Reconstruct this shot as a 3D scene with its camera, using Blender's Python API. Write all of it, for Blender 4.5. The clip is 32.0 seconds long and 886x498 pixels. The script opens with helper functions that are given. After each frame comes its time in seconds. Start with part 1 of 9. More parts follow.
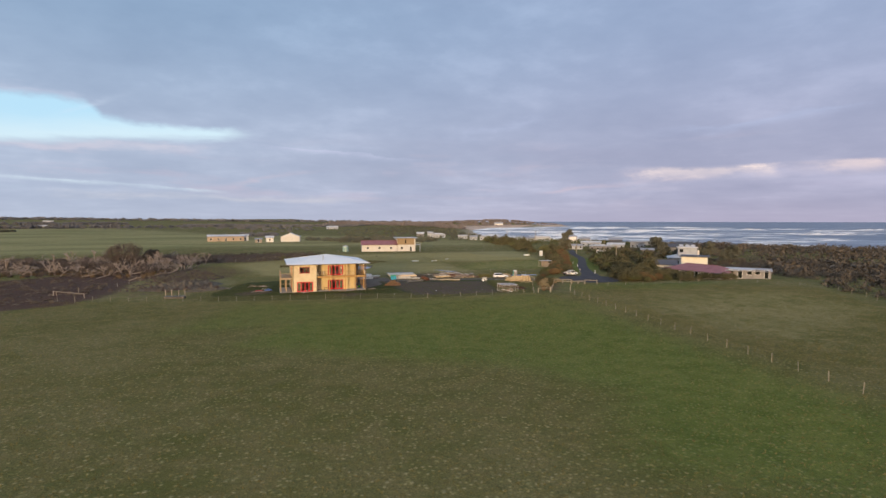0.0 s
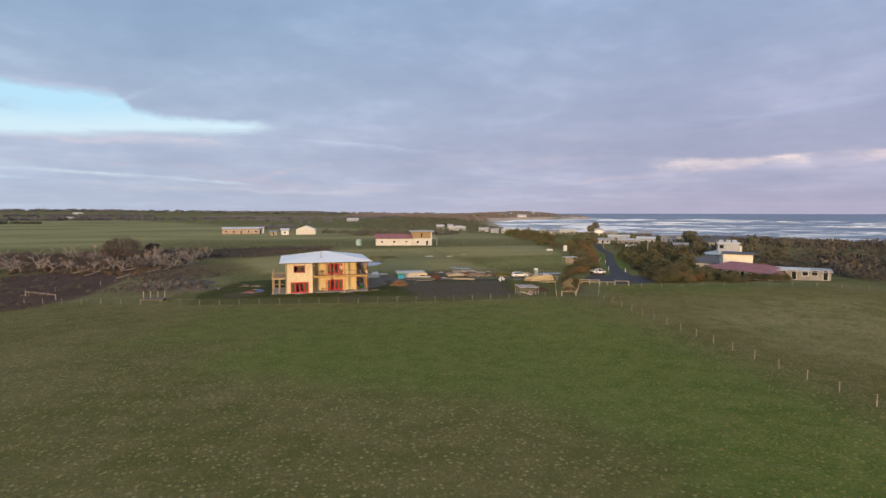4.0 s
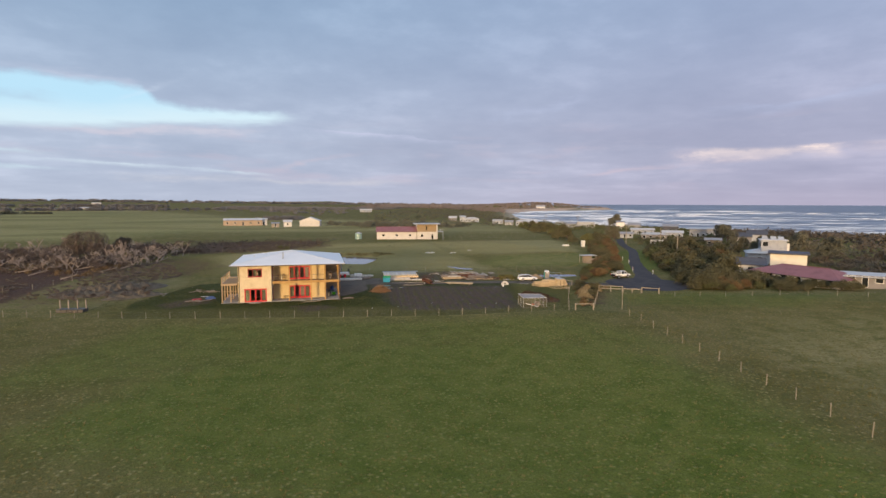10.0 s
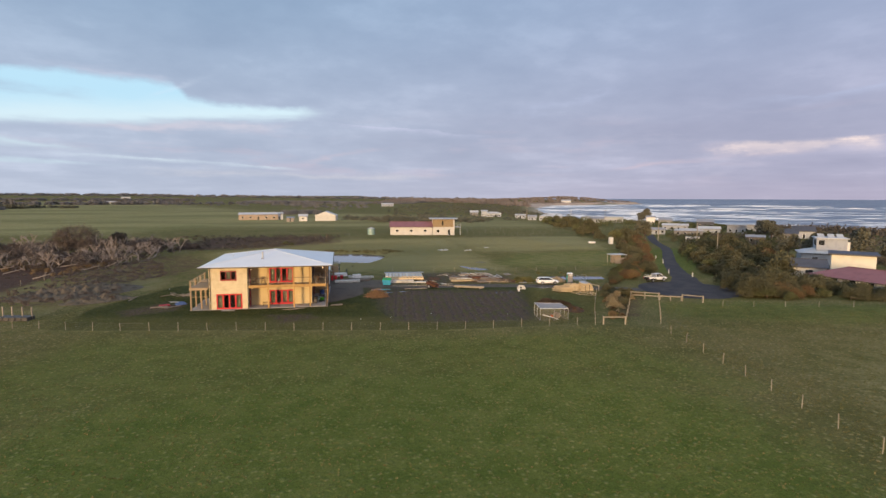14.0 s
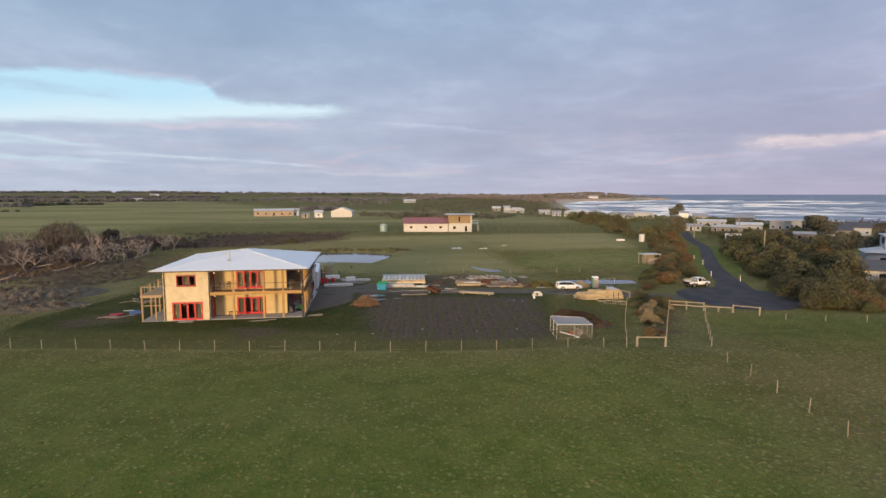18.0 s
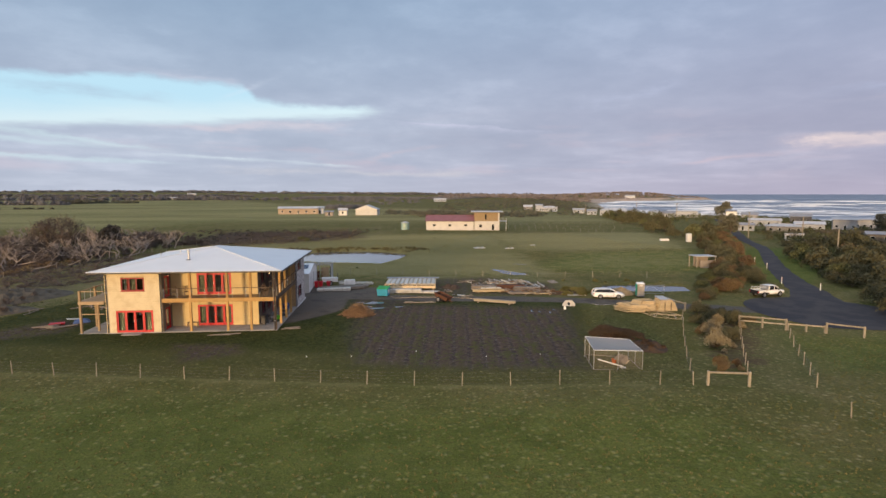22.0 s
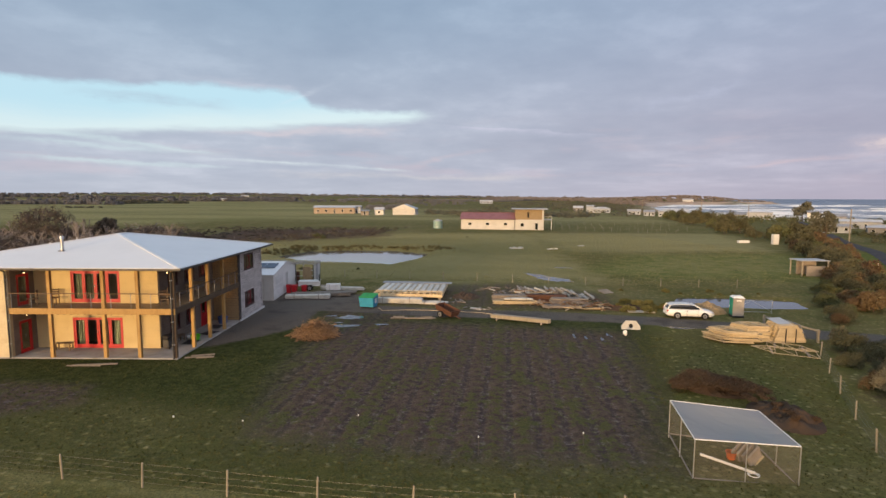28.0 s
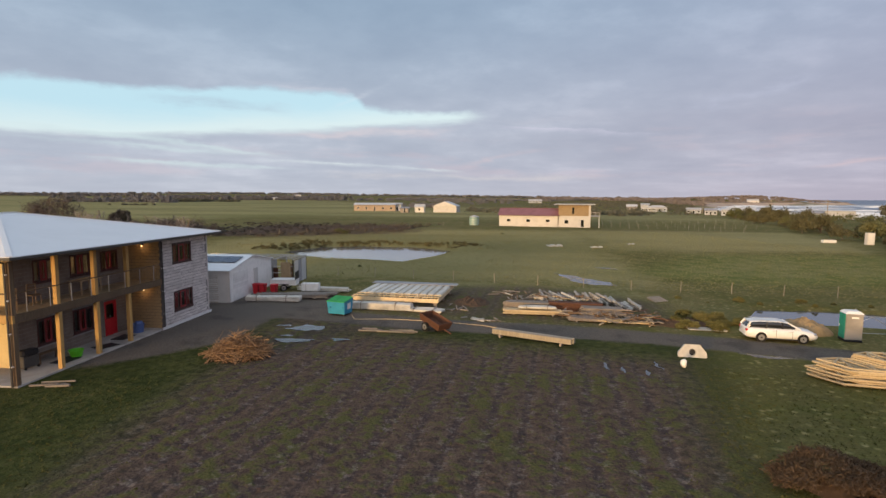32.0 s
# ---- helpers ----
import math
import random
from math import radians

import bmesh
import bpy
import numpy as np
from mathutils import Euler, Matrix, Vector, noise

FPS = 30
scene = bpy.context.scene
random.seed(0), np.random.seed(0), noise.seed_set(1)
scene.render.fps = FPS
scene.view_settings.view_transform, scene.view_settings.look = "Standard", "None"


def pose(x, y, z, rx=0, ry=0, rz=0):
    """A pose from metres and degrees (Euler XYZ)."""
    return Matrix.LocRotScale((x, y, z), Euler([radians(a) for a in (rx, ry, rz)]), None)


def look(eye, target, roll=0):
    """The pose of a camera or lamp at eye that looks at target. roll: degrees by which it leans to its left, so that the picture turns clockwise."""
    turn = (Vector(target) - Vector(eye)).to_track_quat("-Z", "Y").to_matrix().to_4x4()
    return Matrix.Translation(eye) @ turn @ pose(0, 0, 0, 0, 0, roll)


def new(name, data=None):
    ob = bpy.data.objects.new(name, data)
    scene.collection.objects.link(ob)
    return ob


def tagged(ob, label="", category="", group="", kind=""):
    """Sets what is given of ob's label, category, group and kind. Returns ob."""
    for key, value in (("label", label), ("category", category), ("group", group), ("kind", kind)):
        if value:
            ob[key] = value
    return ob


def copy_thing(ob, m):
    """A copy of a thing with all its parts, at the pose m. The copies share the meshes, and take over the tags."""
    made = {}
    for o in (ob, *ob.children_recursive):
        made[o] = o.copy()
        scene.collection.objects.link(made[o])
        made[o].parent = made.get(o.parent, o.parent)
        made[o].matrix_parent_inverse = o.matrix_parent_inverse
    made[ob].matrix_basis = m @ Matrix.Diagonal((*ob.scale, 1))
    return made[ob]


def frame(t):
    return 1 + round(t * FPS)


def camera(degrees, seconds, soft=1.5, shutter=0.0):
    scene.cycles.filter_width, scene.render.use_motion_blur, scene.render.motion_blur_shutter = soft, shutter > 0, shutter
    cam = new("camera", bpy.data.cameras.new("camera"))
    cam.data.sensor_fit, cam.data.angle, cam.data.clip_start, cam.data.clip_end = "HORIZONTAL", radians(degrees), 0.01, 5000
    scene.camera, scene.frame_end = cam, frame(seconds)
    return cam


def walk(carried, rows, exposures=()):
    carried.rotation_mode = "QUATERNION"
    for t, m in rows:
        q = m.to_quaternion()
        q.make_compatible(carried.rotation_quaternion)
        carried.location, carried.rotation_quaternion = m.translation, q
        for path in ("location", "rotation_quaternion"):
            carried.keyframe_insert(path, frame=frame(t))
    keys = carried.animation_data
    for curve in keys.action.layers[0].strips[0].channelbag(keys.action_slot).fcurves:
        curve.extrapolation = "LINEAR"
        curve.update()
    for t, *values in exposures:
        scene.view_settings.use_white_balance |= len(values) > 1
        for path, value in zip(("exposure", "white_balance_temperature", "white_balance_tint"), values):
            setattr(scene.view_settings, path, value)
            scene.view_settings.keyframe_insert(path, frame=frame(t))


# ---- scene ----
cam = camera(79.3, 32.0)
PATH = [
    (0, (-19.17, -110.797, 14.887), (-18.55, -108.898, 14.773), 0.1),
    (2, (-16.279, -105.16, 15.027), (-15.698, -103.25, 14.898), 0.3),
    (3, (-14.776, -102.42, 15.056), (-14.22, -100.504, 14.919), 0.2),
    (6, (-9.926, -94.275, 15.209), (-9.416, -92.348, 15.052), 0.1),
    (8, (-6.879, -88.883, 15.246), (-6.389, -86.951, 15.079), 0.2),
    (9, (-5.215, -86.167, 15.284), (-4.735, -84.233, 15.112), 0.1),
    (10, (-3.669, -83.409, 15.217), (-3.201, -81.473, 15.038), 0.2),
    (12, (-0.833, -78.026, 15.185), (-0.406, -76.082, 14.994), 0.2),
    (14, (1.868, -72.291, 14.852), (2.246, -70.337, 14.652), 0.2),
    (17, (5.863, -63.976, 14.368), (6.169, -62.011, 14.157), 0.0),
    (19, (8.414, -58.113, 13.757), (8.673, -56.142, 13.542), 0.0),
    (21, (10.46, -52.137, 13.015), (10.653, -50.158, 12.799), -0.0),
    (23, (12.255, -46.179, 12.245), (12.389, -44.194, 12.035), -0.0),
    (25, (14.056, -40.297, 11.313), (14.124, -38.308, 11.107), 0.0),
    (28, (16.402, -31.36, 9.898), (16.384, -29.37, 9.699), 0.2),
    (30, (18.104, -25.477, 8.962), (18.009, -23.489, 8.769), 0.1),
    (31, (19.076, -22.658, 8.55), (18.931, -20.673, 8.356), 0.1),
    (32, (20.133, -19.944, 8.151), (19.928, -17.964, 7.953), 0.3),
]
SCALE = 1.22      # the plan below is drawn in units of 1.22 m; everything is brought to metres at the end
walk(cam, [(t, look(Vector(eye) * SCALE, Vector(target) * SCALE, roll)) for t, eye, target, roll in PATH], [(0, 0.28, 6400, 10), (12, 0.31, 6520, 10), (19, 0.31, 6600, 10), (32, 0.30, 7050, 10)])

# ---- world, sun, exposure ----
SUN_AZ = 27.0      # degrees to the left of straight behind the front walls
SUN_EL = 4.5
sun_dir = Vector((-math.sin(radians(SUN_AZ)) * math.cos(radians(SUN_EL)),
                  -math.cos(radians(SUN_AZ)) * math.cos(radians(SUN_EL)), math.sin(radians(SUN_EL))))
sun_data = bpy.data.lights.new("sun", "SUN")
sun_data.energy, sun_data.angle, sun_data.color = 3.1, radians(9.0), (1.0, 0.665, 0.335)
sun = new("sun", sun_data)
sun.matrix_world = look(sun_dir * 200, (0, 0, 0))


class Nodes:
    """Short hand for node trees."""

    def __init__(self, tree):
        self.t = tree

    def add(self, kind, inputs=None, **props):
        n = self.t.nodes.new(kind)
        for k, v in props.items():
            if k == "operation":
                n.operation = v
            elif k == "blend_type":
                n.blend_type = v
            elif k == "data_type":
                n.data_type = v
            elif k == "sky_type":
                n.sky_type = v
            elif k == "attribute_name":
                n.attribute_name = v
            elif k == "feature":
                n.feature = v
        for k, v in (inputs or {}).items():
            self.put(n.inputs[k], v)
        return n

    def put(self, sock, v):
        if isinstance(v, bpy.types.NodeSocket):
            self.t.links.new(v, sock)
        elif isinstance(v, bpy.types.Node):
            self.t.links.new(v.outputs[0], sock)
        else:
            sock.default_value = v

    def math(self, op, a, b=0.0, c=0.0):
        n = self.add("ShaderNodeMath", operation=op)
        self.put(n.inputs[0], a), self.put(n.inputs[1], b), self.put(n.inputs[2], c)
        return n.outputs[0]

    def ramp(self, fac, stops):
        n = self.t.nodes.new("ShaderNodeValToRGB")
        els = n.color_ramp.elements
        while len(els) < len(stops):
            els.new(0.5)
        for e, (p, c) in zip(els, stops):
            e.position, e.color = p, (*c, 1) if len(c) == 3 else c
        self.put(n.inputs[0], fac)
        return n.outputs[0]

    def step(self, v, a, b):
        n = self.t.nodes.new("ShaderNodeMapRange")
        n.interpolation_type = "SMOOTHSTEP"
        self.put(n.inputs[0], v)
        n.inputs[1].default_value, n.inputs[2].default_value = a, b
        return n.outputs[0]

    def mix(self, fac, a, b, mode="MIX"):
        n = self.add("ShaderNodeMix", data_type="RGBA", blend_type=mode)
        self.put(n.inputs[0], fac), self.put(n.inputs[6], a), self.put(n.inputs[7], b)
        return n.outputs[2]

    def noise(self, vec, scale, detail=4.0, rough=0.55):
        n = self.add("ShaderNodeTexNoise", {"Scale": scale, "Detail": detail, "Roughness": rough})
        if vec is not None:
            self.put(n.inputs["Vector"], vec)
        return n.outputs[0]

    def scaled(self, vec, s):
        n = self.t.nodes.new("ShaderNodeVectorMath")
        n.operation = "MULTIPLY"
        self.put(n.inputs[0], vec)
        n.inputs[1].default_value = s
        return n.outputs[0]


def rgb(c):
    return (*c, 1.0)


world = bpy.data.worlds.new("dusk_sky")
scene.world = world
world.use_nodes = True
wn = Nodes(world.node_tree)
world.node_tree.nodes.clear()
sky = wn.add("ShaderNodeTexSky", sky_type="NISHITA")
sky.sun_disc = False
sky.sun_elevation = radians(SUN_EL)
sky.sun_rotation = math.atan2(sun_dir.x, sun_dir.y)
sky.air_density, sky.dust_density, sky.ozone_density = 1.2, 1.5, 2.0
tc = wn.add("ShaderNodeTexCoord")
sep = wn.add("ShaderNodeSeparateXYZ", {0: tc.outputs["Generated"]})
X, Y, Z = sep.outputs[0], sep.outputs[1], sep.outputs[2]
azim = wn.math("MULTIPLY", wn.math("ARCTAN2", X, Y), 57.2958)           # degrees to the right of +y
elev = wn.math("MULTIPLY", wn.math("ARCSINE", Z), 57.2958)
zz = wn.math("ADD", wn.math("MAXIMUM", Z, 0.0), 0.10)
flat = wn.add("ShaderNodeCombineXYZ", {0: wn.math("DIVIDE", X, zz), 1: wn.math("DIVIDE", Y, zz), 2: 0.0}).outputs[0]
polar = wn.add("ShaderNodeCombineXYZ", {0: wn.math("MULTIPLY", azim, 0.035), 1: wn.math("MULTIPLY", elev, 0.24), 2: 0.3}).outputs[0]
puff = wn.add("ShaderNodeCombineXYZ", {0: wn.math("MULTIPLY", azim, 0.075), 1: wn.math("MULTIPLY", elev, 0.17), 2: 1.7}).outputs[0]
big = wn.noise(flat, 0.42, 7.0, 0.50)
fine = wn.noise(flat, 1.3, 7.0, 0.58)
streak = wn.noise(polar, 1.3, 4.0, 0.5)
streak2 = wn.noise(polar, 2.6, 6.0, 0.55)
lump = wn.noise(puff, 1.5, 8.0, 0.60)
# body of the overcast: blue grey to the one side, lilac to the other, paler towards the horizon
side = wn.step(azim, -25.0, 55.0)
high = wn.mix(side, rgb((0.262, 0.372, 0.520)), rgb((0.305, 0.375, 0.530)))
low = wn.mix(side, rgb((0.425, 0.485, 0.610)), rgb((0.385, 0.385, 0.515)))
body = wn.mix(wn.step(elev, 2.0, 22.0), low, high)
tone = wn.math("ADD", wn.math("MULTIPLY", big, 0.50), wn.math("MULTIPLY", fine, 0.26))
tone = wn.math("ADD", tone, wn.math("MULTIPLY", lump, 0.30))
body = wn.mix(1.0, body, wn.ramp(wn.step(tone, 0.36, 0.74), [(0.0, (0.80, 0.82, 0.86)), (0.5, (0.95, 0.955, 0.97)), (1.0, (1.24, 1.21, 1.18))]), "MULTIPLY")
wob = wn.math("MULTIPLY", wn.math("SUBTRACT", lump, 0.5), 5.0)
bars = wn.math("MULTIPLY", wn.math("SUBTRACT", streak2, 0.5), 6.0)
tatter = wn.step(wn.math("ADD", wn.math("MULTIPLY", lump, 0.6), wn.math("MULTIPLY", wn.noise(polar, 5.0, 6.0, 0.62), 0.4)), 0.40, 0.60)
fray = wn.math("MULTIPLY", wn.math("SUBTRACT", wn.noise(puff, 5.0, 5.0, 0.6), 0.5), 3.0)


def ribbon(a0, e0, a1, e1, up, down, torn=None, soft=3.0):
    """Mask of a long cloud ribbon from one direction to another, sharp above and fading below."""
    torn = min(0.45, 0.30 * (up + down)) if torn is None else torn
    line = wn.math("ADD", e0, wn.math("MULTIPLY", wn.math("SUBTRACT", azim, a0), (e1 - e0) / (a1 - a0)))
    d = wn.math("SUBTRACT", wn.math("ADD", elev, wn.math("ADD", wn.math("MULTIPLY", bars, torn), wn.math("MULTIPLY", fray, torn))), line)
    m = wn.math("MULTIPLY", wn.step(d, up, -0.25 * up), wn.step(d, -down, 0.1 * up))
    m = wn.math("MULTIPLY", m, wn.math("ADD", 0.35, wn.math("MULTIPLY", tatter, 0.65)))
    ends = wn.math("ADD", azim, wn.math("MULTIPLY", fray, 2.0))
    return wn.math("MULTIPLY", m, wn.math("MULTIPLY", wn.step(ends, a0 - soft, a0 + soft), wn.step(ends, a1 + soft, a1 - soft)))


# torn rosy bands low down
bands = wn.math("MULTIPLY", wn.step(wn.math("ADD", wn.math("MULTIPLY", streak2, 0.7), wn.math("MULTIPLY", lump, 0.3)), 0.50, 0.66), wn.math("MULTIPLY", wn.step(elev, 0.3, 2.5), wn.step(elev, 9.5, 5.0)))
rosy = wn.mix(wn.step(streak, 0.42, 0.58), rgb((0.52, 0.56, 0.68)), rgb((0.53, 0.45, 0.54)))
body = wn.mix(wn.math("MULTIPLY", bands, 0.35), body, rosy)
# darker slabs of cloud under the bright ribbons
for a0, e0, a1, e1, up, down, k in ((2, 6.0, 22, 4.9, 0.8, 1.6, 0.42), (8, 8.0, 40, 6.4, 1.0, 1.6, 0.30), (-30, 3.9, -6, 3.6, 0.5, 0.7, 0.35), (36, 3.2, 60, 3.0, 0.7, 1.2, 0.25)):
    body = wn.mix(wn.math("MULTIPLY", ribbon(a0, e0, a1, e1, up, down, 0.3, 5.0), k), body, wn.mix(side, rgb((0.315, 0.365, 0.480)), rgb((0.335, 0.325, 0.455))))
# the clear gap low on the landward side, between a ragged cloud edge above and thin bars below
along = wn.math("DIVIDE", wn.math("ADD", azim, 60.0), 60.0)
rim_hi = wn.math("MULTIPLY", wn.ramp(along, [(0.0, (0.40,) * 3), (0.28, (0.49,) * 3), (0.40, (0.475,) * 3), (0.60, (0.535,) * 3), (0.745, (0.520,) * 3), (0.765, (0.468,) * 3), (0.83, (0.445,) * 3), (1.0, (0.425,) * 3)]), 20.0)
rim_lo = wn.math("MULTIPLY", wn.ramp(along, [(0.0, (0.27,) * 3), (0.27, (0.265,) * 3), (0.40, (0.262,) * 3), (0.50, (0.283,) * 3), (0.62, (0.318,) * 3), (0.78, (0.352,) * 3), (0.92, (0.385,) * 3), (1.0, (0.425,) * 3)]), 20.0)
over = wn.math("SUBTRACT", rim_hi, wn.math("ADD", elev, wn.math("ADD", wn.math("MULTIPLY", wob, 0.30), wn.math("MULTIPLY", fray, 0.28))))
under = wn.math("SUBTRACT", wn.math("ADD", elev, wn.math("ADD", wn.math("MULTIPLY", bars, 0.28), wn.math("MULTIPLY", fray, 0.12))), rim_lo)
gap = wn.math("MULTIPLY", wn.step(over, -0.30, 0.55), wn.step(under, -0.50, 0.55))
gap = wn.math("MULTIPLY", gap, wn.math("MULTIPLY", wn.step(azim, 0.5, -5.0), wn.step(azim, -85.0, -60.0)))
tongue = ribbon(-34.0, 8.9, -23.0, 8.6, 0.7, 0.7, 0.3, 3.0)
gap = wn.math("MULTIPLY", gap, wn.math("SUBTRACT", 1.0, wn.math("MULTIPLY", tongue, 0.55)))
pale = wn.mix(wn.step(under, 0.0, 3.0), rgb((0.64, 0.80, 0.89)), rgb((0.47, 0.72, 0.89)))
clear = wn.mix(0.90, wn.mix(1.0, sky.outputs[0], rgb((0.10, 0.10, 0.10)), "MULTIPLY"), pale)
body = wn.mix(gap, body, clear)
# lit cloud rims and slits round the gap, pale and rosy ribbons further along
for a0, e0, a1, e1, up, down, k, c in (
        (-24, 10.9, -15.5, 10.6, 0.7, 0.5, 0.45, (0.58, 0.60, 0.72)), (-15.6, 9.9, -13.9, 10.6, 0.5, 0.5, 0.65, (0.62, 0.70, 0.82)),
        (-23, 6.1, -7, 6.9, 0.5, 0.7, 0.60, (0.60, 0.565, 0.64)), (-46, 6.1, -24, 4.2, 0.35, 0.5, 0.75, (0.52, 0.66, 0.74)), (-46, 4.9, -28, 4.1, 0.4, 0.5, 0.70, (0.50, 0.63, 0.72)),
        (-24, 3.50, -5.5, 2.80, 0.22, 0.36, 0.95, (0.58, 0.68, 0.76)), (-38, 3.35, -22, 2.65, 0.22, 0.46, 0.85, (0.50, 0.62, 0.71)), (-17, 2.25, 8, 2.20, 0.45, 0.80, 0.75, (0.56, 0.565, 0.62)),
        (-2, 3.7, 4, 4.8, 0.35, 0.45, 0.55, (0.60, 0.475, 0.53)), (1, 7.35, 14, 6.35, 0.16, 0.75, 0.75, (0.50, 0.52, 0.68)), (6, 2.3, 24, 2.1, 0.3, 0.4, 0.30, (0.50, 0.46, 0.56)),
        (19.5, 8.6, 27.0, 10.2, 0.9, 0.9, 0.45, (0.47, 0.52, 0.70)), (40, 8.6, 56, 9.6, 0.4, 0.9, 0.35, (0.42, 0.48, 0.67)), (29, 2.6, 37, 3.6, 0.35, 0.40, 0.50, (0.60, 0.47, 0.53))):
    body = wn.mix(wn.math("MULTIPLY", ribbon(a0, e0, a1, e1, up, down), k), body, rgb(c))
# sunlit cloud edge over the sea
lit = wn.math("ADD", 0.25, wn.math("MULTIPLY", wn.step(wn.noise(puff, 3.4, 5.0, 0.55), 0.38, 0.58), 0.75))
for a0, a1, k, c in ((37.0, 58.5, 0.55, (0.60, 0.50, 0.56)), (38.5, 50.0, 1.0, (0.98, 0.80, 0.72)), (52.0, 57.5, 0.70, (0.78, 0.64, 0.63))):
    m = ribbon(a0, 4.90, a1, 4.75, 0.40, 1.25, 0.20, 1.5)
    body = wn.mix(wn.math("MULTIPLY", wn.math("MULTIPLY", m, lit), k), body, rgb(c))
# pale haze at the horizon, nishita below the clouds' cover
haze = wn.math("MULTIPLY", wn.step(elev, 3.2, -0.6), 0.55)
body = wn.mix(haze, body, wn.mix(side, rgb((0.42, 0.46, 0.56)), rgb((0.43, 0.38, 0.48))))
body = wn.mix(0.06, body, wn.mix(1.0, sky.outputs[0], rgb((0.10, 0.10, 0.10)), "MULTIPLY"))
# the sunset side, behind the walk, glows warm; overhead is a little lighter
toward = wn.math("ADD", wn.math("MULTIPLY", X, sun_dir.x), wn.math("MULTIPLY", Y, sun_dir.y))
body = wn.mix(1.0, body, wn.ramp(wn.step(toward, -0.15, 1.0), [(0.0, (1.0, 1.0, 1.0)), (1.0, (2.8, 2.15, 1.65))]), "MULTIPLY")
body = wn.mix(1.0, body, wn.ramp(wn.step(Z, 0.45, 0.9), [(0.0, (1.0, 1.0, 1.0)), (1.0, (1.3, 1.3, 1.25))]), "MULTIPLY")
bg = wn.add("ShaderNodeBackground", {0: body, 1: 1.0})
wo = wn.add("ShaderNodeOutputWorld", {0: bg.outputs[0]})

# ---- materials ----
def material(name, rough=0.8, metal=0.0, spec=0.3):
    m = bpy.data.materials.new(name)
    m.use_nodes = True
    n = Nodes(m.node_tree)
    b = m.node_tree.nodes["Principled BSDF"]
    b.inputs["Roughness"].default_value = rough
    b.inputs["Metallic"].default_value = metal
    b.inputs["Specular IOR Level"].default_value = spec
    return m, n, b


def place(n):
    return n.add("ShaderNodeNewGeometry").outputs["Position"]


def bump(n, b, height, strength=0.4, dist=0.02):
    k = n.add("ShaderNodeBump", {"Strength": strength, "Distance": dist, "Height": height})
    n.put(b.inputs["Normal"], k.outputs[0])


def worn(name, c, rough=0.7, metal=0.0, spec=0.3, vary=0.25, scale=3.0, grain=60.0, relief=0.3, dirt=None, each=0.12):
    """Paint, cloth, metal or stone: base colour with stains, grain and a small difference from piece to piece."""
    m, n, b = material(name, rough, metal, spec)
    p = place(n)
    big_, small = n.noise(p, scale, 5.0), n.noise(p, grain, 3.0)
    d = dirt or tuple(v * 0.55 for v in c)
    col = n.mix(n.math("MULTIPLY", n.step(big_, 0.42, 0.72), min(1.0, vary * 2)), rgb(c), rgb(d))
    col = n.mix(n.math("MULTIPLY", small, vary), col, rgb(tuple(v * 0.6 for v in c)))
    rnd = n.add("ShaderNodeObjectInfo").outputs["Random"]
    col = n.mix(1.0, col, n.ramp(rnd, [(0.0, (1 - each,) * 3), (1.0, (1 + each,) * 3)]), "MULTIPLY")
    n.put(b.inputs["Base Color"], col)
    n.put(b.inputs["Roughness"], n.math("ADD", rough - 0.08, n.math("MULTIPLY", big_, 0.16)))
    bump(n, b, small, relief, 0.01)
    return m


def timber(name, c, dark, rough=0.7, along=(1, 1, 0.08), scale=14.0):
    m, n, b = material(name, rough)
    v = n.scaled(place(n), along)
    g = n.noise(v, scale, 5.0, 0.6)
    big_ = n.noise(place(n), 1.2, 4.0)
    col = n.mix(n.step(g, 0.3, 0.75), rgb(c), rgb(dark))
    col = n.mix(n.math("MULTIPLY", n.step(big_, 0.45, 0.75), 0.35), col, rgb(tuple(x * 0.7 for x in dark)))
    rnd = n.add("ShaderNodeObjectInfo").outputs["Random"]
    isl = n.add("ShaderNodeNewGeometry").outputs["Random Per Island"]
    col = n.mix(1.0, col, n.ramp(rnd, [(0.0, (0.85, 0.85, 0.85)), (1.0, (1.15, 1.13, 1.1))]), "MULTIPLY")
    col = n.mix(1.0, col, n.ramp(isl, [(0.0, (0.80, 0.80, 0.80)), (1.0, (1.18, 1.18, 1.18))]), "MULTIPLY")
    n.put(b.inputs["Base Color"], col)
    bump(n, b, g, 0.4, 0.006)
    return m


def leafy(name, stops, rough=0.75, trans=0.0):
    """Leaves or twigs: the colour changes from leaf to leaf and from clump to clump."""
    m, n, b = material(name, rough, 0.0, 0.15)
    isl = n.add("ShaderNodeNewGeometry").outputs["Random Per Island"]
    big_ = n.noise(place(n), 0.33, 3.0)
    rnd = n.add("ShaderNodeObjectInfo").outputs["Random"]
    f = n.math("ADD", n.math("MULTIPLY", isl, 0.45), n.math("MULTIPLY", n.step(big_, 0.3, 0.7), 0.30))
    f = n.math("ADD", f, n.math("MULTIPLY", rnd, 0.25))
    n.put(b.inputs["Base Color"], n.ramp(f, stops))
    return m


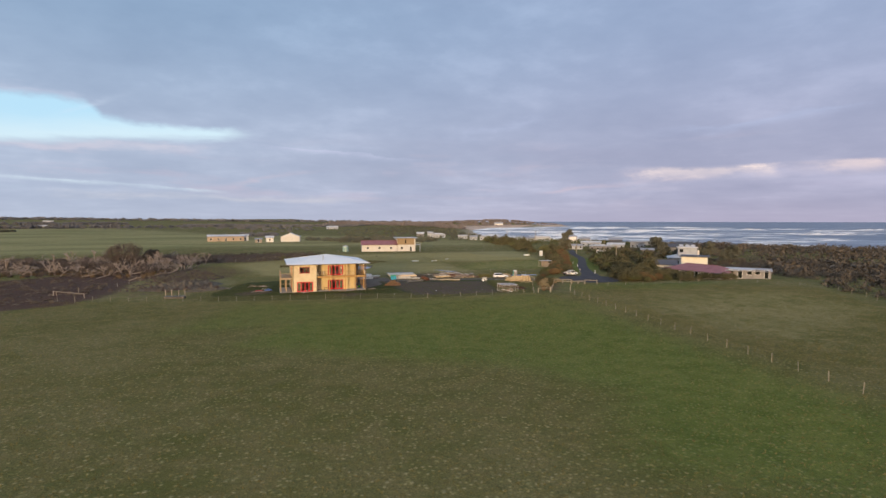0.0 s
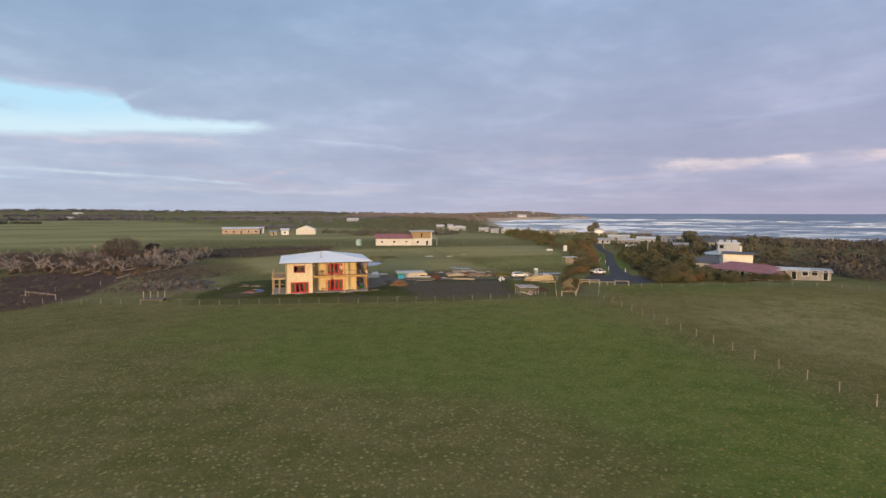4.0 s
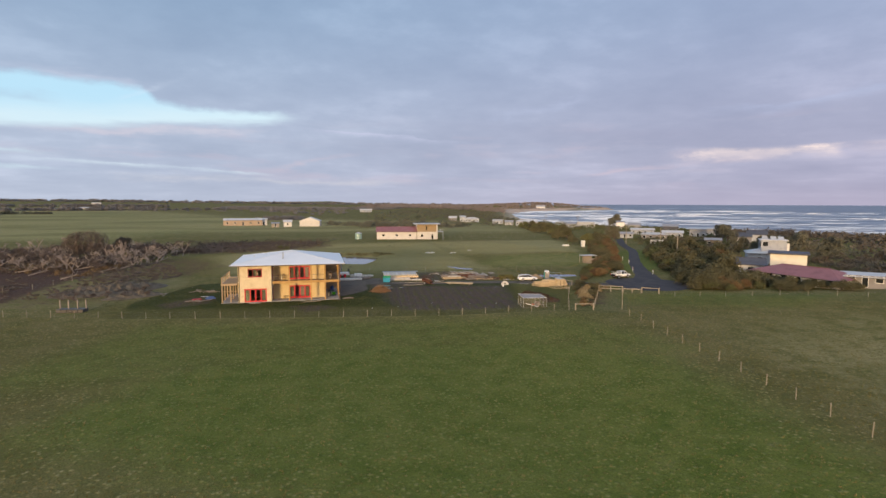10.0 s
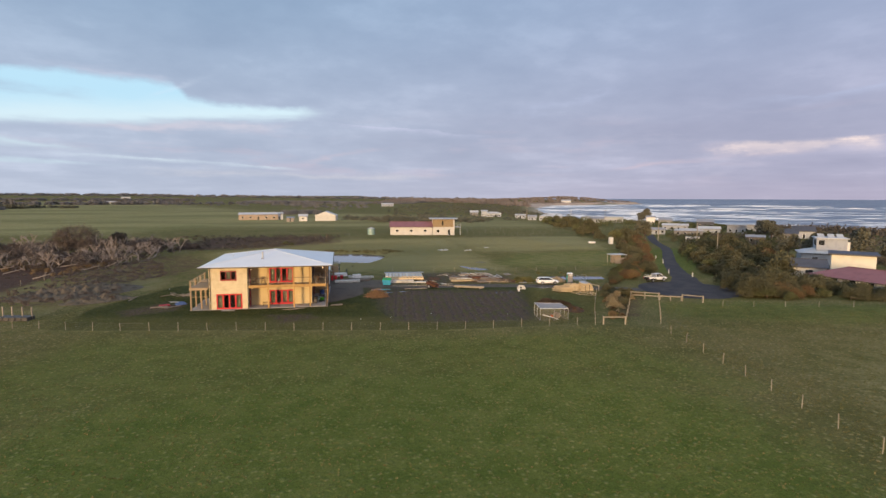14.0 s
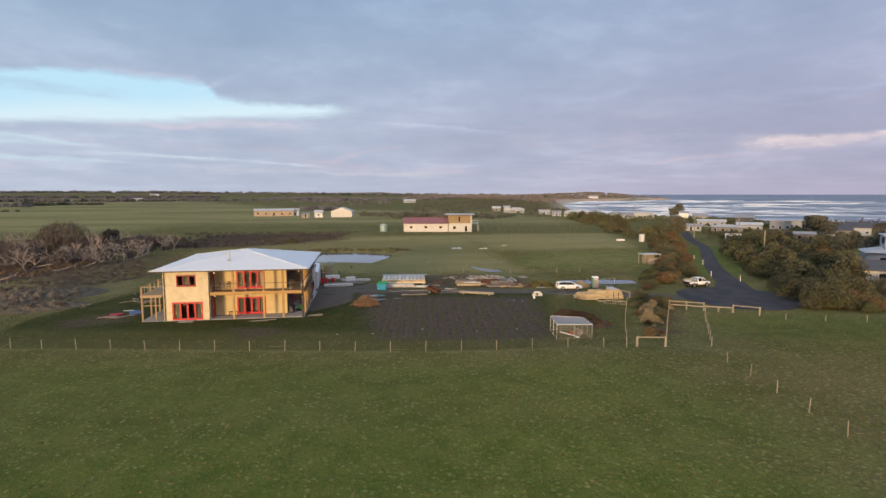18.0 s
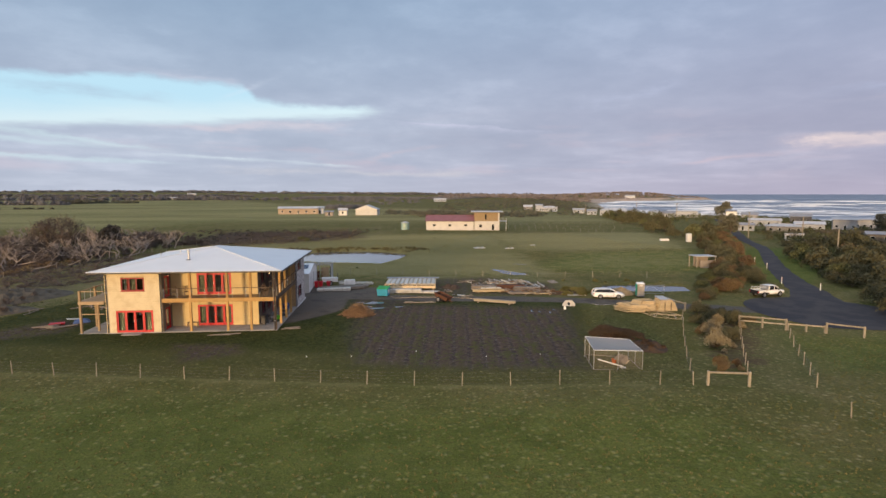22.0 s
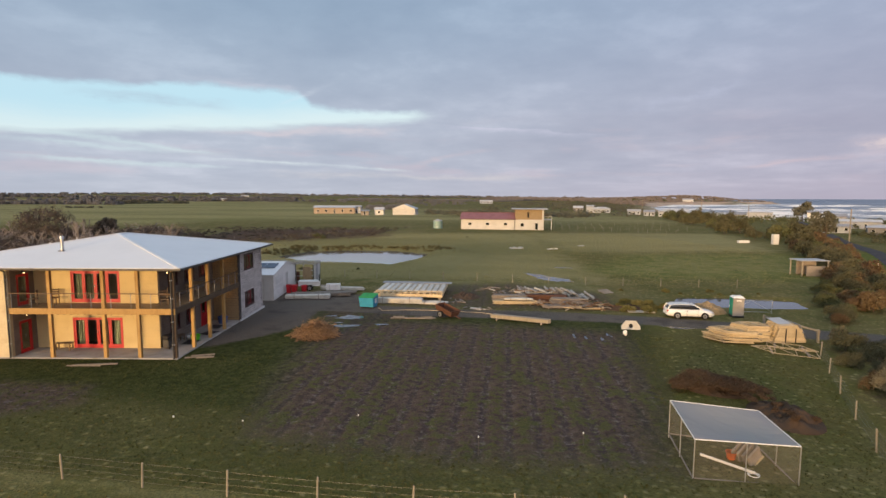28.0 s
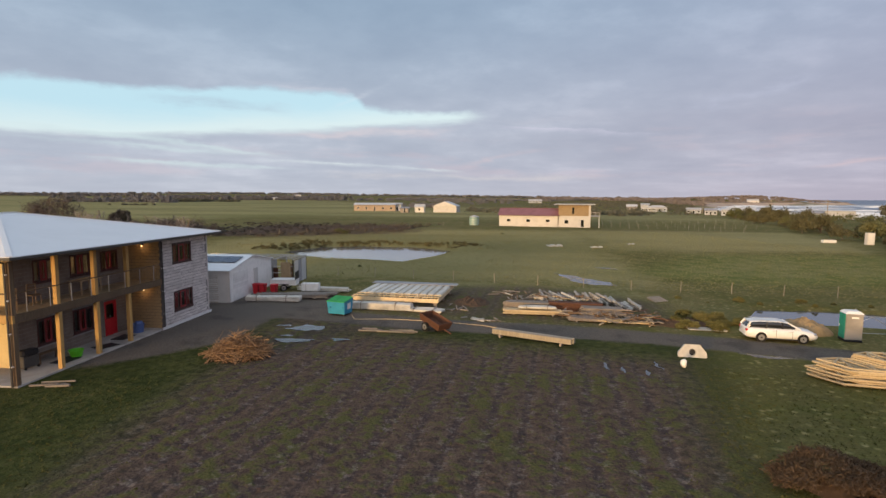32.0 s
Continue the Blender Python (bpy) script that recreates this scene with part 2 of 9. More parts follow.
M_PALE_CREAM = worn("pale_cream_block", (0.70, 0.595, 0.40), 0.85, vary=0.34, scale=1.1, grain=25, dirt=(0.52, 0.41, 0.25), each=0.05)
M_CREAM = worn("cream_block", (0.66, 0.515, 0.27), 0.85, vary=0.26, scale=0.8, grain=25, dirt=(0.54, 0.40, 0.20), each=0.05)
# Cream end wall with gallery shade and lamp warmth put into its colour.
M_END_WALL = worn("shaded_end_wall", (0.40, 0.28, 0.15), 0.9, vary=0.3, scale=1.2, grain=30, dirt=(0.28, 0.19, 0.10), each=0.06)
M_DARKWOOD = timber("dark_oiled_timber", (0.17, 0.115, 0.07), (0.10, 0.065, 0.04))
M_REDCLOTH = worn("red_curtain", (0.36, 0.06, 0.055), 0.95, vary=0.2, scale=6)
M_FRAME = worn("dark_window_frame", (0.075, 0.028, 0.026), 0.5, vary=0.2)
# Village wall colours are greyed and darkened to stand for cloud shade.
M_VILLAGE = worn("shaded_weatherboard", (0.40, 0.42, 0.46), 0.85, vary=0.2, scale=0.7)
M_VILLAGE_DARK = worn("shaded_brown_weatherboard", (0.25, 0.24, 0.24), 0.85, vary=0.2, scale=0.7)
# Brown block, with gallery shade on the recessed side walls in its colour.
M_SHADED_BROWN_BLOCK = worn("shaded_brown_block", (0.215, 0.172, 0.142), 0.9, vary=0.3, scale=1.2, grain=30, dirt=(0.12, 0.09, 0.07), each=0.08)
M_GREY_BLOCK = worn("grey_block", (0.66, 0.60, 0.575), 0.9, vary=0.32, scale=1.2, grain=30, dirt=(0.42, 0.375, 0.35), each=0.12)
M_MORTAR = worn("mortar", (0.26, 0.24, 0.235), 0.95, vary=0.3, grain=60)
M_MORTAR_DARK = worn("dark_mortar", (0.14, 0.12, 0.11), 0.95, vary=0.3, grain=60)
M_MORTAR_TAN = worn("tan_mortar", (0.52, 0.41, 0.25), 0.95, vary=0.3, grain=60)
M_MORTAR_PALE = worn("pale_mortar", (0.63, 0.49, 0.257), 0.95, vary=0.3, grain=60)
M_ROOF = worn("white_roof_steel", (0.76, 0.77, 0.79), 0.42, 0.0, 0.5, vary=0.08, scale=0.35, grain=3, relief=0.03, dirt=(0.56, 0.58, 0.61), each=0.0)
M_GUTTER = worn("dark_gutter", (0.07, 0.065, 0.06), 0.5, each=0.0)
M_SOFFIT = worn("soffit_board", (0.30, 0.25, 0.18), 0.8, vary=0.2)
M_POST = timber("honey_timber", (0.50, 0.32, 0.12), (0.36, 0.20, 0.07))
M_DECK = timber("deck_timber", (0.36, 0.27, 0.17), (0.24, 0.17, 0.10), along=(0.1, 1, 1))
M_RED = worn("red_joinery", (0.50, 0.014, 0.022), 0.45, spec=0.4, vary=0.15, each=0.05)
M_DARKRED = worn("dark_red_joinery", (0.27, 0.022, 0.028), 0.5, vary=0.2)
M_CONCRETE = worn("concrete", (0.40, 0.37, 0.34), 0.9, vary=0.35, scale=0.8, grain=40)
M_CURTAIN = worn("grey_curtain", (0.095, 0.105, 0.078), 0.95, vary=0.2, scale=6)
M_INSIDE = worn("room_wall", (0.34, 0.30, 0.26), 0.95)
M_STEEL = worn("galvanised_steel", (0.50, 0.51, 0.53), 0.4, 0.8, vary=0.2)
M_WIRE = worn("fence_wire", (0.22, 0.21, 0.20), 0.5, 0.5)
M_WHITE = worn("white_paint", (0.78, 0.77, 0.75), 0.5, vary=0.12, scale=2)
M_OFFWHITE = worn("offwhite_wall", (0.62, 0.60, 0.57), 0.8, vary=0.15, scale=0.7)
M_CREAMWALL = worn("cream_wall", (0.72, 0.68, 0.58), 0.8, vary=0.12, scale=0.6)
M_GREYROOF = worn("grey_iron_roof", (0.30, 0.31, 0.34), 0.5, vary=0.2, scale=0.5)
M_PALEROOF = worn("pale_iron_roof", (0.52, 0.53, 0.55), 0.5, vary=0.2, scale=0.5)
M_REDROOF = worn("red_iron_roof", (0.24, 0.105, 0.115), 0.6, vary=0.25, scale=0.6)
M_DARKROOF = worn("dark_roof", (0.07, 0.075, 0.095), 0.6, vary=0.2, scale=0.6)
M_PLY = worn("brown_panel", (0.34, 0.25, 0.15), 0.8, vary=0.25)
M_BLACK = worn("black_plastic", (0.02, 0.02, 0.022), 0.5, vary=0.2)
M_TYRE = worn("tyre_rubber", (0.018, 0.018, 0.018), 0.85)
M_ALLOY = worn("alloy_rim", (0.55, 0.56, 0.58), 0.35, 0.8)
M_PAINT = worn("white_car_paint", (0.80, 0.80, 0.79), 0.25, 0.0, 0.6, vary=0.04, each=0.0, relief=0.0)
M_TEAL = worn("teal_plastic", (0.025, 0.26, 0.42), 0.5, vary=0.2, scale=2)
M_GREENLID = worn("green_plastic", (0.03, 0.36, 0.10), 0.5, vary=0.2, scale=2)
M_LIME = worn("lime_plastic", (0.12, 0.55, 0.03), 0.5)
M_REDPLASTIC = worn("red_plastic", (0.50, 0.02, 0.03), 0.5, vary=0.2)
M_BLUE = worn("blue_tarp", (0.08, 0.13, 0.30), 0.6, vary=0.2)
M_RUST = worn("rusty_steel", (0.13, 0.06, 0.038), 0.85, 0.1, vary=0.5, scale=4, dirt=(0.10, 0.05, 0.035))
M_PINE = timber("new_pine", (0.64, 0.52, 0.34), (0.46, 0.35, 0.21), along=(1, 1, 1))
M_OLDWOOD = timber("weathered_timber", (0.30, 0.26, 0.22), (0.19, 0.16, 0.14), along=(1, 1, 1))
M_FENCEPOST = timber("pale_fence_post", (0.36, 0.32, 0.25), (0.24, 0.20, 0.15))
M_DEAD = timber("dead_wood", (0.34, 0.292, 0.255), (0.185, 0.150, 0.128), along=(1, 1, 1))
M_BARK = timber("bark", (0.14, 0.11, 0.085), (0.08, 0.06, 0.05))
M_STICK = timber("cut_sticks", (0.30, 0.185, 0.10), (0.115, 0.068, 0.040), along=(1, 1, 1))
M_SOILHEAP = worn("dug_earth", (0.082, 0.052, 0.034), 0.98, vary=0.5, scale=1.5, grain=14, relief=1.0, dirt=(0.07, 0.05, 0.035))
M_SAND = worn("sand_heap", (0.36, 0.26, 0.15), 0.98, vary=0.3, scale=1.5, grain=20, relief=0.6)
M_BEACH = worn("beach_sand", (0.50, 0.38, 0.29), 0.95, vary=0.3, scale=0.03, grain=1.0, relief=0.3, each=0.0)
M_SHEET = worn("plastic_sheet", (0.64, 0.61, 0.55), 0.45, vary=0.32, scale=2)
M_POLY = worn("concrete_culvert", (0.52, 0.50, 0.46), 0.85, vary=0.2)
M_SOLAR = worn("solar_cell", (0.02, 0.03, 0.07), 0.15, spec=0.6, vary=0.1)
M_ORANGE = worn("orange_plastic", (0.65, 0.13, 0.02), 0.5)
M_LEAF_GREEN = leafy("scrub_green", [(0.0, (0.046, 0.052, 0.026)), (0.35, (0.088, 0.098, 0.044)), (0.7, (0.128, 0.126, 0.058)), (1.0, (0.175, 0.160, 0.085))])
M_LEAF_BROWN = leafy("scrub_russet", [(0.0, (0.070, 0.042, 0.026)), (0.4, (0.140, 0.088, 0.048)), (0.75, (0.180, 0.130, 0.066)), (1.0, (0.25, 0.205, 0.110))])
M_LEAF_DARK = leafy("coast_scrub", [(0.0, (0.048, 0.041, 0.036)), (0.4, (0.095, 0.080, 0.064)), (0.75, (0.145, 0.120, 0.092)), (1.0, (0.20, 0.17, 0.13))])
M_LEAF_OLIVE = leafy("olive_scrub", [(0.0, (0.040, 0.040, 0.024)), (0.4, (0.078, 0.076, 0.042)), (0.75, (0.118, 0.110, 0.062)), (1.0, (0.170, 0.155, 0.092))])
M_BRACKEN = leafy("dead_bracken", [(0.0, (0.060, 0.038, 0.026)), (0.5, (0.115, 0.074, 0.045)), (1.0, (0.180, 0.125, 0.075))])
M_LEAF_GREY = leafy("grey_twigs", [(0.0, (0.048, 0.038, 0.033)), (0.4, (0.096, 0.076, 0.065)), (0.8, (0.155, 0.127, 0.110)), (1.0, (0.23, 0.20, 0.175))])
# Far and headland foliage is paled and greyed to stand for distance haze.
M_LEAF_FAR = leafy("hazed_far_woods", [(0.0, (0.142, 0.142, 0.152)), (0.5, (0.165, 0.163, 0.170)), (1.0, (0.188, 0.183, 0.184))])
M_LEAF_HEAD = leafy("hazed_headland_woods", [(0.0, (0.178, 0.155, 0.150)), (0.5, (0.198, 0.172, 0.164)), (1.0, (0.218, 0.190, 0.178))])
M_LEAF_PINE = leafy("far_pines", [(0.0, (0.075, 0.078, 0.064)), (0.5, (0.115, 0.115, 0.085)), (1.0, (0.165, 0.152, 0.115))])
M_TUFT = leafy("grass_tufts", [(0.0, (0.060, 0.085, 0.024)), (0.5, (0.095, 0.112, 0.036)), (0.8, (0.130, 0.130, 0.052)), (1.0, (0.19, 0.17, 0.085))], 0.9)
M_LAWNTUFT = leafy("lawn_blades", [(0.0, (0.040, 0.050, 0.014)), (0.5, (0.070, 0.074, 0.024)), (1.0, (0.115, 0.102, 0.040))], 0.9)
M_STRAWTUFT = leafy("straw_blades", [(0.0, (0.155, 0.150, 0.055)), (0.5, (0.235, 0.205, 0.090)), (1.0, (0.350, 0.290, 0.150))], 0.9)
M_RUSH = leafy("brown_rushes", [(0.0, (0.085, 0.075, 0.035)), (0.5, (0.140, 0.120, 0.055)), (1.0, (0.22, 0.18, 0.09))])
M_PALEBUSH = leafy("dry_beige_bush", [(0.0, (0.12, 0.095, 0.055)), (0.5, (0.24, 0.19, 0.11)), (1.0, (0.42, 0.36, 0.24))])
M_YELLOWBUSH = leafy("yellow_green_bush", [(0.0, (0.075, 0.078, 0.026)), (0.5, (0.145, 0.135, 0.048)), (1.0, (0.25, 0.215, 0.095))])
M_DRYTUFT = leafy("pale_grass_blades", [(0.0, (0.085, 0.095, 0.026)), (0.5, (0.140, 0.126, 0.045)), (1.0, (0.270, 0.215, 0.100))], 0.9)


def glass_material():
    m, n, b = material("window_glass", 0.03, 0.0, 0.5)
    b.inputs["Transmission Weight"].default_value = 1.0
    b.inputs["IOR"].default_value = 1.3
    b.inputs["Base Color"].default_value = (0.75, 0.80, 0.80, 1)
    return m


def dark_glass_material():
    m, n, b = material("tinted_glass", 0.06, 0.0, 0.8)
    b.inputs["Base Color"].default_value = (0.015, 0.017, 0.02, 1)
    return m


def lamp_material(name, c, s):
    m, n, b = material(name, 0.4)
    b.inputs["Emission Color"].default_value = rgb(c)
    b.inputs["Emission Strength"].default_value = s
    return m


def net_material():
    m, n, b = material("shade_net", 0.8)
    b.inputs["Base Color"].default_value = (0.42, 0.41, 0.43, 1)
    b.inputs["Alpha"].default_value = 0.62
    return m


def wire_net_material():
    m, n, b = material("wire_netting", 0.6, 0.3)
    b.inputs["Base Color"].default_value = (0.36, 0.34, 0.30, 1)
    b.inputs["Alpha"].default_value = 0.12
    return m


M_GLASS, M_DGLASS = glass_material(), dark_glass_material()
M_LAMP = lamp_material("warm_lamp", (1.0, 0.62, 0.28), 5.0)
M_NET, M_WIRENET = net_material(), wire_net_material()


def water_material(name, c, rough, scale, strength, stretch=(1, 1, 1), dist=0.05):
    m, n, b = material(name, rough, 0.0, 0.5)
    v = n.scaled(place(n), stretch)
    n.put(b.inputs["Base Color"], rgb(c))
    bump(n, b, n.noise(v, scale, 5.0), strength, dist)
    return m


M_POND = water_material("pond_water", (0.10, 0.10, 0.115), 0.06, 2.0, 0.10)
M_PUDDLE = water_material("puddle_water", (0.09, 0.08, 0.08), 0.16, 6.0, 0.35)


def sea_material():
    m, n, b = material("sea", 0.22, 0.0, 0.06)
    p = place(n)
    # swell lies along the shore, foam on the outer breaks
    rot = n.add("ShaderNodeMapping", {"Vector": p, "Rotation": (0, 0, radians(38))}).outputs[0]
    sw = n.scaled(rot, (0.16, 1.0, 1.0))
    w1 = n.add("ShaderNodeTexNoise", {"Vector": sw, "Scale": 0.016, "Detail": 6.0, "Roughness": 0.68, "Distortion": 0.7}).outputs[0]
    w2 = n.noise(n.scaled(rot, (0.35, 1.0, 1.0)), 0.09, 5.0, 0.6)
    near = n.noise(p, 0.006, 2.0)
    foam = n.step(n.math("ADD", n.math("ADD", n.math("ADD", w1, n.math("MULTIPLY", w2, 0.22)), n.math("MULTIPLY", near, 0.20)), n.math("MULTIPLY", n.add("ShaderNodeAttribute", attribute_name="surf").outputs["Fac"], 0.07)), 0.79, 0.90)
    deep = n.mix(n.step(w1, 0.3, 0.7), rgb((0.115, 0.155, 0.210)), rgb((0.185, 0.225, 0.285)))
    n.put(b.inputs["Base Color"], n.mix(n.math("MULTIPLY", foam, 0.8), deep, rgb((0.68, 0.71, 0.76))))
    n.put(b.inputs["Roughness"], n.math("ADD", 0.35, n.math("MULTIPLY", foam, 0.5)))
    bump(n, b, n.math("ADD", w2, w1), 0.6, 1.0)
    return m


M_SEA = sea_material()
M_FOAM = worn("sea_foam", (0.72, 0.74, 0.77), 0.9, vary=0.2, scale=0.3, grain=2.0, relief=0.5, dirt=(0.62, 0.66, 0.72), each=0.0)


def asphalt_material():
    m, n, b = material("wet_asphalt", 0.75, 0.0, 0.18)
    p = place(n)
    g, w = n.noise(p, 22.0, 4.0), n.noise(p, 0.35, 5.0)
    col = n.mix(n.step(w, 0.40, 0.62), rgb((0.040, 0.036, 0.040)), rgb((0.090, 0.078, 0.074)))
    col = n.mix(n.math("MULTIPLY", g, 0.5), col, rgb((0.026, 0.024, 0.030)))
    n.put(b.inputs["Base Color"], col)
    n.put(b.inputs["Roughness"], n.math("ADD", 0.55, n.math("MULTIPLY", w, 0.4)))
    bump(n, b, g, 0.5, 0.01)
    return m


M_ASPHALT = asphalt_material()


def ground_material():
    m, n, b = material("paddock_ground", 0.95, 0.0, 0.1)
    p = place(n)
    a = n.add("ShaderNodeAttribute", attribute_name="cover")     # soil, gravel, lush
    a2 = n.add("ShaderNodeAttribute", attribute_name="cover_b")  # burnt, dry, sand
    s1 = n.add("ShaderNodeSeparateColor", {0: a.outputs["Color"]})
    s2 = n.add("ShaderNodeSeparateColor", {0: a2.outputs["Color"]})
    soil, gravel, lush = s1.outputs[0], s1.outputs[1], s1.outputs[2]
    burnt, dry, sandy = s2.outputs[0], s2.outputs[1], s2.outputs[2]
    mown = a.outputs["Alpha"]
    n_big, n_mid = n.noise(p, 0.055, 4.0), n.noise(p, 0.35, 4.0)
    n_small, n_fine = n.noise(p, 1.9, 4.0, 0.62), n.noise(p, 9.0, 3.0, 0.65)
    n_tuss = n.noise(n.scaled(p, (1.0, 1.0, 0.2)), 2.1, 4.0, 0.72)
    # tussocks: pale dry crowns of uneven size, thicker in some places than in others
    vo = n.add("ShaderNodeTexVoronoi", {"Vector": n.mix(0.16, p, n.add("ShaderNodeTexNoise", {"Vector": p, "Scale": 2.2, "Detail": 3.0}).outputs["Color"], "LINEAR_LIGHT"), "Scale": 2.1, "Randomness": 1.0})
    vo2 = n.add("ShaderNodeTexVoronoi", {"Vector": p, "Scale": 4.4, "Randomness": 1.0})
    cell = n.add("ShaderNodeSeparateColor", {0: vo.outputs["Color"]})
    thick = n.math("ADD", n.math("MULTIPLY", n_big, 0.55), n.math("MULTIPLY", n_mid, 0.45))
    crown = n.math("MULTIPLY", n.step(n.math("ADD", vo.outputs["Distance"], n.math("MULTIPLY", n_fine, 0.35)), 0.62, 0.30), n.step(n.math("ADD", cell.outputs[0], n.math("MULTIPLY", thick, 1.4)), 0.74, 1.25))
    crown2 = n.math("MULTIPLY", n.step(n.math("ADD", vo2.outputs["Distance"], n.math("MULTIPLY", n_fine, 0.35)), 0.60, 0.26), n.step(thick, 0.40, 0.62))
    tuss = n.math("MAXIMUM", crown, n.math("MULTIPLY", crown2, 0.6))
    dark = n.math("MULTIPLY", n.step(n_tuss, 0.50, 0.34), n.math("SUBTRACT", 1.0, tuss))
    straw = n.mix(cell.outputs[1], rgb((0.225, 0.205, 0.076)), rgb((0.375, 0.305, 0.150)))
    grass = n.mix(n.step(n_mid, 0.32, 0.70), rgb((0.104, 0.103, 0.028)), rgb((0.154, 0.126, 0.046)))
    grass = n.mix(n.math("MULTIPLY", n.step(n_big, 0.42, 0.66), 0.45), grass, rgb((0.192, 0.156, 0.068)))
    grass = n.mix(n.math("MULTIPLY", tuss, 0.80), grass, straw)
    grass = n.mix(n.math("MULTIPLY", dark, 0.45), grass, rgb((0.062, 0.074, 0.021)))
    green = n.mix(n.step(n_mid, 0.3, 0.7), rgb((0.086, 0.117, 0.020)), rgb((0.134, 0.152, 0.033)))
    green = n.mix(n.math("MULTIPLY", tuss, 0.50), green, n.mix(cell.outputs[1], rgb((0.175, 0.195, 0.055)), rgb((0.310, 0.275, 0.115))))
    green = n.mix(n.math("MULTIPLY", dark, 0.45), green, rgb((0.050, 0.080, 0.015)))
    edge = n.math("MULTIPLY", n.math("SUBTRACT", n.math("ADD", n_mid, n_small), 1.0), 1.1)

    def cut(v, soft=0.22):
        return n.step(n.math("ADD", v, n.math("MULTIPLY", edge, 0.75)), 0.5 - soft, 0.5 + soft)

    c = n.mix(n.math("MULTIPLY", cut(lush, 0.4), 0.9), grass, green)
    lawn = n.mix(n.step(n.math("ADD", n.math("MULTIPLY", n_small, 0.65), n.math("MULTIPLY", n_mid, 0.35)), 0.36, 0.64), rgb((0.026, 0.037, 0.009)), rgb((0.068, 0.072, 0.020)))
    lawn = n.mix(n.math("MULTIPLY", n.step(n_tuss, 0.56, 0.72), 0.6), lawn, rgb((0.095, 0.088, 0.032)))
    lawn = n.mix(n.math("MULTIPLY", n.step(n_small, 0.60, 0.72), 0.55), lawn, rgb((0.060, 0.046, 0.034)))
    c = n.mix(cut(mown, 0.35), c, lawn)
    strawy = n.mix(n.step(n_small, 0.3, 0.7), rgb((0.270, 0.240, 0.098)), rgb((0.400, 0.335, 0.165)))
    strawy = n.mix(n.step(n.noise(n.scaled(p, (0.5, 1.6, 1.0)), 0.011, 5.0, 0.6), 0.42, 0.60), strawy, rgb((0.225, 0.200, 0.084)))
    c = n.mix(n.math("MULTIPLY", cut(dry, 0.35), 0.75), c, strawy)
    ash = n.mix(n.step(n_small, 0.3, 0.7), rgb((0.060, 0.036, 0.028)), rgb((0.115, 0.068, 0.046)))
    c = n.mix(cut(burnt), c, ash)
    earth = n.mix(n.step(n_small, 0.3, 0.72), rgb((0.064, 0.042, 0.037)), rgb((0.152, 0.102, 0.080)))
    sp = n.add("ShaderNodeSeparateXYZ", {0: p})
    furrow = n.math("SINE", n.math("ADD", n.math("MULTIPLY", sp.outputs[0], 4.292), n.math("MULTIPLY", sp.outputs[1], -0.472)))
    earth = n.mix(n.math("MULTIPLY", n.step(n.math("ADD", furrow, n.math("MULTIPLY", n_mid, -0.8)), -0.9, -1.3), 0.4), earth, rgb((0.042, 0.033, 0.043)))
    weeds = n.step(n.math("ADD", n.math("ADD", n_small, n.math("MULTIPLY", n_mid, 0.7)), n.math("MULTIPLY", furrow, 0.04)), 0.82, 1.00)
    earth = n.mix(n.math("MULTIPLY", weeds, 0.8), earth, rgb((0.082, 0.088, 0.024)))
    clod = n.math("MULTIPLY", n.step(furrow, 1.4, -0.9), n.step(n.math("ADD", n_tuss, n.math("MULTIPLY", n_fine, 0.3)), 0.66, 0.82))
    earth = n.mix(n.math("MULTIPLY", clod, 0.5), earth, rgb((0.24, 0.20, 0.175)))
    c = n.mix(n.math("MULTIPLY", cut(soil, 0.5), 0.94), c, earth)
    stone = n.mix(n_fine, rgb((0.080, 0.069, 0.060)), rgb((0.180, 0.152, 0.128)))
    stone = n.mix(n.math("MULTIPLY", n.step(n_mid, 0.5, 0.7), 0.6), stone, rgb((0.055, 0.050, 0.048)))
    c = n.mix(cut(gravel, 0.34), c, stone)
    c = n.mix(sandy, c, rgb((0.42, 0.34, 0.25)))
    c = n.mix(1.0, c, n.ramp(n_fine, [(0.25, (0.62, 0.62, 0.62)), (0.75, (1.36, 1.36, 1.36))]), "MULTIPLY")
    n.put(b.inputs["Base Color"], c)
    bump(n, b, n.math("ADD", n.math("ADD", n_small, n.math("MULTIPLY", n_fine, 0.5)), n.math("MULTIPLY", tuss, 0.35)), 0.9, 0.16)
    return m


M_GROUND = ground_material()

# ---- building helpers ----


def finish(name, bm, mat, parent=None, label=""):
    me = bpy.data.meshes.new(name)
    bm.to_mesh(me)
    bm.free()
    for mm in mat if isinstance(mat, (list, tuple)) else [mat]:
        me.materials.append(mm)
    ob = new(name, me)
    if parent:
        ob.parent = parent
    if label:
        tagged(ob, label)
    return ob


def part(name, bm, mat, parent, label=""):
    return finish(name, bm, mat, parent, label)


def thing(name, label, category, m=None, group="", kind=""):
    e = new(name)
    e.empty_display_size = 0.2
    if m is not None:
        e.matrix_world = m
    return tagged(e, label, category, group, kind)


def box(bm, x0, y0, z0, x1, y1, z1, bev=0.0):
    vs = [bm.verts.new((x, y, z)) for x in (x0, x1) for y in (y0, y1) for z in (z0, z1)]
    fs = [bm.faces.new([vs[i] for i in f]) for f in ((0, 1, 3, 2), (4, 6, 7, 5), (0, 4, 5, 1), (2, 3, 7, 6), (0, 2, 6, 4), (1, 5, 7, 3))]
    if bev:
        es = list({e for f in fs for e in f.edges})
        bmesh.ops.bevel(bm, geom=es, offset=bev, segments=1, affect="EDGES", profile=0.5)
    return vs


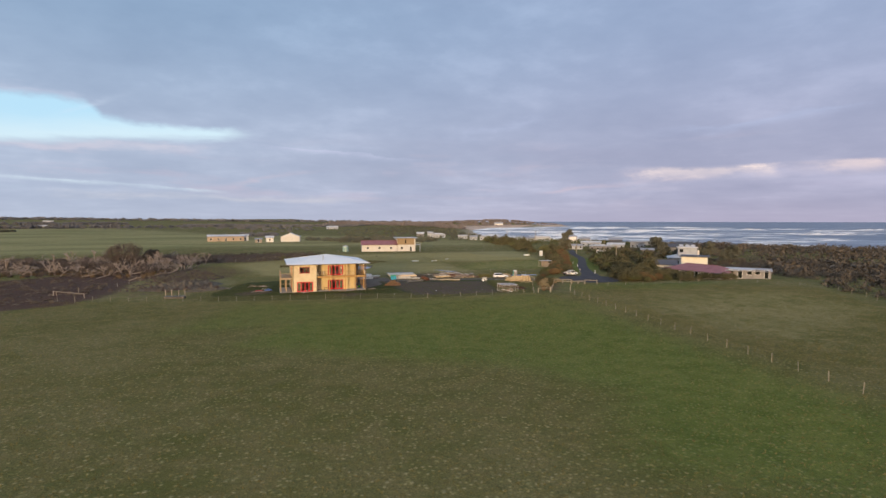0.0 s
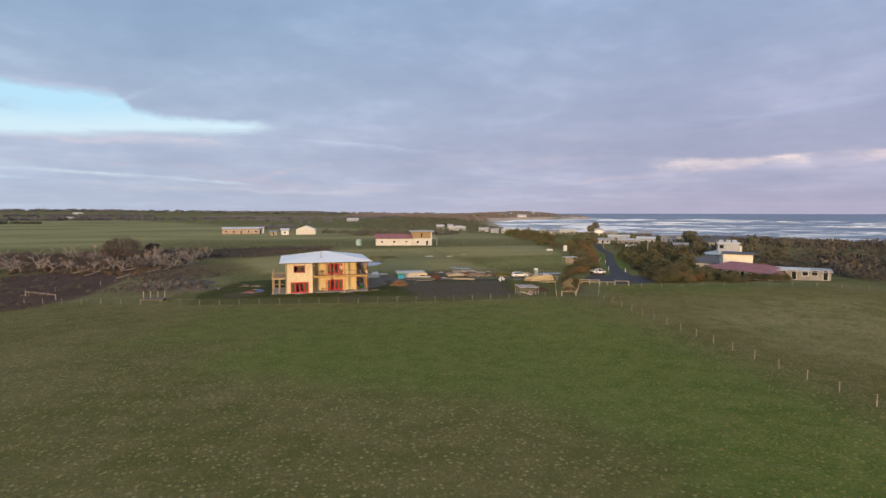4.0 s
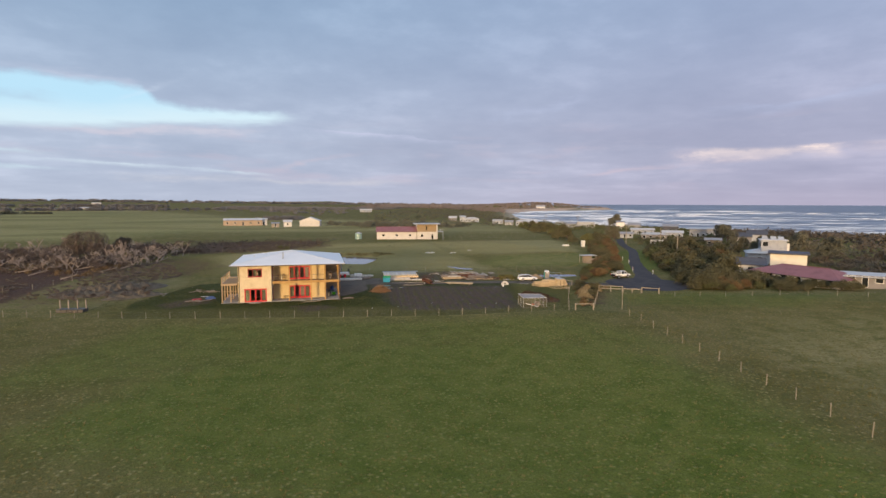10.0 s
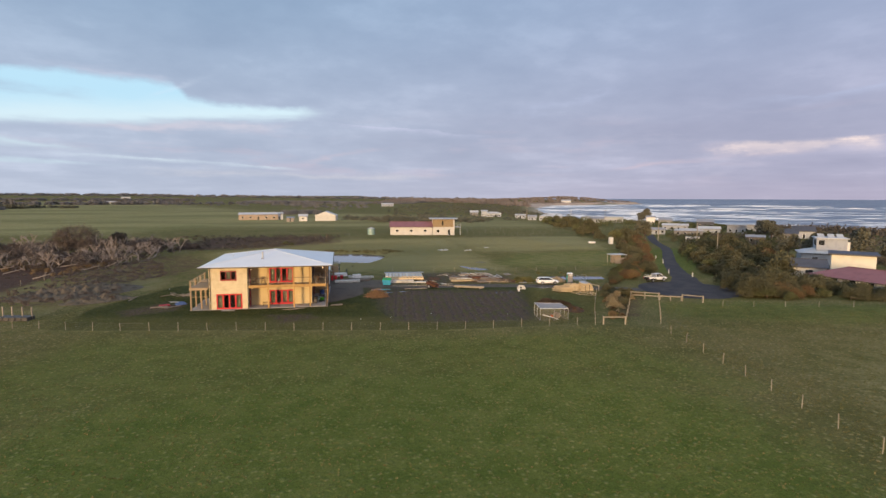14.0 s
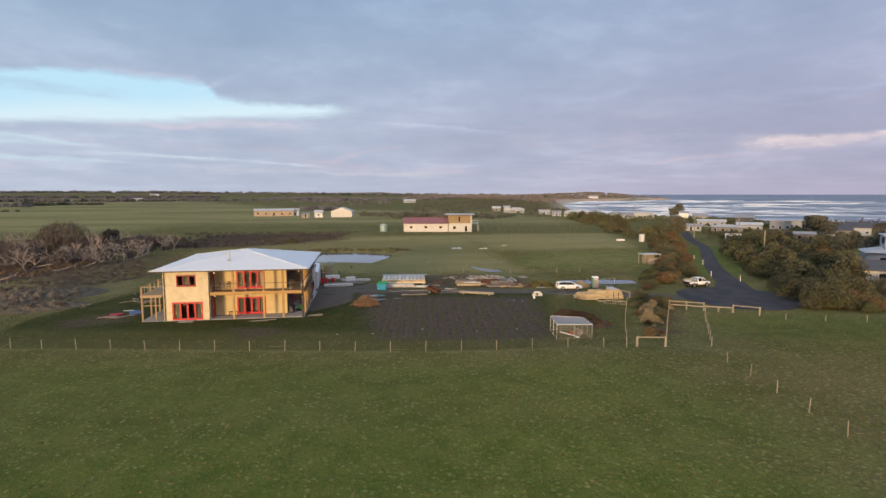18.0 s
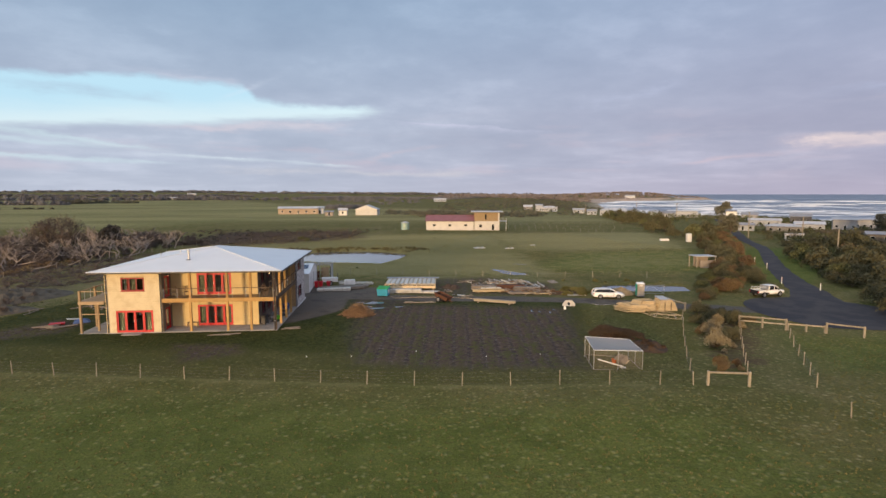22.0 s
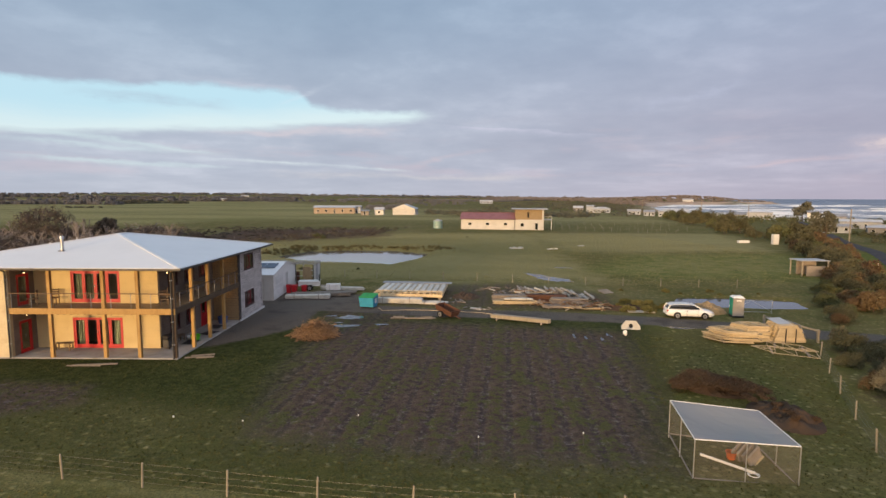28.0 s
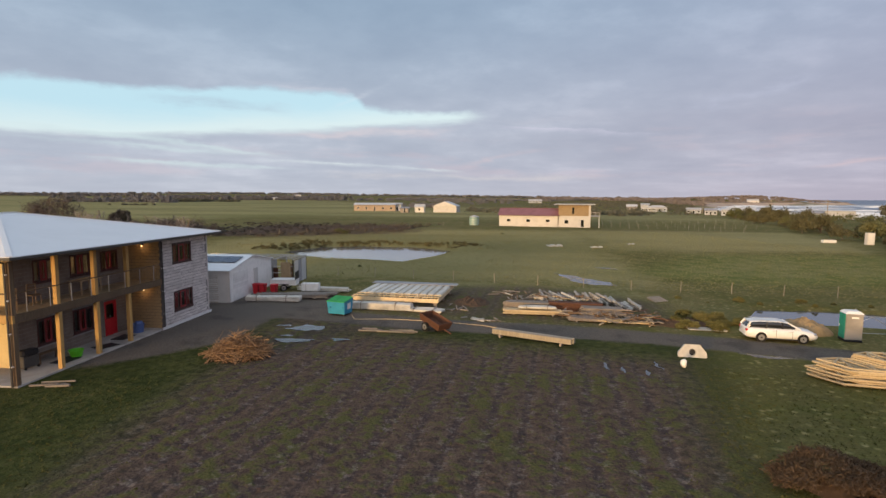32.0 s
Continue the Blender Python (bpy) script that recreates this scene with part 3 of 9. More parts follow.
def boxed(x0, y0, z0, x1, y1, z1, bev=0.0):
    bm = bmesh.new()
    box(bm, x0, y0, z0, x1, y1, z1, bev)
    return bm


def rod(bm, a, b, r0, r1=None, n=6, cap=True):
    a, b = Vector(a), Vector(b)
    r1 = r0 if r1 is None else r1
    d = (b - a).normalized()
    u = d.orthogonal().normalized()
    v = d.cross(u)
    rings = [[bm.verts.new(p + (u * math.cos(k * 2 * math.pi / n) + v * math.sin(k * 2 * math.pi / n)) * r) for k in range(n)] for p, r in ((a, r0), (b, r1))]
    for k in range(n):
        bm.faces.new((rings[0][k], rings[0][(k + 1) % n], rings[1][(k + 1) % n], rings[1][k]))
    if cap:
        bm.faces.new(rings[0][::-1]), bm.faces.new(rings[1])


def rodded(a, b, r0, r1=None, n=6):
    bm = bmesh.new()
    rod(bm, a, b, r0, r1, n)
    return bm


def beam(bm, a, b, w, h):
    """A squared timber from a to b."""
    a, b = Vector(a), Vector(b)
    d = (b - a).normalized()
    s = d.cross(Vector((0, 0, 1)))
    s = s.normalized() if s.length > 1e-4 else Vector((1, 0, 0))
    t = s.cross(d)
    ring = [[bm.verts.new(p + s * (i * w / 2) + t * (j * h / 2)) for i, j in ((-1, -1), (1, -1), (1, 1), (-1, 1))] for p in (a, b)]
    for k in range(4):
        bm.faces.new((ring[0][k], ring[0][(k + 1) % 4], ring[1][(k + 1) % 4], ring[1][k]))
    bm.faces.new(ring[0][::-1]), bm.faces.new(ring[1])


def arrays(name, co, faces, mat, parent=None):
    me = bpy.data.meshes.new(name)
    nv, nf, k = len(co), len(faces), faces.shape[1]
    me.vertices.add(nv), me.loops.add(nf * k), me.polygons.add(nf)
    me.vertices.foreach_set("co", np.asarray(co, np.float32).ravel())
    me.loops.foreach_set("vertex_index", np.asarray(faces, np.int32).ravel())
    me.polygons.foreach_set("loop_start", np.arange(0, nf * k, k, dtype=np.int32))
    me.update(calc_edges=True)
    me.validate()
    for mm in mat if isinstance(mat, (list, tuple)) else [mat]:
        me.materials.append(mm)
    ob = new(name, me)
    if parent:
        ob.parent = parent
    return ob


def sstep(a, b, v):
    t = np.clip((v - a) / (b - a), 0, 1)
    return t * t * (3 - 2 * t)


def poly_inside(px, py, poly, soft):
    """Signed distance to a polygon turned into 0..1 (1 inside) over a soft border."""
    d = np.full(np.shape(px), 1e9)
    inside = np.zeros(np.shape(px), bool)
    for (x0, y0), (x1, y1) in zip(poly, poly[1:] + poly[:1]):
        ex, ey = x1 - x0, y1 - y0
        t = np.clip(((px - x0) * ex + (py - y0) * ey) / (ex * ex + ey * ey + 1e-9), 0, 1)
        d = np.minimum(d, np.hypot(px - x0 - t * ex, py - y0 - t * ey))
        c = ((y0 <= py) & (py < y1)) | ((y1 <= py) & (py < y0))
        xi = x0 + (py - y0) * ex / (ey if ey else 1e-9)
        inside ^= c & (px < xi)
    return sstep(-soft, soft, np.where(inside, d, -d))


def line_dist(px, py, pts):
    d = np.full(np.shape(px), 1e9)
    for (x0, y0), (x1, y1) in zip(pts, pts[1:]):
        ex, ey = x1 - x0, y1 - y0
        t = np.clip(((px - x0) * ex + (py - y0) * ey) / (ex * ex + ey * ey + 1e-9), 0, 1)
        d = np.minimum(d, np.hypot(px - x0 - t * ex, py - y0 - t * ey))
    return d


# ---- lie of the land ----
COAST = [(900, -900), (520, -260), (410, -20), (360, 110), (300, 212), (262, 300), (240, 400), (250, 500), (272, 600), (305, 700), (360, 850), (440, 1040), (590, 1165), (760, 1260), (835, 1310),
         (862, 1350), (845, 1400), (600, 1580), (300, 2100), (300, 4900), (-6000, 4900), (-6000, -900)]
POND = [(-12.5, 57), (-9, 65.5), (-2, 68), (6, 67.5), (13.5, 63), (11, 54), (8, 47.5), (2, 48.5), (-5, 50.5)]
POOL = [(37.6, 18.5), (39.5, 21.6), (44.5, 21.6), (50, 20.2), (49, 16.4), (45.5, 16.3), (41, 17.0)]
PLOUGH = [(6.6, 11.0), (14, 10.0), (22, 8.6), (29.3, 7.0), (27.2, -4.5), (24.6, -13.2), (16.5, -12.4), (8.2, -10.4), (7.2, -4.0)]
TRACK = [(51, 3.5), (46.5, 5.6), (42, 7.0), (38, 8.9), (33, 10.6), (28, 11.9), (22, 12.8), (16, 13.1), (10, 14.6), (4, 15.5)]


def land(x, y, detail=True):
    x, y = np.asarray(x, float), np.asarray(y, float)
    z = 0.62 * sstep(10, 28, x) * sstep(-8, -22, y) + 0.6 * sstep(45, 80, x) * sstep(12, -12, y)
    z = z + 0.10 * np.sin(x * 0.045 + 1.0) * np.sin(y * 0.06) * sstep(30, 80, np.hypot(x, y))
    d = line_dist(x, y, COAST)
    ins = poly_inside(x, y, COAST, 0.01)
    d = np.where(ins > 0.5, d, -d)
    z = z - 6.0 * sstep(150, 12, d) - 6.0 * sstep(25, -25, d)
    far = np.hypot(x, y)
    z = z + sstep(500, 1800, far) * sstep(0, 200, d) * (6 + 5 * np.sin(x * 0.0023 + 0.5) * np.cos(y * 0.0017))
    head = np.exp(-(((x - 640) / 170) ** 2 + ((y - 1330) / 90) ** 2)) * 8 * sstep(0, 30, d)
    z = z + head
    z = z - 0.9 * poly_inside(x, y, POND, 1.6) - 0.6 * poly_inside(x, y, POOL, 1.0)
    rim = np.exp(-((np.hypot((x - 0.5) / 17, (y - 60) / 14) - 1.0) / 0.18) ** 2) * 0.55 * sstep(52, 62, y)
    z = z + rim
    if detail:
        pl = poly_inside(x, y, PLOUGH, 0.8)
        z = z + pl * (0.028 * np.sin((x - 0.11 * y) * 2 * np.pi / 1.2) - 0.02)
    return z


def gz(x, y):
    return float(land(x, y))


def grow(a, b, step, out_a, out_b, ratio=1.13):
    core = list(np.arange(a, b + 1e-6, step))
    s, v = step, core[-1]
    while v < out_b:
        s *= ratio
        v += s
        core.append(v)
    s, v = step, core[0]
    lo = []
    while v > out_a:
        s *= ratio
        v -= s
        lo.append(v)
    return np.array(lo[::-1] + core)


gx, gy = grow(-24, 58, 0.3, -4700, 4700), grow(-30, 32, 0.5, -900, 4800, 1.115)
GX, GY = np.meshgrid(gx, gy)
GZ = land(GX, GY)
nx, ny = len(gx), len(gy)
idx = np.arange(nx * ny).reshape(ny, nx)
quads = np.stack([idx[:-1, :-1], idx[:-1, 1:], idx[1:, 1:], idx[1:, :-1]], -1).reshape(-1, 4)
ground = arrays("ground", np.stack([GX, GY, GZ], -1).reshape(-1, 3), quads, M_GROUND)
tagged(ground, "rough green coastal paddocks with worn tracks and bare earth", "ground", kind="structure")
fx, fy = GX.ravel(), GY.ravel()
LUSH = [(-23, -45), (-17, -32), (0, -27), (19, -29), (29, -40), (27, -60), (24, -86), (11, -94), (2, -84), (9, -73), (4, -62), (-8, -55)]
LUSH_B = [(34, 38), (42, 33), (72, 33), (74, 60), (48, 58)]
BURNT = [(-75, -14), (-52, -6), (-49, 12), (-50, 30), (-47, 44), (-56, 58), (-75, 45), (-90, 20)]
GREYBANK = [(-57, -2), (-38, 2), (-29, 4), (-26, 14), (-28, 30), (-34, 48), (-38, 62), (-48, 56), (-50, 34), (-52, 12)]
soil = np.maximum.reduce([poly_inside(fx, fy, PLOUGH, 2.4), 1.0 * poly_inside(fx, fy, [(-7.5, -4), (-2, -4.6), (-1, -7), (-5, -9)], 1.2),
                          0.9 * poly_inside(fx, fy, [(-24, -2.5), (-19, 0.5), (-18.5, 5), (-22, 6), (-26, 1)], 1.2),
                          0.75 * poly_inside(fx, fy, [(5.6, 9.5), (9.5, 9.6), (15, 11.5), (14.5, 14), (6, 14.4)], 1.0), 0.75 * poly_inside(fx, fy, [(10, 16), (17, 15), (31, 14), (33, 22), (24, 29), (9, 27)], 2.0)])
gravel = np.maximum.reduce([sstep(2.1, 0.9, line_dist(fx, fy, TRACK)),
                            poly_inside(fx, fy, [(0.4, 2.5), (2.2, 4), (5.4, 8.2), (5.2, 15.5), (9, 16.5), (9, 21), (-3, 24), (-3, 16)], 0.8)])
lush = np.maximum.reduce([0.62 * poly_inside(fx, fy, [(-34, -36), (-24, -12), (0, -15), (29, -20), (35, -40), (14, -38), (-8, -36)], 5.0), poly_inside(fx, fy, LUSH, 7.0), 1.0 * poly_inside(fx, fy, LUSH_B, 9.0), 0.58 * poly_inside(fx, fy, [(-400, 190), (-90, 140), (-40, 200), (-60, 420), (-300, 700), (-900, 700)], 25.0),
                          0.6 * poly_inside(fx, fy, [(44, -4), (58, -7), (76, -20), (60, -26), (40, -16)], 4.0), 0.75 * poly_inside(fx, fy, [(66, 17), (80, 30), (100, 64), (88, 66), (72, 40), (62, 24)], 2.0)])
burnt = np.maximum.reduce([poly_inside(fx, fy, BURNT, 2.5), 0.50 * poly_inside(fx, fy, [(-44, 14), (-31, 22), (-24, 34), (-22, 50), (-30, 66), (-42, 74), (-50, 60), (-47, 36)], 7.0), 0.42 * poly_inside(fx, fy, GREYBANK, 4.0), 0.46 * poly_inside(fx, fy, [(31.5, -17.5), (36.5, -17.0), (47, -1.5), (48, 6), (43, 6), (40, 1)], 2.0), 0.7 * poly_inside(fx, fy, [(-45, 76), (-24, 78), (4, 96), (0, 128), (-45, 130)], 8.0)])
# The widest, farthest patch also pales the distant fields to stand for haze.
dry = np.maximum.reduce([0.5 * sstep(0.7, 0.1, line_dist(fx, fy, [(-30, -8.2), (0.2, -13.4), (15.5, -15.9), (29.8, -18.1)])), 0.5 * poly_inside(fx, fy, GREYBANK, 3.0), 0.5 * poly_inside(fx, fy, [(38, -34), (50, -26), (74, -30), (72, -54), (40, -68), (34, -55)], 8.0),
                         0.85 * poly_inside(fx, fy, [(36, 62), (76, 64), (90, 112), (36, 112)], 7.0), 0.9 * poly_inside(fx, fy, [(-20, 34), (16, 31), (36, 30), (36, 60), (40, 110), (-10, 110), (-30, 70)], 6.0), 0.56 * poly_inside(fx, fy, LUSH_B, 9.0), 0.50 * poly_inside(fx, fy, [(8, 24), (34, 22), (34, 32), (8, 34)], 4.0), 0.80 * poly_inside(fx, fy, [(-1200, 120), (-90, 140), (-60, 180), (110, 160), (120, 300), (-60, 420), (-300, 900), (-1200, 900)], 40.0)])
inland = np.where(poly_inside(fx, fy, COAST, 0.01) > 0.5, line_dist(fx, fy, COAST), -line_dist(fx, fy, COAST))
sandy = sstep(34, 10, inland)
LAWN = [(-30, -8.2), (0.2, -13.4), (15.5, -15.9), (29.8, -18.1), (41.6, 4.4), (38, 7.5), (29, 10.5), (16, 13.6), (6, 14.0), (5, 16), (-4, 24), (-24, 20), (-30, 4)]
mown = poly_inside(fx, fy, LAWN, 0.7) * (1 - 0.5 * sstep(-3.5, -8.0, fy + 0.17 * fx)) * (1 - 0.65 * sstep(26, 31, fx - 0.3 * fy))
for nm, rgbs in (("cover", (soil, gravel, lush, mown)), ("cover_b", (burnt, dry, sandy, mown))):
    at = ground.data.attributes.new(nm, "FLOAT_COLOR", "POINT")
    at.data.foreach_set("color", np.stack(rgbs, -1).astype(np.float32).ravel())

SEA = -8.5
sx, sy = grow(150, 1100, 22, -1500, 4900, 1.3), grow(0, 1500, 22, -900, 4900, 1.3)
SX, SY = np.meshgrid(sx, sy)
idx = np.arange(SX.size).reshape(SX.shape)
sea = arrays("water", np.stack([SX, SY, np.full(SX.shape, SEA)], -1).reshape(-1, 3), np.stack([idx[:-1, :-1], idx[:-1, 1:], idx[1:, 1:], idx[1:, :-1]], -1).reshape(-1, 4), M_SEA)
tagged(sea, "grey blue sea with white breakers", "sea", kind="structure")
surf = np.exp(-line_dist(SX.ravel(), SY.ravel(), COAST) / 420.0)
sea.data.attributes.new("surf", "FLOAT", "POINT").data.foreach_set("value", surf.astype(np.float32))


def breakers(n_, seed):
    """Rolling white crests in the surf: long uneven ridges of foam lying across the bay."""
    r = np.random.default_rng(seed)
    co, fa, made = [], [], 0
    prof = ((-1.0, 0.02), (-0.35, 0.75), (0.0, 1.0), (0.45, 0.55), (1.6, 0.03))
    while made < n_:
        q, a_ = r.uniform(230, 1500) ** 1.0, radians(r.uniform(17, 62))
        x, y = q * math.sin(a_), q * math.cos(a_)
        if poly_inside(np.array([x]), np.array([y]), COAST, 0.01)[0] > 0.5:
            continue
        off = float(line_dist(np.array([x]), np.array([y]), COAST)[0])
        if off < 8 or r.random() > math.exp(-off / 330.0) + 0.10:
            continue
        made += 1
        yaw = radians(-38 + r.normal() * 7)
        L, h, w = r.uniform(10, 42) * (0.6 + q / 900), r.uniform(0.35, 1.3) * (0.8 + q / 1200), r.uniform(0.8, 2.0) * (0.7 + q / 1200)
        c_, s_, k0 = math.cos(yaw), math.sin(yaw), len(co)
        m_ = 18
        for i in range(m_ + 1):
            u = i / m_ * 2 - 1
            taper = max(0.0, 1 - u * u) ** 0.5 * (0.55 + 0.7 * noise.noise((x * 0.1 + u * 2.5, y * 0.1, 2.0)) + 0.35 * noise.noise((x + u * 9, y, 4.0)))
            taper = max(0.0, taper)
            bend = 0.10 * L * u * u * (1 if made % 2 else -0.6) + 2.0 * noise.noise((x + u * 3, y, 9.0))
            for d, z in prof:
                lx, ly = u * L, d * w * (0.3 + taper) + bend
                co.append((x + lx * c_ - ly * s_, y + lx * s_ + ly * c_, SEA - 0.05 + z * h * taper))
        for i in range(m_):
            for j in range(4):
                b0 = k0 + i * 5 + j
                fa.append((b0, b0 + 5, b0 + 6, b0 + 1))
    return tagged(arrays("breakers", np.array(co), np.array(fa), M_FOAM), "white foaming crests of breaking waves in the bay", "waves", kind="stuff")


breakers(150, 5)


def dunes():
    """Sandy dune front that runs round the bay to the headland."""
    line = COAST[10:16]
    bm, rows = bmesh.new(), []
    prof = ((-8, -8.75), (6, -6.6), (13, -3.4), (30, -2.7), (70, -7.5))
    for i, (p, q) in enumerate(zip(line, line[1:])):
        for k in range(10):
            x, y = p[0] + (q[0] - p[0]) * k / 10, p[1] + (q[1] - p[1]) * k / 10
            dx, dy = q[0] - p[0], q[1] - p[1]
            L = math.hypot(dx, dy)
            w = 1 + 0.35 * noise.noise((x * 0.02, y * 0.02, 1.0))
            rise = min(1.0, len(rows) / 7)
            rows.append([bm.verts.new((x - dy / L * d * w, y + dx / L * d * w, -9.0 + rise * (z + 9.0 + (0 if j in (0, 4) else 1.6 * noise.noise((x * 0.03, y * 0.03, j)))))) for j, (d, z) in enumerate(prof)])
    for a_, b_ in zip(rows, rows[1:]):
        for j in range(4):
            bm.faces.new((a_[j], b_[j], b_[j + 1], a_[j + 1]))
    return tagged(finish("beach", bm, M_BEACH), "pale sandy dune front curving round the bay", "beach", kind="structure")


dunes()


def sheet(name, outline, z, mat, label, wob=0.25):
    """A flat water surface with an uneven outline."""
    pts = []
    for (x0, y0), (x1, y1) in zip(outline, outline[1:] + outline[:1]):
        for k in range(14):
            t = k / 14
            x, y = x0 + (x1 - x0) * t, y0 + (y1 - y0) * t
            q = noise.noise_vector((x * 0.9, y * 0.9, 3.0)) + noise.noise_vector((x * 2.6, y * 2.6, 7.0)) * 0.7 + noise.noise_vector((x * 6.0, y * 6.0, 5.0)) * 0.3
            pts.append((x + q.x * wob, y + q.y * wob))
    bm = bmesh.new()
    bm.faces.new([bm.verts.new((x, y, z)) for x, y in pts])
    return tagged(finish(name, bm, mat), label, "water", kind="structure")


def swell(poly, k):
    cx, cy = sum(p[0] for p in poly) / len(poly), sum(p[1] for p in poly) / len(poly)
    return [(cx + (x - cx) * k, cy + (y - cy) * k) for x, y in poly]


sheet("water_pond", swell(POND, 1.03), -0.42, M_POND, "still farm pond reflecting the pale sky")
sheet("water_pool", swell(POOL, 1.02), -0.25, M_POND, "long muddy pool beside the track")


def road_strip(name, pts, widths, mat, label, lift=0.03):
    """A road ribbon that follows the ground."""
    fine = []
    for i in range(len(pts) - 1):
        p0, p1, p2, p3 = pts[max(i - 1, 0)], pts[i], pts[i + 1], pts[min(i + 2, len(pts) - 1)]
        for k in range(12):
            t = k / 12
            q = [0.5 * (2 * b + (c - a) * t + (2 * a - 5 * b + 4 * c - d) * t * t + (3 * b - a - 3 * c + d) * t ** 3) for a, b, c, d in zip(p0, p1, p2, p3)]
            fine.append((q[0], q[1], widths[i] + (widths[i + 1] - widths[i]) * t))
    fine.append((*pts[-1], widths[-1]))
    bm = bmesh.new()
    rows = []
    for i, (x, y, w) in enumerate(fine):
        a, b = fine[max(i - 1, 0)], fine[min(i + 1, len(fine) - 1)]
        dx, dy = b[0] - a[0], b[1] - a[1]
        L = math.hypot(dx, dy)
        nx_, ny_ = -dy / L, dx / L
        row = []
        for s in (-1, -0.6, -0.2, 0.2, 0.6, 1):
            wob = 0.3 * noise.noise((x * 0.4, y * 0.4, s * 3)) if abs(s) == 1 else 0
            px, py = x + nx_ * (w / 2 * s + wob), y + ny_ * (w / 2 * s + wob)
            row.append(bm.verts.new((px, py, gz(px, py) + lift + 0.03 * (1 - s * s))))
        rows.append(row)
    for r, q in zip(rows, rows[1:]):
        for k in range(5):
            bm.faces.new((r[k], r[k + 1], q[k + 1], q[k]))
    return tagged(finish(name, bm, mat), label, "road", kind="structure")


road_strip("road", [(56, 2), (62.3, 12.3), (68.4, 24), (75.6, 36.6), (84, 50), (92.5, 64), (102, 84), (122, 120), (160, 190)], [8, 4.4, 3.2, 2.9, 2.7, 2.6, 2.6, 2.8, 3.0], M_ASPHALT, "dark sealed lane running down towards the sea")
turn_bm = bmesh.new()
ring = []
for k in range(48):
    a = k * 2 * math.pi / 48
    r = 7.6 + 0.5 * noise.noise((math.cos(a) * 2, math.sin(a) * 2, 5.0))
    ring.append((56.2 + r * 0.98 * math.cos(a), 2.6 + r * 1.05 * math.sin(a)))
prev = None
cen = turn_bm.verts.new((56.2, 2.6, gz(56.2, 2.6) + 0.045))
for f in (0.34, 0.67, 1.0):
    cur = []
    for x, y in ring:
        px, py = 56.2 + (x - 56.2) * f, 2.6 + (y - 2.6) * f
        cur.append(turn_bm.verts.new((px, py, gz(px, py) + 0.045)))
    for k in range(48):
        if prev is None:
            turn_bm.faces.new((cen, cur[k], cur[(k + 1) % 48]))
        else:
            turn_bm.faces.new((prev[k], cur[k], cur[(k + 1) % 48], prev[(k + 1) % 48]))
    prev = cur
tagged(finish("road_turning_area", turn_bm, M_ASPHALT), "dark sealed turning area at the end of the lane", "road", kind="structure")
PUDDLES = [[(7.0, 10.9), (8.0, 12.2), (9.6, 12.0), (9.9, 11.0), (8.6, 10.5)], [(6.2, 11.6), (7.1, 12.3), (7.3, 11.7)], [(7.4, 8.5), (8.4, 9.0), (10.1, 8.7), (9.5, 8.1), (8.1, 8.0)], [(6.9, 9.6), (7.9, 10.0), (8.9, 9.7), (7.9, 9.3)], [(10.6, 9.1), (11.4, 9.3), (12.0, 8.8), (11.1, 8.5)],
           [(32.6, 9.0), (34.6, 8.6), (35.4, 8.0), (33.4, 8.2)],            [(25.6, 38.0), (26.6, 34.4), (27.0, 31.6), (29.2, 29.4), (31.4, 29.4), (31.2, 31.8), (29.2, 33.8), (28.0, 36.2)], [(31.0, 43.0), (33.2, 42.2), (33.8, 41.0), (31.6, 42.2)]]
for k in range(4):
    x, y, l_ = 25.3 + 0.9 * k + random.uniform(-0.2, 0.2), random.uniform(4.2, 6.6), random.uniform(0.4, 1.1)
    PUDDLES.append([(x - 0.08, y - l_), (x + 0.07, y - l_ * 0.8), (x + 0.11, y + l_ * 0.3), (x + 0.02, y + l_), (x - 0.10, y + l_ * 0.5)])
for pts in PUDDLES:
    zz_ = max(gz(x, y) for x, y in pts) + 0.012
    sheet("water_puddle", swell(pts, 0.85), zz_, M_PUDDLE, "shallow rain puddle on muddy ground", 0.30 if pts[1][0] - pts[0][0] > 0.3 else 0.20)

# ---- the two-storey house ----
house = thing("house", "two-storey cream block house with white hip roof and red joinery", "house")


def wall_frame(x, y, facing):
    """Local (u, outward, up) of a wall whose foot starts at x, y."""
    if facing == "-y":
        return Matrix(((1, 0, 0, x), (0, -1, 0, y), (0, 0, 1, 0), (0, 0, 0, 1)))
    if facing == "+x":
        return Matrix(((0, 1, 0, x), (1, 0, 0, y), (0, 0, 1, 0), (0, 0, 0, 1)))
    if facing == "-x":
        return Matrix(((0, -1, 0, x), (1, 0, 0, y), (0, 0, 1, 0), (0, 0, 0, 1)))
    return Matrix(((1, 0, 0, x), (0, 1, 0, y), (0, 0, 1, 0), (0, 0, 0, 1)))


def local(bm, frame_):
    bm.transform(frame_)
    if frame_.to_3x3().determinant() < 0:
        bmesh.ops.reverse_faces(bm, faces=bm.faces)
    return bm


def cells(u0, u1, z0, z1, holes):
    us = sorted({u0, u1, *[h[0] for h in holes], *[h[1] for h in holes]})
    zs = sorted({z0, z1, *[h[2] for h in holes], *[h[3] for h in holes]})
    for a, b in zip(us, us[1:]):
        for c, d in zip(zs, zs[1:]):
            if not any(h[0] <= a and b <= h[1] and h[2] <= c and d <= h[3] for h in holes):
                yield a, b, c, d


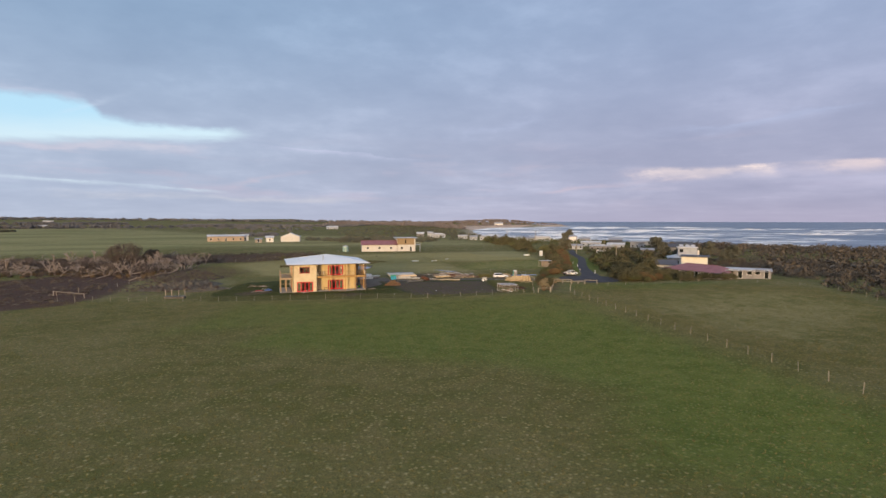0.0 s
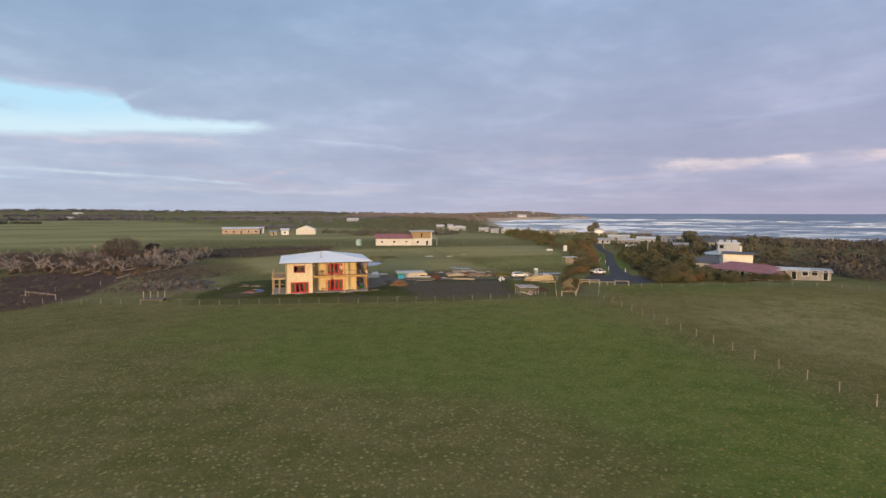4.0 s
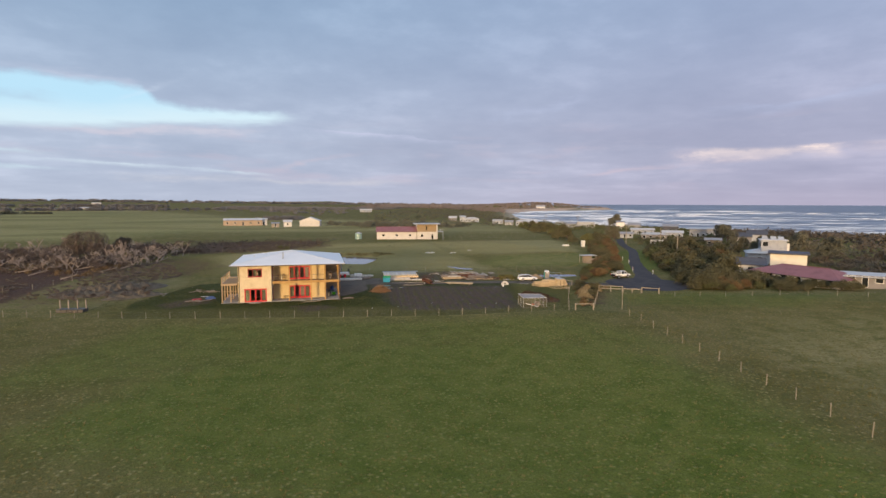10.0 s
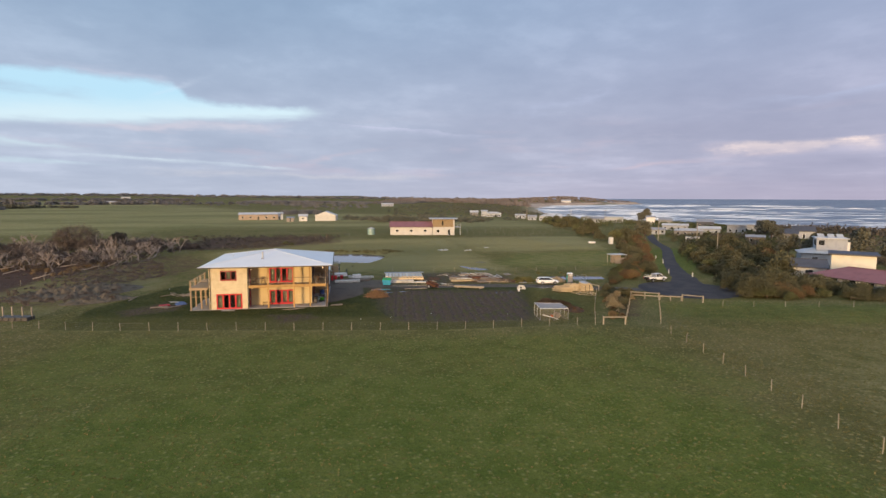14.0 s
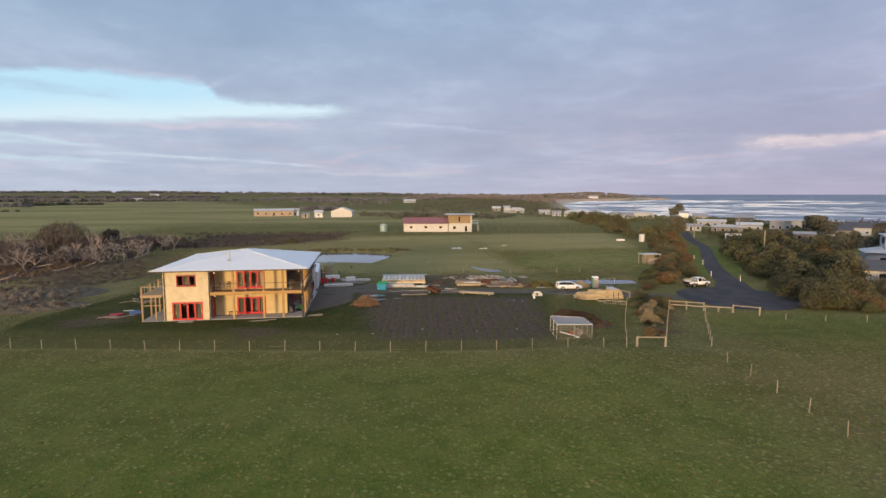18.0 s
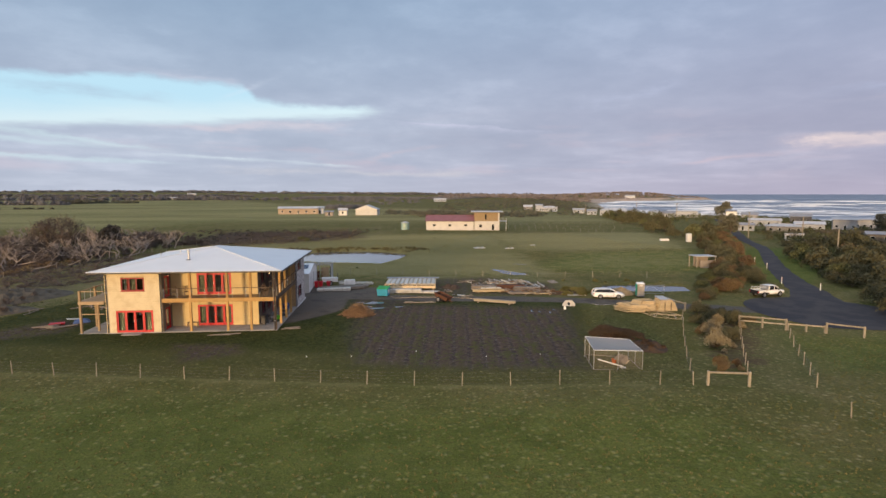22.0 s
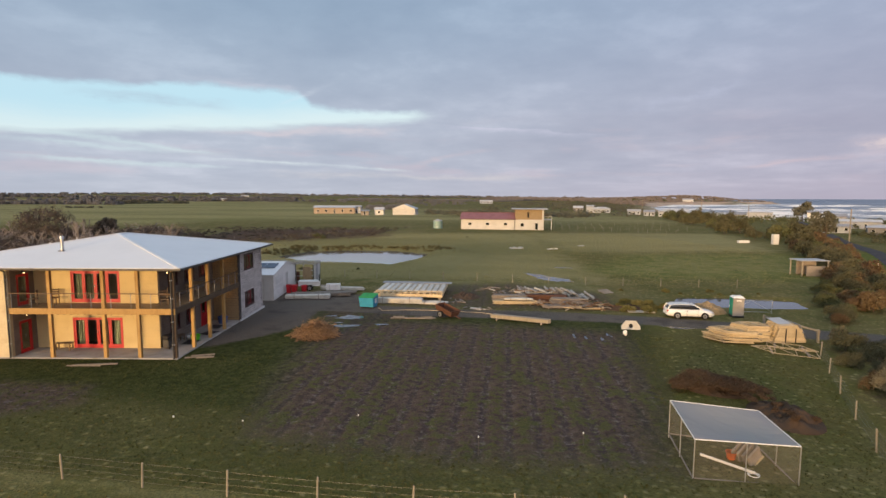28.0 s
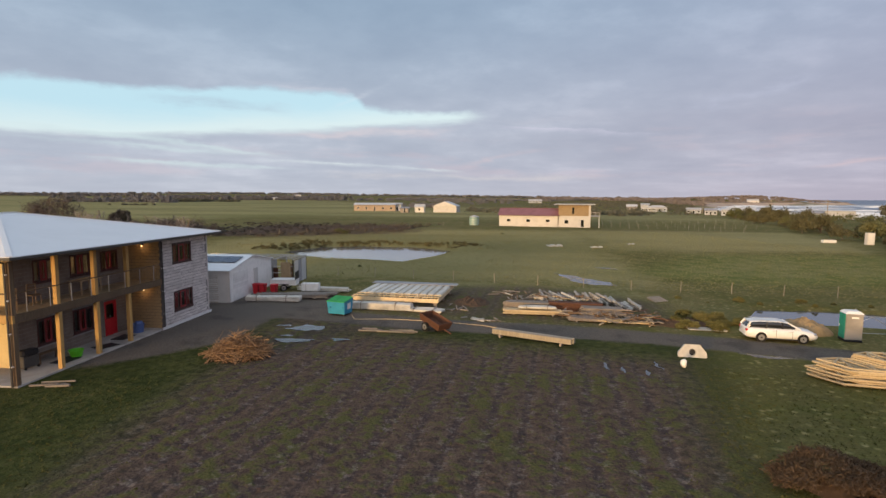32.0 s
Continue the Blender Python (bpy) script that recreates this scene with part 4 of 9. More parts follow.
def block_rows(u0, u1, z0, z1, holes, length=0.39, height=0.19, gap=0.007):
    out, row, z = [], 0, z0
    while z < z1 - 0.02:
        top = min(z + height, z1)
        spans = [(u0, u1)]
        for h in holes:
            if h[2] < top - 0.03 and h[3] > z + 0.03:
                nxt = []
                for a, b in spans:
                    if h[1] <= a or h[0] >= b:
                        nxt.append((a, b))
                        continue
                    if a < h[0]:
                        nxt.append((a, h[0]))
                    if h[1] < b:
                        nxt.append((h[1], b))
                spans = nxt
        for a, b in spans:
            k = math.floor((a - u0) / length) * length + u0 - (length / 2 if row % 2 else 0)
            while k < b:
                s, e = max(a, k), min(b, k + length)
                if e - s > 0.05:
                    out.append((s + gap / 2, e - gap / 2, z + gap / 2, top - gap / 2))
                k += length
        z += height
        row += 1
    return out


def block_wall(name, frame_, u1, z0, z1, holes, mat, mortar, thick=0.2, single=False, proud=0.006, u0=0.0, gap=0.007):
    bm = bmesh.new()
    for a, b, c, d in cells(u0, u1, z0, z1, holes):
        box(bm, a, -thick, c, b, -proud, d)
    bmesh.ops.remove_doubles(bm, verts=bm.verts, dist=0.0005)
    wall = part(name, local(bm, frame_), mortar, house)
    rows = block_rows(u0, u1, z0, z1, holes, gap=gap)
    if single:
        shared = {}
        for a, b, c, d in rows:
            key = (round(b - a, 3), round(d - c, 3))
            if key not in shared:
                me = bpy.data.meshes.new("block")
                q = bmesh.new()
                box(q, -key[0] / 2, -0.03, -key[1] / 2, key[0] / 2, 0.0, key[1] / 2)
                local(q, frame_.to_3x3().to_4x4())
                q.to_mesh(me)
                q.free()
                me.materials.append(mat)
                shared[key] = me
            ob = new("block", shared[key])
            ob.parent = wall
            jut = random.uniform(-0.004, 0.004)
            ob.location = frame_ @ Vector(((a + b) / 2, jut, (c + d) / 2))
    else:
        bm = bmesh.new()
        for a, b, c, d in rows:
            j = random.uniform(-0.003, 0.002)
            vs = [(a, j, c), (b, j, c), (b, j, d), (a, j, d), (a, -proud, c), (b, -proud, c), (b, -proud, d), (a, -proud, d)]
            v = [bm.verts.new(p) for p in vs]
            for f in ((0, 1, 2, 3), (4, 5, 1, 0), (5, 6, 2, 1), (6, 7, 3, 2), (7, 4, 0, 3)):
                bm.faces.new([v[i] for i in f])
        bmesh.ops.recalc_face_normals(bm, faces=bm.faces)
        ob = part("blockwork", local(bm, frame_), mat, wall)
        tagged(ob, kind="stuff")
    return wall


def opening(kind, frame_, u0, u1, z0, z1, panels, mat, curtain=(), sill=False, deep=0.10, cloth=M_CURTAIN, middle=None):
    """A framed window or glazed door in a wall: frame, sashes, panes, curtains."""
    w = new(kind)
    w.parent = house
    f = 0.065
    bm = bmesh.new()
    for q in ((u0, -deep, z0, u0 + f, 0.015, z1), (u1 - f, -deep, z0, u1, 0.015, z1), (u0 + f, -deep, z1 - f, u1 - f, 0.015, z1), (u0 + f, -deep, z0, u1 - f, 0.015, z0 + f)):
        box(bm, *q)
    part("frame", local(bm, frame_), mat, w)
    step_ = (u1 - u0 - 2 * f) / panels
    for k in range(panels):
        a, b = u0 + f + k * step_, u0 + f + (k + 1) * step_
        s = 0.10 if kind == "glazed_door" or (middle and k == 1) else 0.055
        bm = bmesh.new()
        low_ = z0 + f + (0.16 if kind == "glazed_door" else s)
        for q in ((a + .004, -0.07, z0 + f, a + s, -0.02, z1 - f), (b - s, -0.07, z0 + f, b - .004, -0.02, z1 - f), (a + s, -0.07, z1 - f - s, b - s, -0.02, z1 - f), (a + s, -0.07, z0 + f, b - s, -0.02, low_)):
            box(bm, *q)
        part("sash", local(bm, frame_), middle if middle and k == 1 else mat, w)
        bm = bmesh.new()
        box(bm, a + s, -0.05, low_, b - s, -0.044, z1 - f - s)
        pane = part("pane", local(bm, frame_), M_GLASS, w, "clear window glass")
        pane.visible_shadow = False
        if k in curtain:
            bm = bmesh.new()
            m_ = 9
            pts = [(a + (b - a) * i / m_, -0.16 - 0.03 * (i % 2)) for i in range(m_ + 1)]
            for (ua, da), (ub, db) in zip(pts, pts[1:]):
                v = [bm.verts.new(p) for p in ((ua, da, z0 + 0.04), (ub, db, z0 + 0.04), (ub, db, z1 - 0.02), (ua, da, z1 - 0.02), (ua, da - .01, z0 + 0.04), (ub, db - .01, z0 + 0.04), (ub, db - .01, z1 - 0.02), (ua, da - .01, z1 - 0.02))]
                bm.faces.new(v[:4]), bm.faces.new(v[:3:-1])
            part("curtain", local(bm, frame_), cloth, w, "hanging cloth curtain")
    if sill:
        bm = bmesh.new()
        box(bm, u0 - 0.05, -0.06, z0 - 0.05, u1 + 0.05, 0.04, z0)
        part("sill", local(bm, frame_), mat, w)
    if kind == "glazed_door":
        bm = bmesh.new()
        um = (u0 + u1) / 2
        box(bm, um - 0.05, -0.02, z0 + 1.0, um - 0.03, 0.03, z0 + 1.14)
        part("handle", local(bm, frame_), M_STEEL, w, "small metal lever handle")
    return w


ZT = 5.44
f_wing, f_wingside = wall_frame(-14.74, -0.04, "-y"), wall_frame(-9.90, -0.04, "+x")
f_rec, f_recside = wall_frame(-9.90, 2.0, "-y"), wall_frame(-2.0, 2.0, "+x")
f_end, f_side = wall_frame(-2.0, 9.9, "-y"), wall_frame(0.0, 9.9, "+x")
f_left, f_back = wall_frame(-14.74, -0.04, "-x"), wall_frame(-14.74, 15.05, "+y")
H_WING = [(0.84, 4.02, 0.03, 2.05), (1.39, 3.39, 3.82, 5.03)]
block_wall("wall_wing", f_wing, 4.84, 0.0, ZT, H_WING, M_PALE_CREAM, M_MORTAR_TAN, gap=0.009)
opening("glazed_door", f_wing, 0.84, 4.02, 0.03, 2.05, 4, M_RED, (0, 3))
opening("window", f_wing, 1.39, 3.39, 3.82, 5.03, 3, M_DARKRED, (1,), True)
H_WS = [(0.65, 1.60, 0.09, 2.1), (0.65, 1.60, 3.06, 5.0)]
# Wing side: cream wall given the darker block colour to stand for shade.
block_wall("wall_wing_side", f_wingside, 2.04, 0.08, ZT, H_WS, M_SHADED_BROWN_BLOCK, M_MORTAR, u0=0.2)
opening("glazed_door", f_wingside, 0.65, 1.60, 0.09, 2.1, 1, M_RED)
opening("glazed_door", f_wingside, 0.65, 1.60, 3.06, 5.0, 1, M_RED)
H_REC = [(2.33, 5.53, 0.09, 2.06), (2.35, 5.47, 3.05, 5.06)]
block_wall("wall_front", f_rec, 7.90, 0.08, ZT, H_REC, M_CREAM, M_MORTAR_TAN, gap=0.006)
opening("glazed_door", f_rec, 2.33, 5.53, 0.09, 2.06, 4, M_RED, (0, 3))
opening("glazed_door", f_rec, 2.35, 5.47, 3.05, 5.06, 4, M_RED, (0, 1))
H_RS = [(1.25, 2.6, 0.78, 2.08), (3.45, 4.85, 0.78, 2.05), (5.70, 6.65, 0.09, 2.05), (1.2, 2.5, 3.85, 4.98), (3.45, 4.85, 3.85, 4.98), (5.62, 6.95, 3.85, 4.95)]
block_wall("wall_veranda_side", f_recside, 7.9, 0.08, ZT, H_RS, M_SHADED_BROWN_BLOCK, M_MORTAR, u0=0.2, gap=0.016)
for h, cur in ((0, (1,)), (1, (1,)), (3, (1,)), (4, (1,)), (5, ())):
    opening("window", f_recside, *H_RS[h], 3, M_FRAME, cur, True, cloth=M_REDCLOTH if h != 5 else M_CURTAIN, middle=M_DARKRED)
opening("glazed_door", f_recside, *H_RS[2], 1, M_RED)
bm = bmesh.new()
box(bm, 5.78, -0.075, 0.16, 6.57, -0.01, 1.05)
part("door_panel", local(bm, f_recside), M_RED, house, "solid lower panel of a red door")
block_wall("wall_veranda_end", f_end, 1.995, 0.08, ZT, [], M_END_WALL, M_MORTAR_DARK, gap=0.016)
H_SIDE = [(1.25, 3.28, 0.88, 2.10), (1.25, 3.28, 3.86, 5.08)]
block_wall("wall_side", f_side, 5.15, 0.0, ZT, H_SIDE, M_GREY_BLOCK, M_MORTAR_DARK, single=True, u0=0.2, gap=0.020)
for h in H_SIDE:
    opening("window", f_side, *h, 3, M_FRAME, (0, 2), True, cloth=M_REDCLOTH, middle=M_DARKRED)
block_wall("wall_left", f_left, 15.09, 0.0, ZT, [(3.0, 4.0, 3.0, 5.0), (5.5, 6.5, 0.1, 2.1)], M_CREAM, M_MORTAR_PALE)
opening("glazed_door", f_left, 3.0, 4.0, 3.0, 5.0, 1, M_RED)
opening("glazed_door", f_left, 5.5, 6.5, 0.1, 2.1, 1, M_RED)
block_wall("wall_back", f_back, 14.74, 0.0, ZT, [], M_GREY_BLOCK, M_MORTAR)
part("corner_trim", boxed(-0.06, 15.02, 0.0, 0.035, 15.11, 5.44), M_GREY_BLOCK, house)
# rooms behind the glass
part("partition", boxed(-12.8, 3.4, 0.1, -4.6, 3.55, 5.4), M_INSIDE, house)
part("partition", boxed(-4.6, 3.4, 0.1, -4.45, 13.5, 5.4), M_INSIDE, house)
part("inner_floor", boxed(-14.5, 2.25, 2.80, -2.25, 14.8, 3.0), M_DECK, house)
part("inner_floor", boxed(-14.5, 0.2, 2.80, -10.15, 2.2, 3.0), M_DECK, house)
part("slab", boxed(-14.9, -0.12, -0.25, 0.14, 15.15, 0.075, 0.02), M_CONCRETE, house, "grey concrete floor slab")
part("slab_edge", boxed(0.142, 9.7, -0.2, 0.20, 15.1, 0.16, 0.01), M_WHITE, house, "white flashing along the foot of the wall")
part("step", boxed(-13.2, -0.9, -0.1, -11.6, -0.15, 0.06, 0.02), M_CONCRETE, house, "low concrete doorstep")
# first-floor gallery
part("deck", boxed(-9.9, 0.02, 2.80, 0.0, 1.99, 3.0), M_DECK, house, "first-floor timber gallery deck")
part("deck", boxed(-1.99, 2.0, 2.80, 0.0, 9.88, 3.0), M_DECK, house, "first-floor timber gallery deck")
part("edge_beam", boxed(-9.88, -0.12, 2.74, 0.12, 0.0, 3.10, 0.01), M_POST, house, "long timber edge beam")
part("edge_beam", boxed(0.0, 0.005, 2.74, 0.12, 9.88, 3.10, 0.01), M_DARKWOOD, house, "long timber edge beam")
for k in range(24):
    part("joist", boxed(-9.6 + k * 0.41, 0.05, 2.66, -9.555 + k * 0.41, 1.95, 2.797), M_DECK, house)
FRONT_POSTS, SIDE_POSTS = (-7.46, -4.22, -2.14), (2.35, 4.70, 7.05)
for x in FRONT_POSTS:
    part("post", boxed(x - 0.10, -0.10, 0.07, x + 0.10, 0.10, 2.74, 0.008), M_POST, house)
    part("post", boxed(x - 0.10, -0.06, 3.1, x + 0.10, 0.14, 5.5, 0.008), M_POST, house)
for y in SIDE_POSTS:
    part("post", boxed(-0.10, y - 0.10, 0.07, 0.10, y + 0.10, 2.74, 0.008), M_POST, house)
    part("post", boxed(-0.14, y - 0.10, 3.1, 0.06, y + 0.10, 5.5, 0.008), M_POST, house)
part("corner_post", boxed(-0.11, -0.11, 0.07, 0.11, 0.11, 5.5, 0.008), M_DARKWOOD, house, "tall corner post")
# handrails: stanchions, top rail, wires
for k in range(9):
    x = -9.75 + k * 1.2
    part("baluster", rodded((x, -0.03, 3.1), (x, -0.03, 3.98), 0.018), M_STEEL, house)
for k in range(8):
    y = 0.7 + k * 1.22
    part("baluster", rodded((0.03, y, 3.1), (0.03, y, 3.98), 0.018), M_STEEL, house)
part("handrail", boxed(-9.88, -0.065, 3.96, -0.11, 0.005, 4.01), M_DARKWOOD, house)
part("handrail", boxed(-0.005, 0.11, 3.96, 0.065, 9.88, 4.01), M_DARKWOOD, house)
for z in (3.3, 3.48, 3.66, 3.84):
    part("rail_wire", rodded((-9.88, -0.03, z), (-0.1, -0.03, z), 0.004, n=4), M_WIRE, house)
    part("rail_wire", rodded((0.03, 0.1, z), (0.03, 9.88, z), 0.004, n=4), M_WIRE, house)
# timber side deck
for y in (0.15, 2.6, 5.1, 7.6):
    part("side_deck_post", boxed(-17.1, y - 0.09, -0.05, -16.92, y + 0.09, 3.88, 0.008), M_DECK, house)
    part("side_deck_post", boxed(-16.0, y + 0.7, -0.05, -15.85, y + 0.85, 2.7, 0.008), M_DECK, house)
part("side_deck", boxed(-17.1, 0.1, 2.78, -14.94, 8.2, 2.92), M_DECK, house)
part("side_deck_beam", boxed(-17.14, 0.04, 2.62, -14.94, 0.098, 2.92), M_DECK, house)
part("side_deck_beam", boxed(-17.18, 0.1, 2.62, -17.11, 8.2, 2.92), M_DECK, house)
part("side_rail", boxed(-17.05, 0.12, 3.76, -14.95, 0.18, 3.84), M_DECK, house)
part("side_rail", boxed(-17.05, 0.2, 3.76, -16.97, 8.2, 3.84), M_DECK, house)
part("side_rail", boxed(-16.9, 0.12, 1.7, -15.0, 0.16, 1.78), M_DECK, house)
part("side_slab", boxed(-17.2, 0.0, -0.2, -14.95, 8.3, 0.03, 0.02), M_CONCRETE, house)
for k in range(8):
    part("side_baluster", rodded((-17.0, 0.9 + k * 0.95, 2.92), (-17.0, 0.9 + k * 0.95, 3.76), 0.02), M_STEEL, house)
# roof
RX0, RX1, RY0, RY1, RZ = -15.82, 0.84, -0.76, 15.53, 5.60
bm = bmesh.new()
c = [bm.verts.new(p) for p in ((RX0, RY0, RZ), (RX1, RY0, RZ), (RX1, RY1, RZ), (RX0, RY1, RZ))]
t = [bm.verts.new(p) for p in ((RX0, RY0, RZ + 0.03), (RX1, RY0, RZ + 0.03), (RX1, RY1, RZ + 0.03), (RX0, RY1, RZ + 0.03))]
ra, rb = bm.verts.new((-7.30, 6.75, 7.08)), bm.verts.new((-7.30, 7.85, 7.08))
for f in ((t[0], t[1], ra), (t[1], t[2], rb, ra), (t[2], t[3], rb), (t[3], t[0], ra, rb)):
    bm.faces.new(f)
for k in range(4):
    bm.faces.new((c[k], c[(k + 1) % 4], t[(k + 1) % 4], t[k]))
bm.faces.new(c[::-1])
roof = part("roof", bm, M_ROOF, house, "low white sheet-metal hip roof")
for a, b in (((RX0, RY0), (-7.3, 6.75)), ((RX1, RY0), (-7.3, 6.75)), ((RX1, RY1), (-7.3, 7.85)), ((RX0, RY1), (-7.3, 7.85))):
    bm = bmesh.new()
    beam(bm, (a[0], a[1], RZ + 0.045), (b[0], b[1], 7.10), 0.22, 0.03)
    part("hip_cap", bm, M_ROOF, roof, "pale folded hip capping")
bm = bmesh.new()
beam(bm, (-7.3, 6.7, 7.10), (-7.3, 7.9, 7.10), 0.24, 0.03)
part("ridge_cap", bm, M_ROOF, roof)
part("soffit", boxed(RX0 + 0.1, RY0 + 0.1, 5.46, RX1 - 0.1, RY1 - 0.1, 5.56), M_SOFFIT, house)
for q in ((RX0 - 0.10, RY0 - 0.10, RX1 + 0.10, RY0), (RX0 - 0.10, RY1, RX1 + 0.10, RY1 + 0.10), (RX0 - 0.10, RY0, RX0, RY1), (RX1, RY0, RX1 + 0.10, RY1)):
    part("gutter", boxed(q[0], q[1], 5.49, q[2], q[3], 5.605, 0.01), M_GUTTER, house, "dark rain gutter")
for x, y in ((-14.6, -0.12), (-9.98, -0.12), (-0.02, -0.20), (0.08, 10.02)):
    bm = bmesh.new()
    rod(bm, (x, y, 0.05), (x, y, 5.3), 0.045, n=8)
    rod(bm, (x, y, 5.3), (x + 0.1, y - 0.5, 5.5), 0.045, n=8)
    pipe = part("downpipe", bm, M_GUTTER, house, "dark round downpipe")
    for z in (0.9, 2.3, 3.7, 4.8):
        part("pipe_clip", boxed(x - 0.06, y - 0.02, z, x + 0.06, y + 0.08, z + 0.05), M_WHITE, pipe)
flue = part("flue", rodded((-8.4, 2.65, 6.15), (-8.4, 2.65, 7.05), 0.09, n=12), M_STEEL, house, "shiny metal stove flue")
part("flue_cap", rodded((-8.4, 2.65, 7.07), (-8.4, 2.65, 7.22), 0.15, 0.12, n=12), M_STEEL, flue)
part("flue_base", boxed(-8.58, 2.47, 6.10, -8.22, 2.83, 6.30), M_BLACK, flue)
for x, y in ((-13.2, 8.0), (-11.3, 8.2)):
    z = 5.6 + 1.48 * (x - RX0) / (-7.3 - RX0)
    part("vent_pipe", rodded((x, y, z), (x, y, z + 0.3), 0.05, n=8), M_OFFWHITE, house)
# wall lamps of the galleries
LAMPS = [(-9.78, 1.0, 5.15, "a"), (-1.0, 9.82, 5.18, "b"), (-1.0, 9.82, 2.5, "b"), (-9.78, 1.0, 2.5, "a"), (-0.45, 0.35, 5.3, "c")]
for x, y, z, s in LAMPS:
    lamp = new("wall_lamp")
    lamp.parent = house
    lamp.location = (x, y, z)
    part("lamp_base", boxed(-0.06, -0.03, -0.08, 0.06, 0.03, 0.08, 0.01), M_BLACK, lamp)
    bm = bmesh.new()
    bmesh.ops.create_uvsphere(bm, u_segments=10, v_segments=6, radius=0.032)
    bm.transform(Matrix.Translation((0.08 if s == "a" else 0, -0.08 if s != "a" else 0, -0.08)))
    part("bulb", bm, M_LAMP, lamp, "lit warm globe")
# Lights by the gallery lamps; the last is an unseen, added room light.
for x, y, z, e in ((-1.0, 9.55, 5.0, 3.5), (-1.0, 9.55, 2.35, 3.5), (-9.5, 1.0, 5.0, 0.8), (-3.4, 8.2, 5.0, 30)):
    ld = bpy.data.lights.new("house_light", "POINT")
    ld.energy, ld.color, ld.shadow_soft_size = e, (1.0, 0.60, 0.28), 0.08
    new("house_light", ld).location = (x, y, z)


# ---- loose things about the house ----
def bench(m, w=1.05, label="small weathered timber bench standing on the veranda"):
    b = thing("bench", label, "bench", m)
    for k in range(3):
        part("seat_slat", boxed(-w / 2, -0.17 + k * 0.12, 0.42, w / 2, -0.07 + k * 0.12, 0.455, 0.006), M_DARKWOOD, b)
    for x in (-w / 2 + 0.08, w / 2 - 0.08):
        for y in (-0.14, 0.14):
            part("leg", boxed(x - 0.03, y - 0.03, 0, x + 0.03, y + 0.03, 0.42), M_DARKWOOD, b)
        part("stretcher", boxed(x - 0.02, -0.11, 0.12, x + 0.02, 0.11, 0.16), M_DARKWOOD, b)
    return b


def chair(m):
    b = thing("chair", "plain timber chair standing on the gallery", "chair", m, "gallery chairs")
    part("seat", boxed(-0.22, -0.22, 0.42, 0.22, 0.22, 0.46, 0.01), M_DARKWOOD, b)
    for x in (-0.19, 0.19):
        part("leg", boxed(x - 0.02, -0.21, 0, x + 0.02, -0.17, 0.42), M_DARKWOOD, b)
        part("leg", boxed(x - 0.02, 0.17, 0, x + 0.02, 0.21, 0.95), M_DARKWOOD, b)
    for z in (0.6, 0.74, 0.88):
        part("back_slat", boxed(-0.17, 0.175, z, 0.17, 0.205, z + 0.08), M_DARKWOOD, b)
    return b


bench(pose(-7.9, 1.55, 0.075))
bench(pose(-1.55, 3.3, 0.075, 0, 0, 90), 1.4, "low dark timber bench against the veranda wall")
ch = chair(pose(-8.3, 1.5, 3.0, 0, 0, 12))
for x, y, a in ((-9.3, 1.1, -60), (-1.2, 1.2, 40), (-1.4, 2.6, 75)):
    copy_thing(ch, pose(x, y, 3.0, 0, 0, a))
gt = thing("table", "dark timber table standing on the gallery", "table", pose(-1.3, 5.6, 3.0))
part("tabletop", boxed(-0.4, -0.75, 0.70, 0.4, 0.75, 0.74, 0.008), M_DECK, gt)
for x in (-0.33, 0.33):
    for y in (-0.66, 0.66):
        part("leg", boxed(x - 0.03, y - 0.03, 0, x + 0.03, y + 0.03, 0.70), M_DECK, gt)


def tub(name, m, r0, r1, h, mat, label, category="tub"):
    bm = bmesh.new()
    nseg = 16
    prof = [(0.0, 0.0), (r0, 0.0), (r1, h), (r1 + 0.02, h), (r1 + 0.02, h - 0.03), (r1 - 0.015, h - 0.01), (r0 - 0.015, 0.02), (0.0, 0.02)]
    rings = []
    for r, z in prof:
        rings.append([bm.verts.new((r * math.cos(k * 2 * math.pi / nseg), r * math.sin(k * 2 * math.pi / nseg), z)) for k in range(nseg)] if r else [bm.verts.new((0, 0, z))])
    for a, b in zip(rings, rings[1:]):
        for k in range(nseg):
            q = [a[k % len(a)], a[(k + 1) % len(a)], b[(k + 1) % len(b)], b[k % len(b)]]
            q = list(dict.fromkeys(q))
            if len(q) > 2:
                bm.faces.new(q)
    ob = finish(name, bm, mat)
    ob.matrix_world = m
    return tagged(ob, label, category)


tub("plastic_tub", pose(-0.75, 4.1, 0.075), 0.24, 0.32, 0.34, M_LIME, "bright green plastic tub on the veranda floor")
tub("plastic_tub", pose(-1.3, 4.6, 0.075), 0.22, 0.26, 0.12, M_WHITE, "low white basin on the veranda floor", "basin")
mat_bm = boxed(-0.55, -0.4, 0, 0.55, 0.4, 0.02, 0.005)
dm = finish("doormat", mat_bm, M_BLACK)
dm.matrix_world = pose(-0.75, 3.45, 0.077, 0, 0, 90)
tagged(dm, "black rubber mat lying on the veranda floor", "mat")
dm2 = copy_thing(dm, pose(-0.9, 7.7, 0.077, 0, 0, 90))
dm3 = copy_thing(dm, pose(-0.6, 5.9, 0.077, 0, 0, 70))
bk = tub("laundry_basket", pose(-0.9, 8.9, 0.075), 0.3, 0.36, 0.5, M_BLUE, "blue basket full of washing on the veranda", "basket")
pk = bmesh.new()
for k in range(5):
    bmesh.ops.create_icosphere(pk, subdivisions=2, radius=0.15, matrix=Matrix.Translation((random.uniform(-.15, .15), random.uniform(-.15, .15), 0.55 + random.uniform(-.05, .08))))
